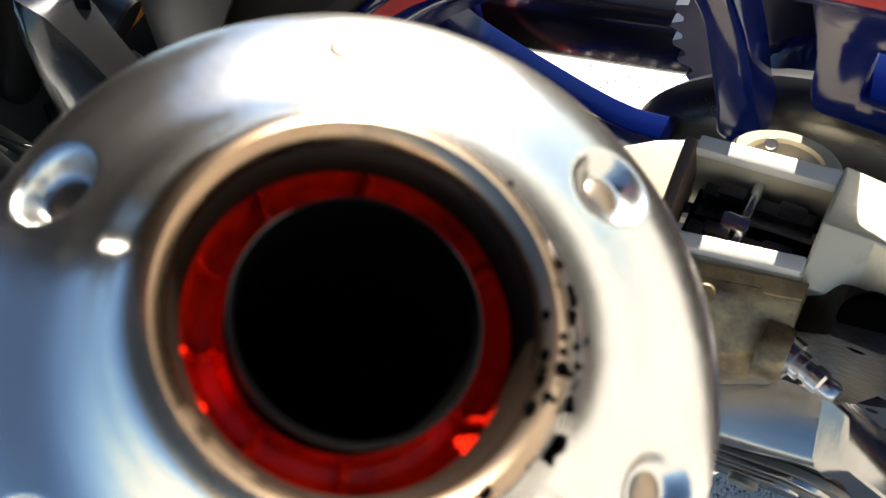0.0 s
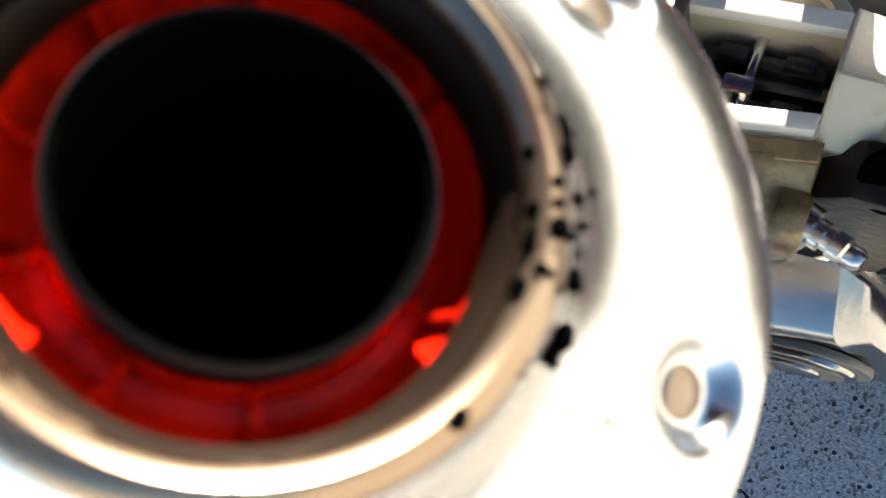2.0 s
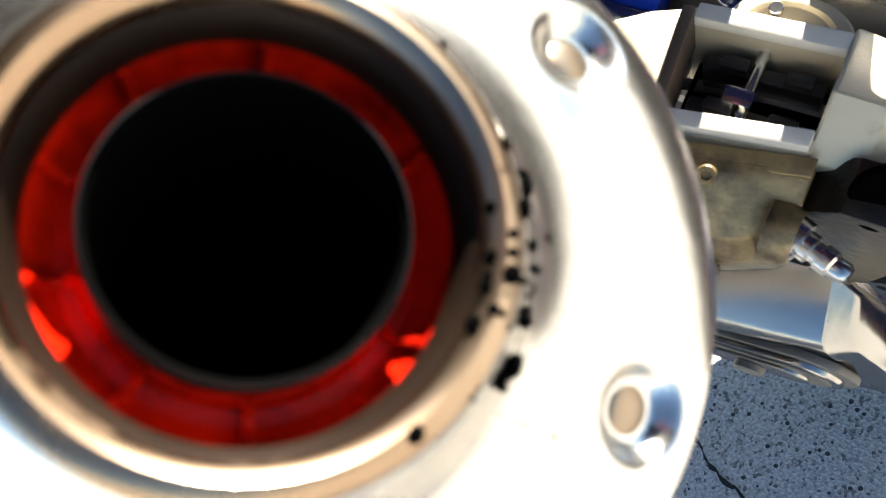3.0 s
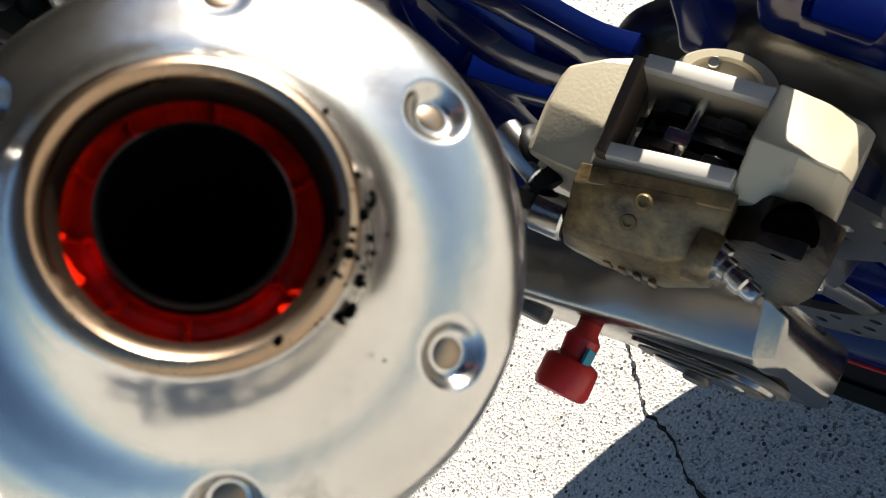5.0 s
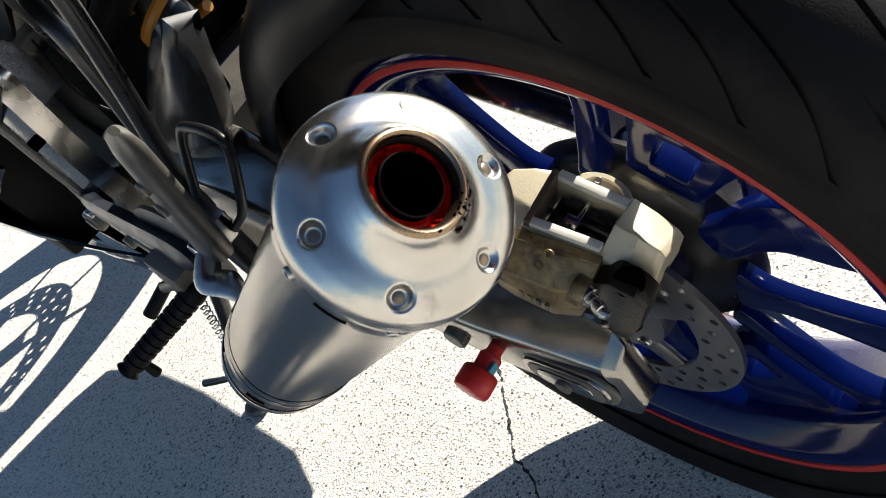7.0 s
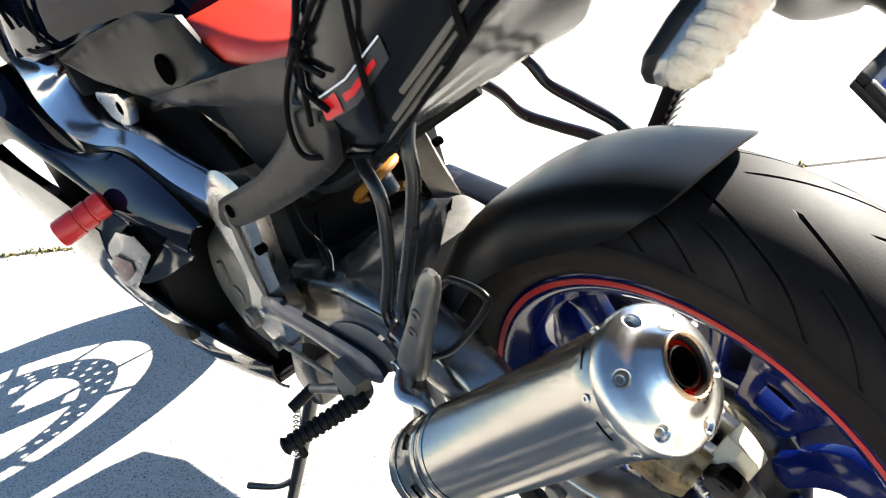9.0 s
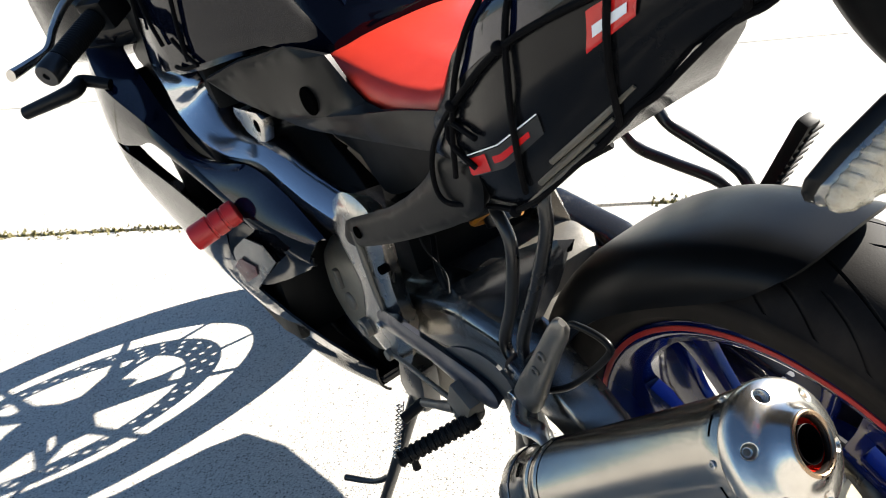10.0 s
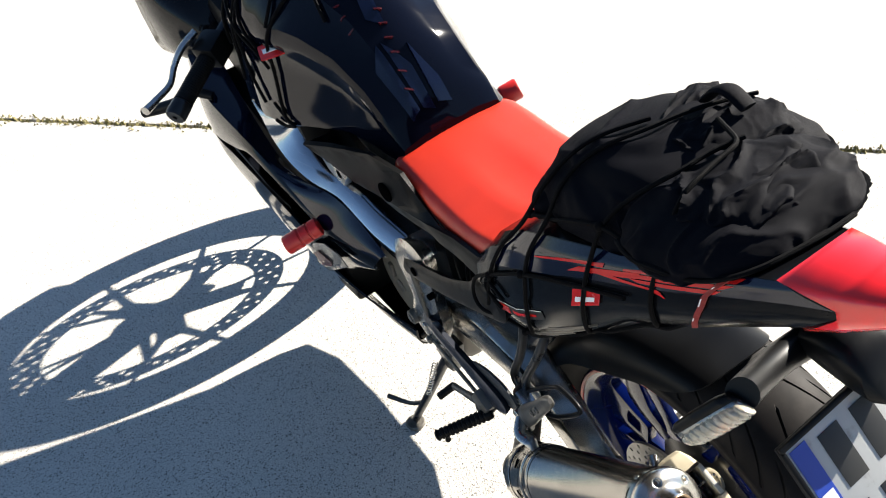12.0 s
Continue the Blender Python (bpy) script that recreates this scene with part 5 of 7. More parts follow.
    # loose cables
    for pts, r in (([(-0.12, 0.42, 0.60), (-0.13, 0.40, 0.55), (-0.12, 0.385, 0.51), (-0.135, 0.36, 0.50)], 0.0012), ([(-0.10, 0.44, 0.63), (-0.12, 0.34, 0.60), (-0.1, 0.22, 0.66), (-0.05, 0.15, 0.70)], 0.006), ([(-0.09, 0.45, 0.52), (-0.12, 0.40, 0.50), (-0.12, 0.37, 0.44), (-0.10, 0.36, 0.38)], 0.004)):
        bm = bmesh.new()
        sweep(bm, pts, r, 8)
        part("cable", bm, M_SOFT, en)


def footrests():
    # rider's footrest plate, peg, heel guard, gear lever
    f = new("footrest_hanger")
    f.parent = bike
    f["label"] = "dark footrest hanger with heel guard and ribbed peg"
    bm = bmesh.new()
    ol = [(-0.190, 0.452, 0.462), (-0.190, 0.440, 0.476), (-0.192, 0.415, 0.484), (-0.195, 0.396, 0.488), (-0.198, 0.293, 0.494), (-0.199, 0.235, 0.496), (-0.200, 0.201, 0.490), (-0.202, 0.195, 0.475), (-0.202, 0.226, 0.464), (-0.198, 0.32, 0.466), (-0.194, 0.40, 0.456), (-0.190, 0.435, 0.446)]
    panel(bm, ol, 0.005, 0.010, 0.012, 3)
    part("hanger_plate", bm, M_HANGER, f)
    bm = bmesh.new()
    panel(bm, [(-0.190, 0.309, 0.476), (-0.190, 0.285, 0.497), (-0.190, 0.258, 0.510), (-0.190, 0.235, 0.517), (-0.190, 0.210, 0.519), (-0.190, 0.193, 0.514), (-0.190, 0.180, 0.502), (-0.190, 0.185, 0.484), (-0.190, 0.227, 0.464), (-0.190, 0.304, 0.454)], 0.001, 0.004, 0.004, 3, sm=2)
    part("heel_guard", bm, M_HEEL, f, "flat grey heel guard")
    for y, z in ((0.437, 0.458),):
        screw(f, V((-0.197, y, z)), (-1, 0, 0), 0.0055, M_CHROME, "hanger_bolt")
    bm = bmesh.new()
    p, q = V((-0.205, 0.236, 0.440)), V((-0.281, 0.266, 0.424))
    d = (q - p).normalized()
    prof = [(0, 0.008), (0.004, 0.0095)]
    for k in range(11):
        h = 0.008 + k * 0.0072
        e = 0.0102 - 0.00012 * k
        prof += [(h, e), (h + 0.0036, e), (h + 0.0042, e - 0.0016), (h + 0.0066, e - 0.0016)]
    prof += [(0.090, 0.010), (0.093, 0.006)]
    lathe(bm, prof, p, d, 18)
    rod(bm, q - d * 0.006, q - d * 0.006 + V((0, 0, -0.022)), 0.0035, 0.0045, n=12)
    part("rider_peg", bm, M_SOFT, f, "ribbed black rubber footpeg")
    bm = bmesh.new()
    rod(bm, (-0.196, 0.256, 0.436), (-0.214, 0.250, 0.440), 0.015, n=16)
    box(bm, (-0.206, 0.250, 0.456), (0.022, 0.034, 0.040), Matrix.Rotation(radians(30), 3, "X"), 0.003)
    part("peg_mount", bm, M_DARKCAST, f)
    g = new("gear_lever")
    g.parent = bike
    g["label"] = "steel gear lever with rubber tip"
    bm = bmesh.new()
    sweep(bm, [(-0.208, 0.275, 0.432), (-0.212, 0.315, 0.415), (-0.214, 0.345, 0.402)], [0.007, 0.005, 0.0055], 12)
    part("lever_arm", bm, M_DARKCAST, g)
    bm = bmesh.new()
    rod(bm, (-0.212, 0.345, 0.402), (-0.242, 0.350, 0.392), 0.0065)
    part("lever_tip", bm, M_SOFT, g)
    bm = bmesh.new()
    rod(bm, (-0.198, 0.30, 0.420), (-0.188, 0.455, 0.400), 0.0032)
    rod(bm, (-0.180, 0.455, 0.400), (-0.196, 0.455, 0.400), 0.0075)
    part("shift_rod", bm, M_DARKCAST, g)
    # passenger hangers of bent tube
    rh = new("passenger_hanger")
    rh.parent = bike
    rh["label"] = "bent black tube hanger with raised ribbed peg"
    for pts in ([(0.13, 0.335, 0.66), (0.14, 0.295, 0.630), (0.145, 0.275, 0.602), (0.15, 0.235, 0.582), (0.155, 0.193, 0.561), (0.16, 0.177, 0.530)], [(0.14, 0.40, 0.60), (0.15, 0.362, 0.576), (0.15, 0.332, 0.555), (0.155, 0.286, 0.545), (0.16, 0.22, 0.533), (0.16, 0.18, 0.50)]):
        bm = bmesh.new()
        sweep(bm, pts, 0.0070, 14)
        part("tube", bm, M_BLACKMETAL, rh)
    bm = bmesh.new()
    a, b = V((0.16, 0.175, 0.52)), V((0.172, 0.112, 0.632))
    rot = Matrix.Rotation(math.atan2((b - a).z, (b - a).y), 3, "X")
    box(bm, (a + b) / 2, (0.022, (b - a).length, 0.016), rot, 0.005)
    peg = part("passenger_peg", bm, M_SOFT, rh, "ribbed black passenger peg")
    for k in range(9):
        bm = bmesh.new()
        box(bm, a.lerp(b, 0.25 + 0.085 * k) + rot @ V((0, 0, 0.008)), (0.020, 0.005, 0.006), rot, 0.001)
        part("rib", bm, M_SOFT, peg)
    for s in (1,):
        h = new("passenger_hanger")
        h.parent = bike
        h["label"] = "bent black tube hanger with folded passenger peg"
        bm = bmesh.new()
        sweep(bm, [(s * -0.125, 0.225, 0.700), (s * -0.145, 0.205, 0.672), (s * -0.152, 0.182, 0.640), (s * -0.158, 0.195, 0.575), (s * -0.166, 0.212, 0.522), (s * -0.168, 0.19, 0.500)], 0.0062, 14)
        part("front_tube", bm, M_BLACKMETAL, h)
        bm = bmesh.new()
        sweep(bm, [(s * -0.12, 0.140, 0.730), (s * -0.145, 0.128, 0.704), (s * -0.15, 0.128, 0.672), (s * -0.158, 0.150, 0.610), (s * -0.166, 0.178, 0.545), (s * -0.168, 0.182, 0.505)], 0.0062, 14)
        part("rear_tube", bm, M_BLACKMETAL, h)
        bm = bmesh.new()
        sweep(bm, [(s * -0.168, 0.178, 0.520), (s * -0.160, 0.118, 0.583), (s * -0.158, 0.098, 0.592), (s * -0.158, 0.068, 0.590), (s * -0.160, 0.070, 0.575), (s * -0.166, 0.118, 0.522), (s * -0.168, 0.165, 0.49)], 0.0032, 10)
        part("muffler_loop", bm, M_MATT, h)
        bm = bmesh.new()
        sweep(bm, [(s * -0.176, 0.182, 0.520), (s * -0.172, 0.190, 0.478), (s * -0.17, 0.20, 0.43), (s * -0.165, 0.21, 0.395)], [0.012, 0.011, 0.010, 0.010], 14)
        part("drop_tube", bm, M_BLACKMETAL, h)
        bm = bmesh.new()
        a, b = V((-0.188, 0.158, 0.500)), V((-0.192, 0.080, 0.620))
        d = (b - a).normalized()
        up = V((1, 0, 0)).cross(d).normalized()
        rings = []
        for f, w, hh in ((-0.06, 0.006, 0.009), (0.0, 0.009, 0.016), (0.2, 0.009, 0.0155), (0.45, 0.0085, 0.0125), (0.75, 0.008, 0.0105), (0.95, 0.0075, 0.0095), (1.05, 0.0055, 0.008), (1.09, 0.0025, 0.0035)):
            rings.append(ellipse_ring(a.lerp(b, f), (w, 0, 0), up * hh, 20, 0.75))
        loft(bm, rings)
        peg = part("passenger_peg", bm, M_PEG, h, "folded worn aluminium peg")
        for f in (0.52, 0.72):
            screw(peg, a.lerp(b, f) + V((-0.0075, 0, 0)), (-1, 0, 0), 0.005, M_DARKCAST, "peg_stud")
        bm = bmesh.new()
        rod(bm, (s * -0.165, 0.172, 0.498), (s * -0.198, 0.172, 0.498), 0.007)
        box(bm, (s * -0.176, 0.178, 0.503), (0.02, 0.036, 0.034), rot, 0.005)
        part("peg_clevis", bm, M_ALU, h)


def side_stand():
    s = new("side_stand")
    s.parent = bike
    s["label"] = "black steel side stand on the concrete"
    foot = V((-0.237, 0.597, 0.040))
    bm = bmesh.new()
    sweep(bm, [(-0.150, 0.480, 0.320), (-0.165, 0.505, 0.265), (-0.20, 0.55, 0.155), foot + V((0.004, 0, 0.008))], [0.011, 0.010, 0.009, 0.0085], 14)
    part("leg", bm, M_BLACKMETAL, s)
    bm = bmesh.new()
    prism(bm, [(0.44, 0.36), (0.50, 0.35), (0.52, 0.30), (0.495, 0.262), (0.465, 0.275), (0.45, 0.32)], -0.168, -0.14, 0.006)
    part("pivot_bracket", bm, M_BLACKMETAL, s)
    bm = bmesh.new()
    rot = Matrix.Rotation(radians(7.7), 3, "Y")
    lathe(bm, [(-0.004, 0.010), (-0.004, 0.019), (0.001, 0.021), (0.005, 0.018), (0.006, 0.008)], b_ground(foot, 0.006), rot @ V((0, 0, 1)), 24)
    part("foot_pad", bm, M_DARKCAST, s, "scuffed steel foot pad")
    bm = bmesh.new()
    sweep(bm, [(-0.212, 0.565, 0.120), (-0.232, 0.60, 0.098), (-0.256, 0.655, 0.086)], [0.005, 0.0045, 0.0055], 10)
    part("toe_bar", bm, M_BLACKMETAL, s)
    bm = bmesh.new()
    pts = []
    p, q = V((-0.172, 0.50, 0.285)), V((-0.195, 0.530, 0.18))
    d, u, v = frame_of(q - p)
    for k in range(60):
        t = 2 * math.pi * k / 5
        pts.append(p.lerp(q, k / 59) + V((-0.012, 0, 0)) + (u * math.cos(t) + v * math.sin(t)) * 0.005)
    sweep(bm, pts, 0.0012, 6, 1)
    part("return_spring", bm, M_CHROME, s)


def b_ground(p, h):
    """The point in the motorcycle's space that lies h above the ground under p."""
    w = BIKE @ V(p)
    return BIKE.inverted() @ V((w.x, w.y, h))


def mirrored(ol, s):
    return [tuple(p) for p in ol] if s > 0 else [(2 * centre(p[2]) - p[0] - 0.05, p[1], p[2]) for p in ol]


def bodywork():
    # fuel tank
    t = new("fuel_tank")
    t.parent = bike
    t["label"] = "gloss black fuel tank"
    bm = bmesh.new()
    secs = [(0.432, 0.150, 0.772, 0.800, 0.10), (0.452, 0.158, 0.774, 0.845, 0.10), (0.49, 0.165, 0.778, 0.905, 0.10), (0.54, 0.178, 0.780, 0.955, 0.11), (0.60, 0.200, 0.768, 0.988, 0.13), (0.67, 0.226, 0.752, 1.005, 0.16), (0.75, 0.240, 0.738, 1.005, 0.175), (0.83, 0.236, 0.738, 0.985, 0.17), (0.90, 0.215, 0.748, 0.945, 0.15), (0.95, 0.17, 0.765, 0.895, 0.11), (0.965, 0.12, 0.79, 0.86, 0.08)]
    rings = []
    fine = []
    for a, b in zip(secs, secs[1:]):
        for k in range(3):
            fine.append(tuple(x + (y - x) * k / 3 for x, y in zip(a, b)))
    fine.append(secs[-1])
    for y, w, z0, z1, wt in fine:
        h = z1 - z0
        kn = max(0.0, min(1.0, (0.80 - y) / 0.16)) * max(0.0, min(1.0, (y - 0.44) / 0.05))
        right = [(w * 0.94, z0 + 0.004), (w, z0 + 0.05 * h), (w * 0.975, z0 + 0.20 * h), (w * (0.945 - 0.04 * kn), z0 + 0.40 * h), (w * (0.925 - 0.035 * kn), z0 + 0.55 * h), (w * (0.925 - 0.01 * kn), z0 + 0.615 * h), (w * 0.912, z0 + 0.645 * h), (w * 0.87, z0 + 0.72 * h), (wt * 0.95 + w * 0.03, z0 + 0.83 * h), (wt * 0.72, z0 + 0.94 * h), (wt * 0.35, z1 - 0.004)]
        ring = [V((x, y, z)) for x, z in right] + [V((0, y, z1))] + [V((-x, y, z)) for x, z in right[::-1]] + [V((-w * 0.5, y, z0)), V((w * 0.5, y, z0))]
        rings.append(lean(ring))
    loft(bm, rings)
    part("tank_shell", bm, M_TANK, t, angle=24)
    bm = bmesh.new()
    rod(bm, (0, 0.80, 0.985), (0, 0.80, 1.008), 0.042, n=40)
    part("filler_cap", bm, M_BLACKMETAL, t)
    def tank_top(x, y):
        """Height of the tank's skin over (x, y), near its middle."""
        for a, b in zip(secs, secs[1:]):
            if a[0] <= y <= b[0]:
                k = (y - a[0]) / (b[0] - a[0])
                _, w, z0, z1, wt = [p + (q - p) * k for p, q in zip(a, b)]
                h = z1 - z0
                pr = [(0, z1), (wt * 0.35, z1 - 0.004), (wt * 0.72, z0 + 0.94 * h), (wt * 0.95 + w * 0.03, z0 + 0.83 * h), (w * 0.87, z0 + 0.72 * h), (w * 0.912, z0 + 0.645 * h)]
                for p, q in zip(pr, pr[1:]):
                    if p[0] <= abs(x) <= q[0]:
                        z = p[1] + (q[1] - p[1]) * (abs(x) - p[0]) / (q[0] - p[0])
                        return x + centre(z) * (1 + x / w), z
        return x, 0.9

    def tank_patch(name, quad, mat, label, out, nu=8, nv=8):
        bm2 = bmesh.new()
        rows = []
        for i in range(nu + 1):
            u = i / nu
            row = []
            for j in range(nv + 1):
                v = j / nv
                x, y = [(quad[0][k] * (1 - u) + quad[1][k] * u) * (1 - v) + (quad[3][k] * (1 - u) + quad[2][k] * u) * v for k in (0, 1)]
                xx, zz = tank_top(x, y)
                row.append(bm2.verts.new((xx, y - out * 0.7, zz + out)))
            rows.append(row)
        for a, b in zip(rows, rows[1:]):
            for j in range(nv):
                bm2.faces.new((a[j], a[j + 1], b[j + 1], b[j]))
        thicken(bm2, out * 1.4, V((0, -0.4, 1)))
        return part(name, bm2, mat, t, label)
    # clear moulded pad pieces and faded red letter-like bars
    for quad in ([(-0.100, 0.490), (-0.085, 0.442), (-0.055, 0.446), (-0.062, 0.505)], [(-0.050, 0.505), (-0.045, 0.446), (-0.018, 0.442), (-0.012, 0.475)], [(0.010, 0.490), (-0.004, 0.444), (0.030, 0.442), (0.034, 0.460)], [(-0.045, 0.530), (-0.010, 0.515), (0.014, 0.56), (-0.014, 0.575)]):
        tank_patch("pad_piece", quad, M_NAVY, "raised glossy pad piece", 0.0032)
    for k in range(6):
        y0 = 0.462 + 0.014 * k
        tank_patch("letter_bar", [(-0.062 + 0.010 * k, y0), (-0.044 + 0.010 * k, y0 - 0.004), (-0.044 + 0.010 * k, y0 - 0.0026), (-0.062 + 0.010 * k, y0 + 0.0014)], M_FADED, "faded dark red bar", 0.0056, 3, 2)
    for k in range(4):
        y0 = 0.535 + 0.016 * k
        tank_patch("letter_bar", [(-0.098 + 0.006 * k, y0), (-0.082 + 0.006 * k, y0 - 0.003), (-0.082 + 0.006 * k, y0 - 0.0018), (-0.098 + 0.006 * k, y0 + 0.0012)], M_FADED, "faded dark red bar", 0.0022, 3, 2)
    # seat
    st = new("rider_seat")
    st.parent = bike
    st["label"] = "smooth bright red rider's seat"
    bm = bmesh.new()
    secs = [(0.440, 0.160, 0.762, 0.786), (0.425, 0.163, 0.762, 0.789), (0.39, 0.166, 0.754, 0.787), (0.34, 0.168, 0.743, 0.782), (0.29, 0.170, 0.737, 0.782), (0.24, 0.172, 0.742, 0.787), (0.20, 0.172, 0.756, 0.798), (0.16, 0.170, 0.788, 0.822), (0.12, 0.165, 0.826, 0.850), (0.09, 0.160, 0.856, 0.872)]
    fine = []
    for a, b in zip(secs, secs[1:]):
        for k in range(4):
            fine.append(tuple(x + (y - x) * k / 4 for x, y in zip(a, b)))
    fine.append(secs[-1])
    rings = []
    for y, w, z0, z1 in fine:
        h = z1 - z0
        dip = 0.010 * math.exp(-((y - 0.27) / 0.08) ** 2)
        pad = 0.006 * math.exp(-((y - 0.24) / 0.10) ** 2)
        right = [(w * 0.95, z0), (w * 0.985, z0 + 0.14 * h), (w, z0 + 0.38 * h), (w * 0.985, z0 + 0.60 * h), (w * 0.94, z0 + 0.75 * h), (w * 0.84, z0 + 0.84 * h), (w * 0.66, z0 + 0.88 * h - pad * 0.7), (w * 0.46, z0 + 0.96 * h), (w * 0.22, z1 - dip * 0.5)]
        rings.append(lean([V((x, y, z)) for x, z in right] + [V((0, y, z1 - dip * 0.7))] + [V((-x, y, z)) for x, z in right[::-1]] + [V((0, y, z0))]))
    loft(bm, rings)
    part("seat_cover", bm, M_SEAT, st, angle=70)
    # side covers under tank and seat, left and right
    for s in (1, -1):
        c = new("side_cover")
        c.parent = bike
        c["label"] = "grey-black plastic side cover with a dark opening"
        up = [(-0.232, 0.613, 0.759), (-0.215, 0.538, 0.784), (-0.190, 0.450, 0.804), (-0.178, 0.383, 0.799), (-0.172, 0.366, 0.771), (-0.172, 0.338, 0.757), (-0.178, 0.292, 0.759), (-0.185, 0.319, 0.753), (-0.189, 0.403, 0.735), (-0.193, 0.507, 0.711), (-0.212, 0.590, 0.728)]
        if s > 0:
            bm = bmesh.new()
            panel(bm, mirrored(up, s), 0.0015, 0.006, 0.008, 4, -s, sm=1)
            part("upper_cover", bm, M_PLASTIC, c)
        band = [(-0.190, 0.520, 0.707), (-0.187, 0.408, 0.733), (-0.185, 0.318, 0.754), (-0.180, 0.261, 0.766), (-0.181, 0.195, 0.779), (-0.185, 0.182, 0.775), (-0.184, 0.204, 0.741), (-0.180, 0.245, 0.732), (-0.176, 0.337, 0.716), (-0.180, 0.488, 0.699)]
        bm = bmesh.new()
        panel(bm, mirrored(band, s), 0.0015, 0.006, 0.008, 4, -s, sm=1)
        part("cover_band", bm, M_PLASTIC, c)
        if s > 0:
            low = [(-0.186, 0.207, 0.741), (-0.186, 0.225, 0.720), (-0.186, 0.256, 0.695), (-0.186, 0.327, 0.652), (-0.186, 0.445, 0.600), (-0.187, 0.459, 0.590), (-0.188, 0.467, 0.572), (-0.188, 0.463, 0.561), (-0.188, 0.436, 0.566), (-0.188, 0.344, 0.604), (-0.188, 0.257, 0.645), (-0.188, 0.173, 0.689), (-0.190, 0.145, 0.713), (-0.190, 0.145, 0.747)]
            bm = bmesh.new()
            panel(bm, mirrored(low, s), 0.004, 0.007, 0.012, 4, -s, sm=2)
            part("lower_cover", bm, M_PLASTIC, c)
        # black backing added to stand for the shade deep in the opening
        bm = bmesh.new()
        panel(bm, mirrored([(-0.130, 0.50, 0.70), (-0.130, 0.36, 0.735), (-0.130, 0.22, 0.72), (-0.130, 0.27, 0.69), (-0.130, 0.42, 0.61), (-0.130, 0.47, 0.62)], s), 0.0, 0.02, 0.004, 2, -s)
        part("opening_back", bm, M_SOFT, c)
        # dark solid added to fill the gaps under tank and seat
        bm = bmesh.new()
        prism(bm, [(0.20, 0.705), (0.28, 0.68), (0.44, 0.62), (0.52, 0.64), (0.80, 0.70), (0.84, 0.76), (0.62, 0.775), (0.44, 0.778), (0.30, 0.745), (0.21, 0.76)], -0.125 if s > 0 else 0.015, -0.08 if s > 0 else -0.01, 0.004)
        part("gap_filler", bm, M_SOFT, c)
        # holes are black discs on the cover, shade put into the colour
        for y, z, x, r in () if s < 0 else ((0.420, 0.593, 0.1935, 0.0075), (0.427, 0.749, 0.1945, 0.0155)):
            bm = bmesh.new()
            rod(bm, (s * -x + s * 0.009, y, z), (s * -x, y, z), r)
            part("cover_hole", bm, M_SOOT_SHADE, c)
    # tail unit
    tl = new("tail_unit")
    tl.parent = bike
    tl["label"] = "dark grey and black tail unit with red flashes"
    bm = bmesh.new()
    secs = [(0.215, 0.183, 0.715, 0.750, 0.755), (0.195, 0.190, 0.704, 0.775, 0.790), (0.15, 0.195, 0.702, 0.810, 0.845), (0.10, 0.195, 0.716, 0.840, 0.882), (0.05, 0.190, 0.758, 0.865, 0.905), (0.0, 0.180, 0.800, 0.892, 0.922), (-0.05, 0.168, 0.853, 0.912, 0.938), (-0.10, 0.157, 0.882, 0.935, 0.957), (-0.15, 0.147, 0.920, 0.962, 0.980), (-0.20, 0.135, 0.956, 0.986, 1.002), (-0.24, 0.125, 0.981, 1.002, 1.014), (-0.27, 0.110, 1.000, 1.013, 1.020), (-0.29, 0.096, 1.008, 1.014, 1.018)]
    rings = []
    fine = []
    for a, b in zip(secs, secs[1:]):
        for k in range(3):
            fine.append(tuple(x + (y - x) * k / 3 for x, y in zip(a, b)))
    fine.append(secs[-1])
    for y, w, z0, zm, z1 in fine:
        right = [(w * 0.62, z0 - 0.004), (w * 0.86, z0), (w * 0.955, z0 + 0.25 * (zm - z0)), (w, z0 + 0.62 * (zm - z0)), (w * 0.985, z0 + 0.72 * (zm - z0)), (w * 0.965, zm), (w * 0.90, zm + 0.65 * (z1 - zm)), (w * 0.78, z1)]
        hi = 0.55 * (zm - z0) * max(0.0, min(1.0, (0.14 - y) / 0.06))
        rings.append(lean([V((x, y, max(z, z0 + hi))) for x, z in right] + [V((-x, y, z + (hi * 0.5 if i == 7 else 0.0))) for i, (x, z) in enumerate(right[::-1])]))
    loft(bm, rings)
    part("tail_shell", bm, M_TAIL, tl, angle=30)

    def on_tail(y, f, out=0.0012):
        """A point on the left flank: f runs from the lower edge (0) over the ridge (1) to the deck (2)."""
        for a, b in zip(secs, secs[1:]):
            if a[0] >= y >= b[0]:
                k = (a[0] - y) / (a[0] - b[0])
                _, w, z0, zm, z1 = [p + (q - p) * k for p, q in zip(a, b)]
        pr = [(w * 0.86, z0), (w * 0.955, z0 + 0.25 * (zm - z0)), (w, z0 + 0.62 * (zm - z0)), (w * 0.985, z0 + 0.72 * (zm - z0)), (w * 0.965, zm), (w * 0.90, zm + 0.65 * (z1 - zm)), (w * 0.78, z1)]
        fs = [0, 0.35, 0.75, 0.85, 1.0, 1.6, 2.0]
        for i in range(6):
            if fs[i] <= f <= fs[i + 1]:
                q = (f - fs[i]) / (fs[i + 1] - fs[i])
                x, z = pr[i][0] + (pr[i + 1][0] - pr[i][0]) * q, pr[i][1] + (pr[i + 1][1] - pr[i][1]) * q
        x = -x + centre(z) * (1 - x / w)
        return V((x - out, y, z + out * 0.3))

    global flank
    flank = on_tail

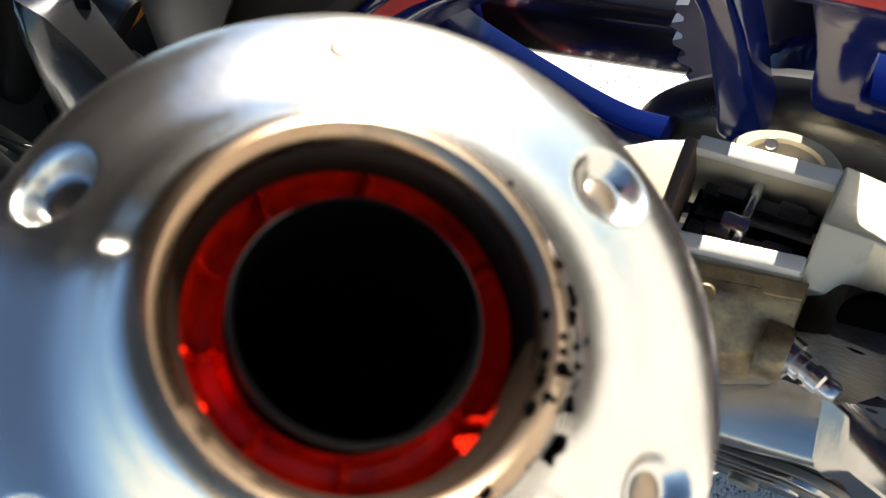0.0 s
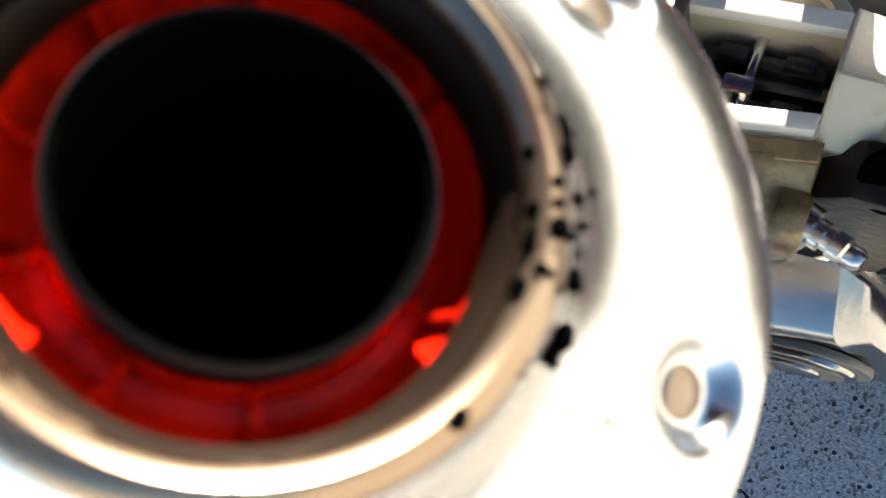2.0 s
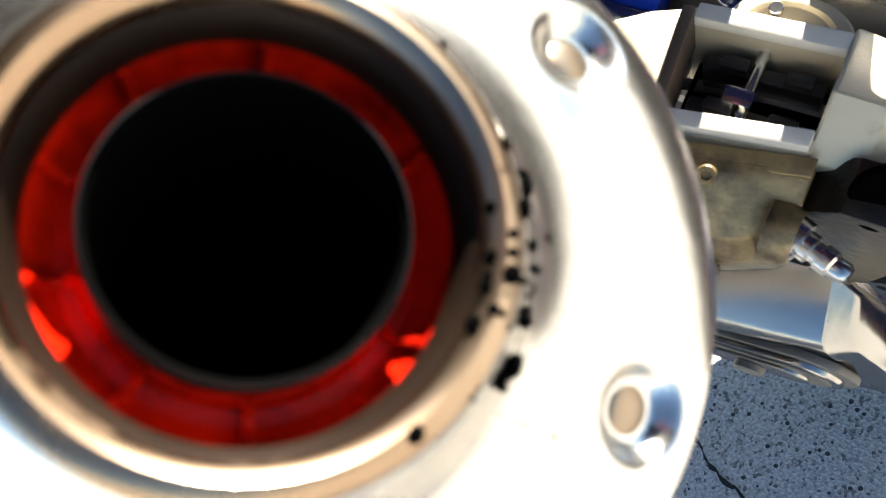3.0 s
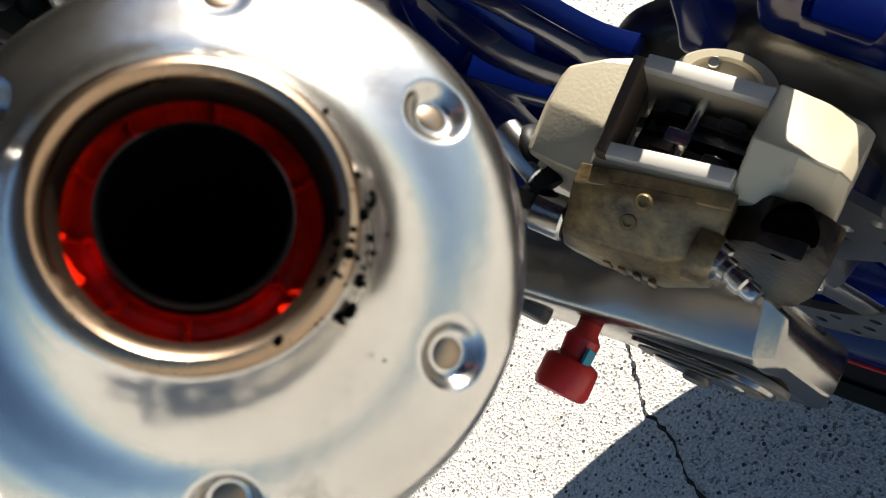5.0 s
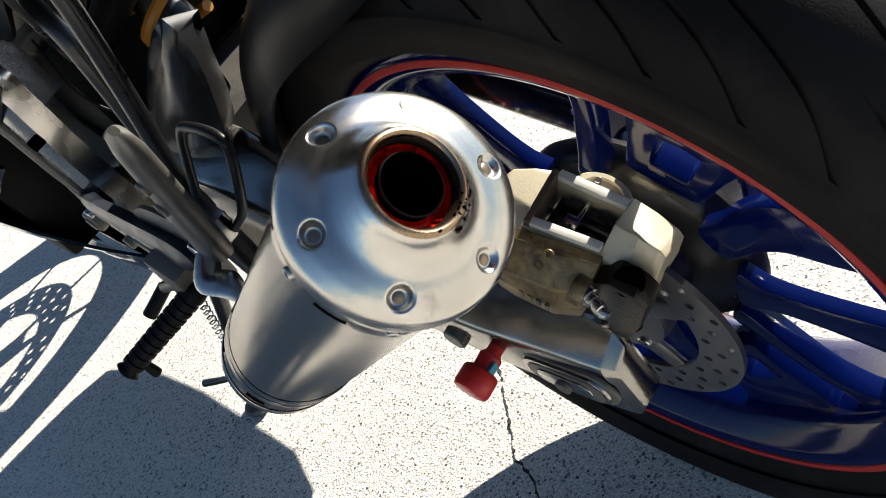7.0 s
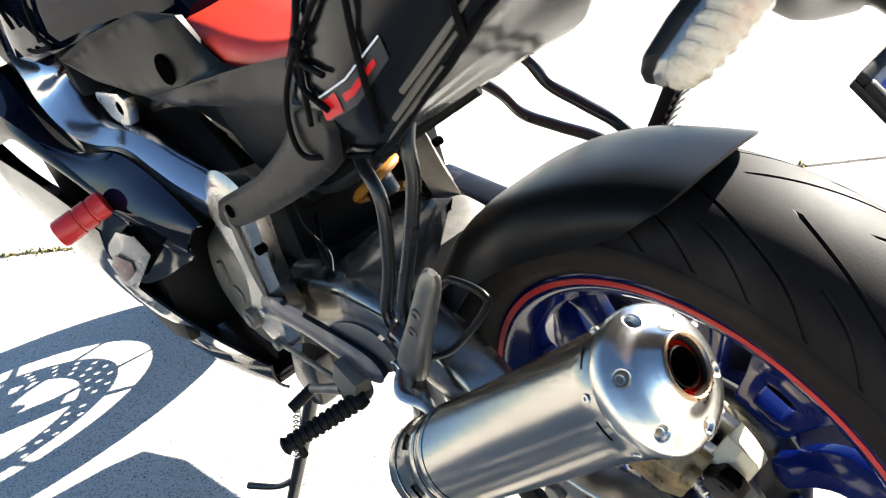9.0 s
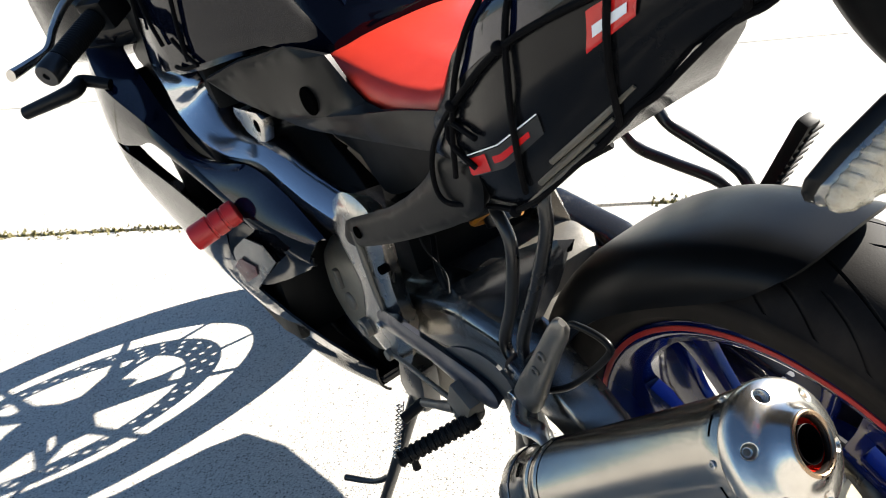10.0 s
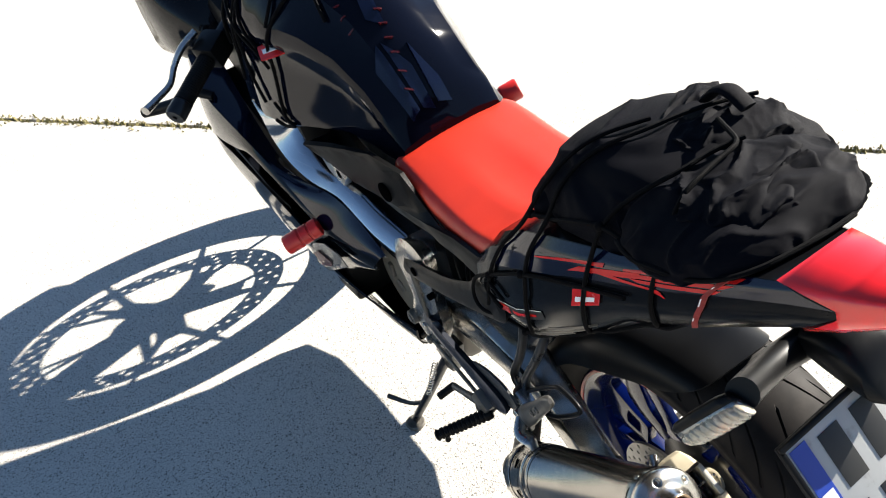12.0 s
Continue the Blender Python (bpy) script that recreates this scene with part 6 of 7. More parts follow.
    def decal(name, quad, mat, label="", nu=10, nv=4, out=0.0012):
        """A patch on the left flank, from (y, f) corners."""
        bm2 = bmesh.new()
        rows = []
        for i in range(nu + 1):
            u = i / nu
            row = []
            for j in range(nv + 1):
                v = j / nv
                p = [(quad[0][k] * (1 - u) + quad[1][k] * u) * (1 - v) + (quad[3][k] * (1 - u) + quad[2][k] * u) * v for k in (0, 1)]
                row.append(bm2.verts.new(on_tail(p[0], p[1], out)))
            rows.append(row)
        for a, b in zip(rows, rows[1:]):
            for j in range(nv):
                bm2.faces.new((a[j], a[j + 1], b[j + 1], b[j]))
        return part(name, bm2, mat, tl, label)
    decal("badge", [(0.005, 0.73), (-0.030, 0.73), (-0.031, 0.92), (0.003, 0.92)], M_REDPAINT, "small red badge", nv=10, out=0.0022)
    decal("badge_mark", [(-0.001, 0.795), (-0.025, 0.795), (-0.025, 0.86), (-0.001, 0.86)], M_WHITE, "white bar on the badge", nv=8, out=0.0030)
    for q in ([(0.060, 1.46), (-0.030, 1.52), (-0.030, 1.66), (0.060, 1.50)], [(0.012, 1.22), (-0.070, 1.34), (-0.070, 1.56), (-0.002, 1.40)], [(-0.060, 1.36), (-0.150, 1.34), (-0.160, 1.56), (-0.060, 1.50)], [(-0.052, 1.54), (-0.160, 1.66), (-0.165, 1.92), (-0.052, 1.62)], [(-0.020, 1.30), (-0.100, 0.92), (-0.090, 1.04), (-0.020, 1.42)], [(-0.070, 1.20), (-0.145, 1.08), (-0.150, 1.26), (-0.060, 1.32)]):
        decal("red_flash", q, M_REDPAINT, "jagged red flash")
    decal("upper_paint", [(0.150, 1.02), (-0.234, 1.02), (-0.190, 1.98), (0.120, 1.98)], M_NAVY, "dark navy upper flank", nu=24, nv=8, out=0.0005)
    decal("sticker", [(0.150, 0.42), (0.054, 0.46), (0.054, 0.60), (0.146, 0.60)], M_INK, "black sticker with red lettering and white rule")
    decal("sticker_red", [(0.149, 0.43), (0.120, 0.44), (0.120, 0.58), (0.146, 0.58)], M_REDPAINT, out=0.002)
    decal("sticker_bar", [(0.112, 0.49), (0.066, 0.505), (0.066, 0.545), (0.112, 0.545)], M_REDPAINT, out=0.002)
    decal("sticker_rule", [(0.146, 0.605), (0.054, 0.605), (0.054, 0.617), (0.146, 0.617)], M_WHITE, out=0.002)
    for k in range(3):
        bm = bmesh.new()
        y0 = 0.100 - 0.020 * k
        pts = [on_tail(y0 - 0.075 * q, 0.06 + 0.085 * k + 0.01 * q, 0.0004) for q in (0, 0.5, 1.0)]
        sweep(bm, pts, [0.0022, 0.0026, 0.0014], 8)
        part("vent_rib", bm, M_RIB, tl, "bronze-grey vent rib")
    # tail lamp: a wedge that carries the tail's lines on to its tip
    bm = bmesh.new()
    fronts = [-0.205, -0.214, -0.225, -0.236, -0.238, -0.236, -0.212, -0.188]
    rings = []
    for step in range(15):
        u = step / 14
        ring = []
        for side in (1, -1):
            pts = []
            for i, f in enumerate(fronts):
                y = f + (-0.29 - f) * u
                a, b = [(a, b) for a, b in zip(secs, secs[1:]) if a[0] >= y >= b[0] - 1e-9][-1]
                k = (a[0] - y) / (a[0] - b[0])
                _, w, z0, zm, z1 = [p + (q - p) * k for p, q in zip(a, b)]
                x, z = [(w * 0.62, z0 - 0.004), (w * 0.86, z0), (w * 0.955, z0 + 0.25 * (zm - z0)), (w, z0 + 0.62 * (zm - z0)), (w * 0.985, z0 + 0.72 * (zm - z0)), (w * 0.965, zm), (w * 0.90, zm + 0.65 * (z1 - zm)), (w * 0.78, z1)][i]
                c0 = centre(z)
                x = x + c0 * (1 + x / w) if side > 0 else -x + c0 * (1 - x / w)
                grow = 0.0018 * (1 - 0.6 * u)
                pts.append(V((x + (grow if side > 0 else -grow), y, z + grow * (1 if i > 4 else -1 if i < 2 else 0))))
            ring += pts if side > 0 else pts[::-1]
        rings.append(ring)
    loft(bm, rings)
    part("tail_lamp", bm, M_TAILRED, tl, "red plastic tail lamp lens", angle=60)
    # number plate carrier, plate and indicators
    pc = new("plate_carrier")
    pc.parent = bike
    pc["label"] = "black plate carrier with lamp arms"
    bm = bmesh.new()
    sweep(bm, [(-0.05, -0.06, 0.90), (-0.02, -0.075, 0.83), (0, -0.10, 0.79), (0, -0.15, 0.785), (0, -0.188, 0.760)], [0.03, 0.03, 0.03, 0.028, 0.03], 16, flat=0.35)
    part("carrier_arm", bm, M_MATT, pc)
    bm = bmesh.new()
    rings = [ellipse_ring((0, y, z), (w, 0, 0), (0, 0.010, h), 24, 0.7) for y, z, w, h in ((-0.140, 0.795, 0.03, 0.016), (-0.160, 0.803, 0.034, 0.024), (-0.19, 0.803, 0.034, 0.026), (-0.210, 0.796, 0.030, 0.020), (-0.220, 0.790, 0.02, 0.012))]
    loft(bm, rings)
    part("plate_lamp", bm, M_MATT, pc, "rounded black plate lamp")
    for s in (1, -1):
        bm = bmesh.new()
        sweep(bm, [(0, -0.13, 0.775), (s * -0.05, -0.135, 0.790), (s * -0.095, -0.150, 0.815), (s * -0.136, -0.168, 0.846)], [0.017, 0.016, 0.0155, 0.015], 16)
        part("indicator_arm", bm, M_MATT, pc)
        ind = new("indicator")
        ind.parent = pc
        a, b = V((s * -0.142, -0.172, 0.842)), V((s * -0.182, -0.145, 0.799))
        ax = (b - a).normalized()
        _, u, v = frame_of(ax)
        zz = (ax.cross(V((0, 1, 0)))).normalized()
        for nm, mat, off, fat, lab in (("housing", M_MATT, 0.007, 1.0, "black housing"), ("reflector", M_SILVER, 0.0015, 0.86, "silver reflector"), ("lens", M_LENS, -0.006, 1.0, "clear ribbed lens")):
            bm = bmesh.new()
            rings = []
            shape = [(-0.04, 0.004), (0.0, 0.0085), (0.15, 0.0105), (0.6, 0.0108), (0.9, 0.009), (1.0, 0.006), (1.05, 0.002)]
            for k in range(61):
                f = -0.04 + 1.09 * k / 60
                p, q = [(p, q) for p, q in zip(shape, shape[1:]) if p[0] - 1e-9 <= f <= q[0] + 1e-9][0]
                r = (p[1] + (q[1] - p[1]) * (f - p[0]) / (q[0] - p[0])) * fat * 1.2
                if nm == "lens":
                    r *= 1.0 + (0.07 if k % 6 in (2, 3, 4) else 0.0)
                c0 = a.lerp(b, f) + V((0, 1, 0.1)) * off
                rings.append([c0 + (V((0, 0.75, 0)) * math.cos(h * math.pi / 10) + zz * 1.1 * math.sin(h * math.pi / 10)) * r for h in range(20)])
            loft(bm, rings)
            ob = part(nm, bm, mat, pc, lab)
            ob.parent = ind
        bm = bmesh.new()
        c0 = a.lerp(b, 0.45) + V((0, -0.007, -0.001))
        lathe(bm, [(-0.010, 0.001), (-0.008, 0.004), (0.0, 0.006), (0.007, 0.004), (0.009, 0.001)], c0, ax, 16)
        ob = part("bulb", bm, M_AMBER, pc, "amber bulb")
        ob.parent = ind
    pl = new("number_plate")
    pl.parent = pc
    e1 = V((0.996, 0.05, 0.05)).normalized()
    dn = V((0, -0.678, -0.735))
    dn = (dn - e1 * dn.dot(e1)).normalized()
    nrm = e1.cross(-dn).normalized()
    rot = Matrix((e1, -dn, nrm)).transposed()
    top = V((-0.118, -0.200, 0.775)) + e1 * 0.095

    def plate_box(nm, x0, x1, v0, v1, h0, h1, mat, lab="", bev=0.0):
        bm2 = bmesh.new()
        c0 = top + e1 * ((x0 + x1) / 2) + dn * (v0 + v1) / 2 + nrm * (h0 + h1) / 2
        box(bm2, c0, (x1 - x0, v1 - v0, h1 - h0), rot, bev)
        ob = part(nm, bm2, mat, pl, lab)
        return ob
    plate_box("plate_sheet", -0.095, 0.095, 0, 0.15, 0, 0.0015, M_PLATE, "dusty white plate", 0.0006)
    plate_box("plate_frame", -0.099, 0.099, -0.005, 0.155, -0.005, 0.0, M_MATT, "black frame", 0.0015)
    plate_box("plate_rim", -0.099, 0.099, -0.006, 0.0, 0.0, 0.005, M_MATT, "", 0.0015)
    plate_box("plate_rim", -0.100, -0.095, 0.0, 0.150, 0.0, 0.005, M_MATT, "", 0.0015)
    plate_box("country_band", -0.092, -0.072, 0.004, 0.072, 0.0016, 0.0022, M_PLATEBLUE, "blue country band")
    plate_box("band_bar", -0.089, -0.075, 0.054, 0.066, 0.0023, 0.0029, M_WHITE)
    for v0 in (0.010, 0.084):
        for k in range(3 if v0 < 0.05 else 4):
            x0 = (-0.060 if v0 < 0.05 else -0.076) + 0.042 * k
            plate_box("character_bar", x0, x0 + 0.026, v0, v0 + 0.056, 0.0016, 0.0024, M_INK, "", 0.0006)


def fairing():
    fa = new("fairing")
    fa.parent = bike
    fa["label"] = "gloss black and dark navy race fairing"
    ridge = [(-0.262, 1.10, 0.765), (-0.277, 1.03, 0.735), (-0.285, 0.964, 0.710), (-0.275, 0.869, 0.678), (-0.264, 0.791, 0.647), (-0.256, 0.713, 0.616), (-0.250, 0.659, 0.593), (-0.237, 0.610, 0.569), (-0.222, 0.573, 0.551), (-0.205, 0.540, 0.538)]
    inner = [(-0.215, 1.07, 0.755), (-0.225, 1.00, 0.725), (-0.232, 0.93, 0.70), (-0.236, 0.87, 0.672), (-0.236, 0.80, 0.630), (-0.230, 0.709, 0.626), (-0.215, 0.636, 0.631), (-0.201, 0.592, 0.599), (-0.194, 0.551, 0.562), (-0.192, 0.530, 0.546)]
    slot_top = [(-0.262, 1.13, 0.70), (-0.283, 1.08, 0.660), (-0.296, 1.00, 0.622), (-0.286, 0.90, 0.632), (-0.278, 0.843, 0.645), (-0.270, 0.780, 0.627), (-0.262, 0.720, 0.606), (-0.255, 0.677, 0.586), (-0.244, 0.640, 0.552), (-0.232, 0.605, 0.525), (-0.212, 0.560, 0.508)]
    slot_low = [(-0.268, 1.13, 0.66), (-0.285, 1.07, 0.63), (-0.295, 0.995, 0.612), (-0.289, 0.933, 0.598), (-0.280, 0.832, 0.581), (-0.272, 0.746, 0.560), (-0.264, 0.700, 0.532)]
    waist = [(-0.262, 1.10, 0.60), (-0.278, 1.075, 0.570), (-0.284, 1.02, 0.535), (-0.279, 0.97, 0.495), (-0.273, 0.90, 0.462), (-0.266, 0.82, 0.445), (-0.254, 0.73, 0.440)]
    sill = [(-0.20, 1.04, 0.46), (-0.20, 1.015, 0.40), (-0.198, 0.98, 0.325), (-0.194, 0.92, 0.272), (-0.190, 0.82, 0.258), (-0.184, 0.70, 0.270), (-0.172, 0.585, 0.290)]
    keel = [(-0.10, 1.03, 0.44), (-0.13, 0.995, 0.35), (-0.165, 0.965, 0.255), (-0.178, 0.90, 0.215), (-0.175, 0.80, 0.213), (-0.170, 0.70, 0.223), (-0.160, 0.585, 0.242)]
    rear_low = [(-0.262, 0.715, 0.475), (-0.246, 0.700, 0.440), (-0.228, 0.650, 0.455), (-0.216, 0.600, 0.480), (-0.205, 0.560, 0.500)]
    rear_top = [(-0.262, 0.705, 0.545), (-0.250, 0.660, 0.560), (-0.240, 0.625, 0.545), (-0.226, 0.590, 0.528), (-0.208, 0.552, 0.518)]
    for s in (1, -1):
        for nm, curves, out, bulge, mat in (("top_panel", (inner, ridge), (-0.5, 0, 1), 0.004, M_NAVY), ("side_panel", (ridge, slot_top), (-1, 0, 0.05), 0.003, M_GLOSS), ("lower_panel", (slot_low, waist), (-1, 0, 0), 0.005, M_GLOSS), ("belly_panel", (waist, sill, keel), (-1, 0, -0.5), 0.008, M_GLOSS), ("rear_panel", (rear_top, rear_low), (-1, -0.2, 0), 0.004, M_GLOSS)):
            bm = bmesh.new()
            sheet(bm, [mirrored(c, s) for c in curves], (s * out[0], out[1], out[2]), bulge)
            part(nm, bm, mat, fa)
        # silver decal with a dark red diamond under the slider
        bm = bmesh.new()
        face = [(-0.259, 0.735, 0.478), (-0.257, 0.690, 0.515), (-0.252, 0.640, 0.545), (-0.246, 0.600, 0.545), (-0.241, 0.585, 0.520), (-0.247, 0.640, 0.478), (-0.252, 0.690, 0.440), (-0.257, 0.725, 0.440)]
        panel(bm, mirrored([(x - 0.006, y, z) for x, y, z in face], s), 0.001, 0.004, 0.002, 1, -s, False)
        part("silver_decal", bm, M_SILVER, fa, "silver angular decal")
        bm = bmesh.new()
        dia = [(-0.2605, 0.716, 0.476), (-0.258, 0.680, 0.502), (-0.2525, 0.640, 0.500), (-0.252, 0.650, 0.482), (-0.257, 0.698, 0.454)]
        panel(bm, mirrored([(x - 0.0066, y, z) for x, y, z in dia], s), 0.0006, 0.003, 0.0012, 1, -s, False)
        part("dark_decal", bm, M_WINE, fa, "dark red diamond on the decal")
        # dark filler blocks added to darken the gaps behind the slot and under the tank
        if s > 0:
            bm = bmesh.new()
            prism(bm, [(0.69, 0.48), (0.69, 0.60), (0.80, 0.62), (0.95, 0.66), (1.06, 0.70), (1.06, 0.60), (1.02, 0.45), (0.96, 0.33), (0.78, 0.30), (0.70, 0.32)], s * -0.225, s * -0.12, 0.01)
            part("slot_filler", bm, M_SOFT, fa)
            bm = bmesh.new()
            prism(bm, [(0.72, 0.66), (0.74, 0.75), (0.86, 0.83), (1.02, 0.86), (1.10, 0.80), (1.08, 0.70), (0.9, 0.64)], s * -0.20, s * -0.15, 0.01)
            part("cowl_filler", bm, M_SOFT, fa)
        # front indicator on the fairing's edge
        bm = bmesh.new()
        sweep(bm, [(s * -0.275, 0.955, 0.715), (s * -0.305, 0.985, 0.728), (s * -0.325, 0.975, 0.722), (s * -0.392, 1.035, 0.705)], [0.008, 0.010, 0.0125, 0.010], 16)
        part("front_indicator", bm, M_MATT, fa, "black front indicator")
        # crash slider
        sl = new("crash_slider")
        sl.parent = fa
        bm = bmesh.new()
        a, b = (V((-0.252, 0.637, 0.586)), V((-0.326, 0.658, 0.566))) if s > 0 else (V((0.045, 0.544, 0.704)), V((0.113, 0.519, 0.724)))
        lathe(bm, [(0, 0.012), (0.002, 0.0165), (0.016, 0.0165), (0.017, 0.0150), (0.020, 0.0150), (0.021, 0.0168), (0.034, 0.0168), (0.035, 0.0152), (0.038, 0.0152), (0.039, 0.0172), (0.064, 0.0172), (0.067, 0.0155), (0.067, 0.0075), (0.058, 0.0070)], a, b - a, 32)
        part("slider_body", bm, M_RED, sl, "red plastic crash slider")
    # unseen block added under the engine; its outline shapes the shadow on the ground
    bm = bmesh.new()
    rings = [ellipse_ring((0.06, y, z), (0.075, 0, 0), (0, 0, h), 24, 0.35) for y, z, h in ((0.40, 0.25, 0.04), (0.43, 0.25, 0.068), (0.50, 0.25, 0.080), (0.73, 0.255, 0.080), (0.88, 0.275, 0.090), (0.968, 0.290, 0.084), (0.982, 0.300, 0.06))]
    loft(bm, rings)
    part("belly_shadow_block", bm, M_DARKCAST, fa, "unseen dark block under the engine, shaped to cast the belly pan's shadow")
    # belly floor and nose
    bm = bmesh.new()
    prism(bm, [(0.97, 0.262), (0.96, 0.285), (0.90, 0.245), (0.78, 0.243), (0.64, 0.260), (0.590, 0.270), (0.590, 0.252), (0.64, 0.240), (0.78, 0.224), (0.90, 0.224)], -0.168, 0.075, 0.006)
    part("belly_floor", bm, M_GLOSS, fa)
    bm = bmesh.new()
    rings = []
    for y, w, z0, z1 in ((1.02, 0.24, 0.74, 0.80), (1.08, 0.285, 0.715, 0.88), (1.17, 0.310, 0.70, 0.93), (1.28, 0.28, 0.69, 0.95), (1.38, 0.20, 0.71, 0.91), (1.46, 0.12, 0.74, 0.86), (1.50, 0.04, 0.77, 0.82)):
        rings.append(lean(ellipse_ring((0, y, (z0 + z1) / 2), (w * 0.97, 0, 0), (0, 0, (z1 - z0) / 2), 36, 0.4)))
    loft(bm, rings)
    part("nose", bm, M_GLOSS, fa, angle=60)
    bm = bmesh.new()
    rings = []
    for y, w, z in ((1.06, 0.155, 1.085), (1.14, 0.175, 1.045), (1.24, 0.18, 0.985), (1.34, 0.15, 0.91)):
        rings.append([V((w * math.sin(q * 1.5 / 8), y + 0.0, z - 0.11 * (q / 8) ** 2)) for q in range(-8, 9)])
    rows = [[bm.verts.new(p) for p in ring] for ring in rings]
    for a, b in zip(rows, rows[1:]):
        for i in range(16):
            bm.faces.new((a[i], a[i + 1], b[i + 1], b[i]))
    bmesh.ops.solidify(bm, geom=bm.faces[:], thickness=0.004)
    part("windscreen", bm, M_SCREEN, fa, "dark smoked windscreen")


def handlebars():
    h = new("handlebar")
    h.parent = bike
    h["label"] = "black clip-on handlebars with rubber grips and levers"
    for s in (1, -1):
        inner, end = [V(p) for p in mirrored([(-0.17, 0.945, 0.855), (-0.366, 0.812, 0.788)], s)]
        d = (end - inner).normalized()
        bm = bmesh.new()
        rod(bm, inner, end - d * 0.10, 0.011)
        part("bar_tube", bm, M_BLACKMETAL, h)
        bm = bmesh.new()
        prof = [(-0.135, 0.0135), (-0.132, 0.020), (-0.128, 0.020), (-0.126, 0.0155)]
        for k in range(18):
            g0 = -0.12 + k * 0.0045
            prof += [(g0, 0.0152), (g0 + 0.0022, 0.0160), (g0 + 0.0044, 0.0152)]
        prof += [(-0.032, 0.0165), (-0.030, 0.0165)]
        lathe(bm, prof, end, d, 24)
        part("grip", bm, M_SOFT, h, "ribbed rubber grip")
        bm = bmesh.new()
        lathe(bm, [(-0.030, 0.0150), (-0.028, 0.0168), (-0.004, 0.0172), (0.0, 0.0150), (0.0, 0.005), (-0.004, 0.0045)], end, d, 28)
        part("bar_end_weight", bm, M_BLACKMETAL, h)
        bm = bmesh.new()
        box(bm, inner + d * 0.10, (0.05, 0.045, 0.045), d.to_track_quat("X", "Z").to_matrix(), 0.008)
        part("switch_block", bm, M_MATT, h)
        bm = bmesh.new()
        sweep(bm, mirrored([(-0.262, 0.905, 0.862), (-0.295, 0.905, 0.846), (-0.321, 0.902, 0.823), (-0.341, 0.892, 0.803), (-0.375, 0.876, 0.797), (-0.399, 0.862, 0.795)], s), [0.009, 0.009, 0.008, 0.008, 0.009, 0.0105], 12, flat=0.7)
        part("lever", bm, M_ALU if s > 0 else M_BLACKMETAL, h, "cast alloy lever")
    bm = bmesh.new()
    box(bm, (0, 0.975, 0.93), (0.24, 0.09, 0.03), Matrix.Rotation(radians(-24), 3, "X"), 0.01)
    part("top_yoke", bm, M_BLACKMETAL, h)
    bm = bmesh.new()
    box(bm, (0, 1.05, 0.94), (0.2, 0.06, 0.09), Matrix.Rotation(radians(30), 3, "X"), 0.015)
    part("instrument_panel", bm, M_MATT, h)
    bm = bmesh.new()
    sweep(bm, [(-0.20, 0.92, 0.85), (-0.17, 1.0, 0.83), (-0.12, 1.08, 0.80)], 0.006, 8)
    part("cable", bm, M_SOFT, h)


frame_and_engine()
footrests()
side_stand()
bodywork()
fairing()
handlebars()


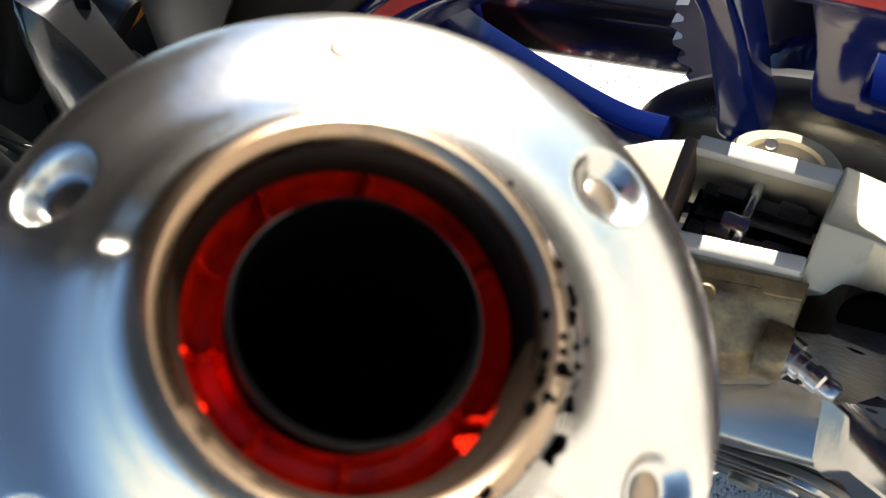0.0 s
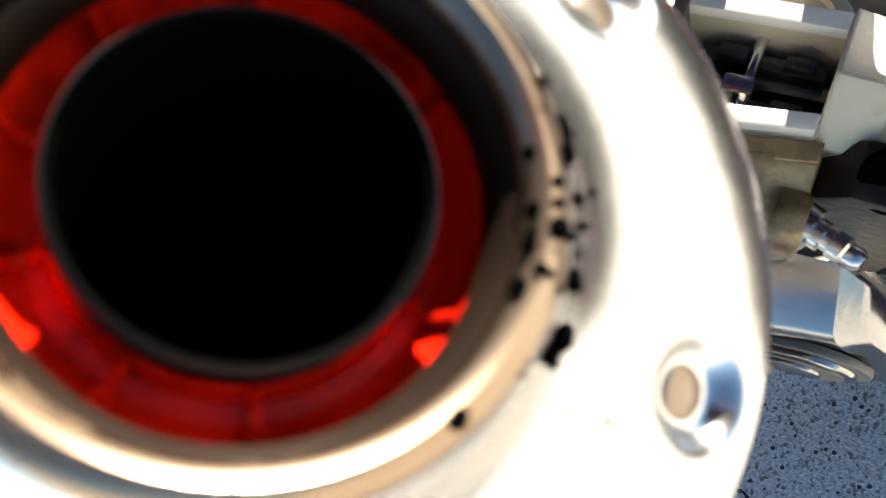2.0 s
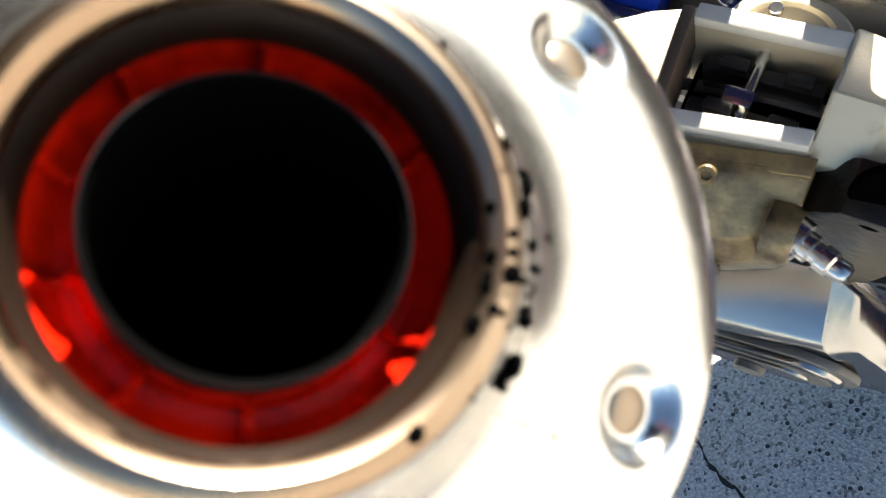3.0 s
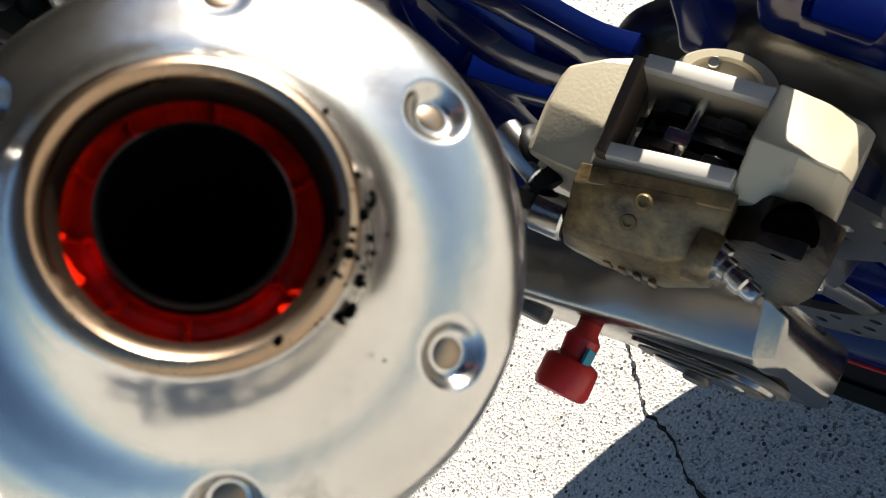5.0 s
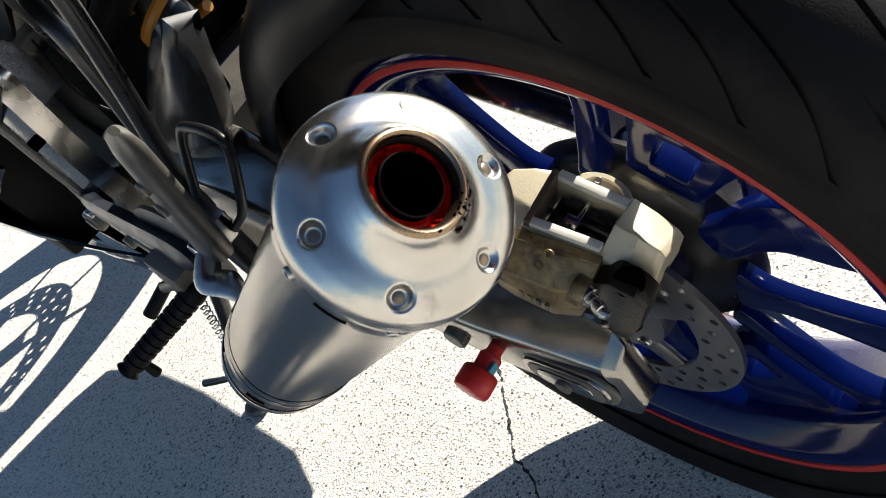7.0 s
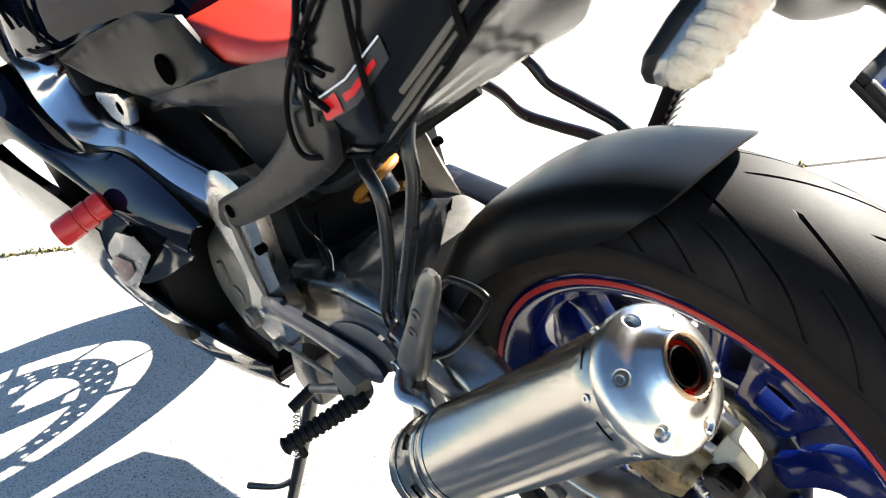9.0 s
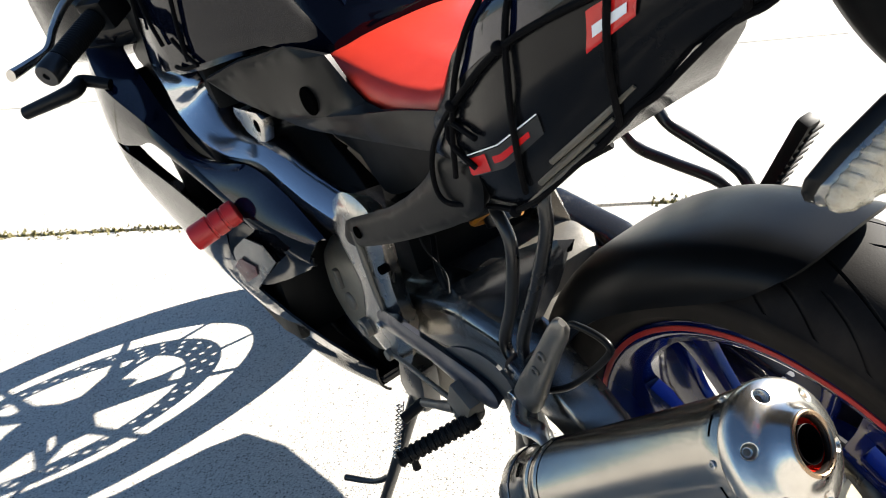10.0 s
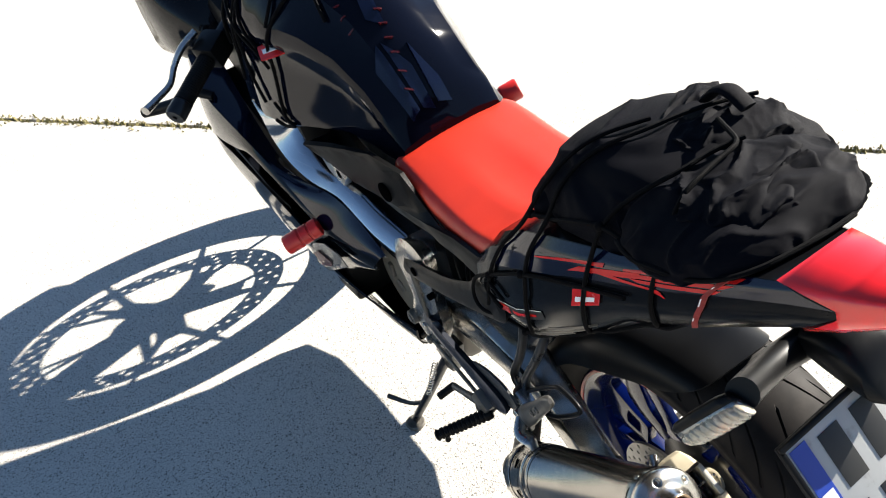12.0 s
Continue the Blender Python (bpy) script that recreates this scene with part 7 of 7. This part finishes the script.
# ---- luggage ----
def backpack():
    bag = thing("backpack", "crumpled black nylon backpack strapped onto the tail", "backpack", BIKE)

    def blob(name, c, size, seed, rough=0.012, rot=None, flatten=None, label=""):
        bm = bmesh.new()
        bmesh.ops.create_icosphere(bm, subdivisions=6, radius=1.0)
        shift = V((seed, seed * 0.7, 1.3 * seed))
        for v in bm.verts:
            p = v.co.copy()
            q = V([math.copysign(abs(t) ** 0.86, t) for t in p])
            warp = p + 0.35 * V((noise.noise(p * 1.3 + shift), noise.noise(p * 1.3 - shift), noise.noise(p * 1.7 + shift * 2)))
            n1 = noise.noise(warp * 1.5 + shift)
            fold = 1 - min(1.0, abs(noise.noise(V((warp.x * 0.9 + warp.y * 0.8, warp.y * 2.4 - warp.x * 1.3, warp.z * 1.4)) + shift)) * 3.2)
            crease = 1 - min(1.0, abs(noise.noise(V((warp.x * 4.0 - warp.y * 2.0, warp.y * 5.5, warp.z * 4.0)) - shift)) * 3.4)
            d = rough * (1.0 * n1 + 0.85 * fold ** 2 + 0.10 * crease ** 2)
            co = V((q.x * size[0], q.y * size[1], q.z * size[2]))
            co += p * d
            if rot:
                co = rot @ co
            v.co = co + V(c)
            v.co.x += 0.5 * centre(v.co.z) + 0.012
            if flatten is not None:
                lim = flatten(v.co.y)
                if v.co.z < lim:
                    v.co.z = lim
        return part(name, bm, M_CLOTH, bag, label, angle=80)

    def deck(y):
        return 0.890 + (0.10 - y) * 0.33 if y > -0.05 else 0.940 - (y + 0.05) * 0.42
    blob("main_body", (-0.004, 0.010, 0.914), (0.122, 0.130, 0.066), 3.0, 0.006, Matrix.Rotation(radians(-10), 3, "X"), deck, "main compartment")
    blob("zipped_pouch", (-0.034, -0.096, 0.964), (0.100, 0.084, 0.036), 8.0, 0.0055, Matrix.Rotation(radians(-14), 3, "X"), deck, "zipped pouch")
    blob("front_pocket", (-0.028, -0.098, 0.978), (0.064, 0.054, 0.030), 14.0, 0.008, Matrix.Rotation(radians(-10), 3, "X"), None, "bulging pocket")
    blob("top_fold", (0.020, -0.034, 0.958), (0.066, 0.050, 0.030), 21.0, 0.008, Matrix.Rotation(radians(8), 3, "X"), None, "folded shoulder strap")
    blob("rolled_strap", (0.030, 0.030, 0.956), (0.060, 0.030, 0.020), 27.0, 0.005, Matrix.Rotation(radians(20), 3, "Z"), None, "rolled shoulder strap")
    blob("slack_end", (-0.004, 0.085, 0.900), (0.116, 0.052, 0.038), 33.0, 0.006, Matrix.Rotation(radians(-28), 3, "X"), deck, "slack end")
    bm = bmesh.new()
    pouch = [ob for ob in bpy.data.objects if ob.name.split(".")[0] == "zipped_pouch"]
    sweep(bm, hug(pouch, [(-0.160, -0.03, 0.955), (-0.166, -0.09, 0.968), (-0.150, -0.155, 0.982), (-0.10, -0.195, 0.994), (-0.03, -0.20, 0.998)], 0.0014, 0.08), 0.0024, 8)
    part("zip", bm, M_CORD, bag, "zip seam")
    bm = bmesh.new()
    sweep(bm, [(0.01, 0.02, 0.985), (0.01, 0.005, 1.002), (0.01, -0.01, 1.006), (0.01, -0.03, 0.998)], [0.010, 0.011, 0.011, 0.01], 12, flat=0.4)
    part("grab_handle", bm, M_CLOTH, bag, "carry loop")


def cargo_net():
    net = thing("cargo_net", "black elastic cargo net stretched over backpack and tail", "cargo net", BIKE)
    cords = [
        [(-0.196, 0.165, 0.735), (-0.199, 0.145, 0.80), (-0.186, 0.120, 0.86), (-0.165, 0.10, 0.90), (-0.12, 0.08, 0.965), (-0.04, 0.05, 1.01)],
        [(-0.190, 0.090, 0.735), (-0.197, 0.075, 0.80), (-0.190, 0.070, 0.855), (-0.170, 0.065, 0.905), (-0.13, 0.06, 0.965), (-0.05, 0.03, 1.012), (0.06, 0.01, 1.0)],
        [(-0.176, -0.005, 0.79), (-0.184, -0.010, 0.85), (-0.172, -0.015, 0.905), (-0.152, -0.015, 0.96), (-0.11, -0.03, 1.008), (-0.03, -0.05, 1.04)],
        [(-0.150, -0.090, 0.845), (-0.152, -0.085, 0.895), (-0.140, -0.085, 0.95), (-0.12, -0.08, 0.99), (-0.07, -0.06, 1.03), (-0.02, -0.03, 1.05)],
        [(-0.198, 0.175, 0.775), (-0.199, 0.145, 0.80), (-0.196, 0.075, 0.852), (-0.182, 0.0, 0.885), (-0.165, -0.06, 0.905)],
        [(-0.165, 0.10, 0.90), (-0.160, 0.065, 0.912), (-0.155, -0.015, 0.955), (-0.14, -0.08, 0.945)],
        [(-0.198, 0.175, 0.775), (-0.202, 0.20, 0.75), (-0.196, 0.205, 0.705), (-0.185, 0.165, 0.705), (-0.178, 0.12, 0.71)],
        [(-0.197, 0.120, 0.780), (-0.199, 0.155, 0.785), (-0.199, 0.160, 0.770), (-0.197, 0.135, 0.750)],
        [(-0.176, -0.005, 0.79), (-0.166, -0.045, 0.80), (-0.150, -0.09, 0.842), (-0.13, -0.13, 0.868), (-0.11, -0.16, 0.865)],
        [(-0.178, 0.12, 0.71), (-0.172, 0.05, 0.755), (-0.176, -0.005, 0.79)],
    ]
    skins = [ob for ob in bpy.data.objects if ob.type == "MESH" and (ob.name.split(".")[0] in ("tail_shell", "tail_lamp", "main_body", "zipped_pouch", "front_pocket", "top_fold", "rolled_strap", "slack_end", "lower_cover"))]
    for pts in cords:
        bm = bmesh.new()
        sweep(bm, hug(skins, pts, 0.0024, 0.10), 0.0024, 8, 1)
        part("cord", bm, M_CORD, net)
    for p in ((-0.199, 0.145, 0.80), (-0.197, 0.075, 0.852), (-0.165, 0.10, 0.90), (-0.155, -0.015, 0.955), (-0.178, 0.12, 0.71)):
        bm = bmesh.new()
        bmesh.ops.create_icosphere(bm, subdivisions=2, radius=0.005, matrix=Matrix.Translation(hug(skins, [p, V(p) + V((0, 0.001, 0))], 0.003)[0]))
        part("knot", bm, M_CORD, net)
    bm = bmesh.new()
    rows = []
    for k in range(15):
        f = 1.95 - 1.93 * k / 14
        y = -0.153 + 0.030 * k / 14
        rows.append([bm.verts.new(flank(y + d, f, 0.0032)) for d in (0.0028, 0.0, -0.0028)])
    for a, b in zip(rows, rows[1:]):
        for i in range(2):
            bm.faces.new((a[i], a[i + 1], b[i + 1], b[i]))
    thicken(bm, 0.0016, V((-1, 0, 0.2)))
    strap = part("strap", bm, M_REDCORD, net, "red patterned elastic strap")
    for k in (3, 7, 10):
        bm = bmesh.new()
        f0, f1 = [1.95 - 1.93 * q / 14 for q in (k, k + 0.8)]
        y0, y1 = [-0.153 + 0.030 * q / 14 for q in (k, k + 0.8)]
        bm.faces.new([bm.verts.new(flank(y, f, 0.0054)) for y, f in ((y0 + 0.001, f0), (y0 - 0.0003, f0), (y1 - 0.0003, f1), (y1 + 0.001, f1))])
        part("pale_fleck", bm, M_WHITE, strap, "pale woven fleck")
    bm = bmesh.new()
    sweep(bm, hug(skins, [(-0.135, -0.120, 0.890), (-0.125, -0.150, 0.908), (-0.115, -0.180, 0.930)], 0.004), 0.0045, 8, 2)
    part("red_hook_cord", bm, M_REDCORD, net, "red elastic end with hook")
    # tank net
    tank = [ob for ob in bpy.data.objects if ob.name.split(".")[0] == "tank_shell"]
    tn = thing("tank_net", "black elastic net over the fuel tank", "cargo net", BIKE)
    for pts in ([(-0.16, 0.56, 0.955), (-0.13, 0.62, 0.985), (-0.05, 0.70, 1.01), (0.05, 0.72, 1.01)], [(-0.20, 0.66, 0.93), (-0.12, 0.68, 0.998), (0.0, 0.66, 1.008)], [(-0.226, 0.70, 0.89), (-0.20, 0.75, 0.93), (-0.12, 0.80, 0.995), (0.0, 0.84, 0.99)], [(-0.246, 0.72, 0.79), (-0.248, 0.75, 0.84), (-0.225, 0.76, 0.91), (-0.12, 0.74, 1.006), (0.02, 0.70, 1.01)], [(-0.246, 0.66, 0.775), (-0.238, 0.665, 0.84), (-0.21, 0.66, 0.92), (-0.12, 0.63, 0.99)], [(-0.243, 0.70, 0.765), (-0.240, 0.655, 0.748), (-0.235, 0.645, 0.765), (-0.24, 0.69, 0.80)], [(-0.24, 0.80, 0.80), (-0.23, 0.78, 0.88), (-0.17, 0.76, 0.97), (-0.08, 0.72, 1.0), (0.0, 0.66, 1.0)], [(-0.235, 0.86, 0.84), (-0.20, 0.82, 0.93), (-0.13, 0.78, 0.985), (-0.05, 0.77, 1.0)], [(-0.236, 0.68, 0.86), (-0.225, 0.74, 0.90), (-0.20, 0.82, 0.92), (-0.16, 0.90, 0.91)], [(-0.15, 0.66, 0.97), (-0.12, 0.74, 0.99), (-0.10, 0.83, 0.98), (-0.08, 0.90, 0.95)], [(-0.06, 0.64, 0.995), (-0.04, 0.74, 1.0), (-0.03, 0.84, 0.99)]):
        bm = bmesh.new()
        sweep(bm, hug(tank, pts, 0.0028), 0.0028, 8, 1)
        part("cord", bm, M_CORD, tn)
    bm = bmesh.new()
    t0, t1 = [[V(p) for p in c] for c in ([(-0.222, 0.694, 0.893), (-0.205, 0.680, 0.900), (-0.189, 0.665, 0.905)], [(-0.230, 0.665, 0.886), (-0.213, 0.645, 0.893), (-0.194, 0.634, 0.897)])]
    up = V((-0.45, -0.2, 0.87))
    sheet(bm, [t0, t1], up, 0.001, 12, 4, 0.0025)
    part("tag", bm, M_REDPAINT, tn, "red sewn tag")
    bm = bmesh.new()
    b0, b1 = [[a.lerp(b, f) + up * 0.0016 for a, b in zip(t0, t1)] for f in (0.36, 0.66)]
    sheet(bm, [[c[0].lerp(c[1], 0.3), c[1], c[1].lerp(c[2], 0.7)] for c in (b0, b1)], up, 0.0, 10, 2, 0.001)
    part("tag_bar", bm, M_WHITE, tn, "white bar")


backpack()
cargo_net()
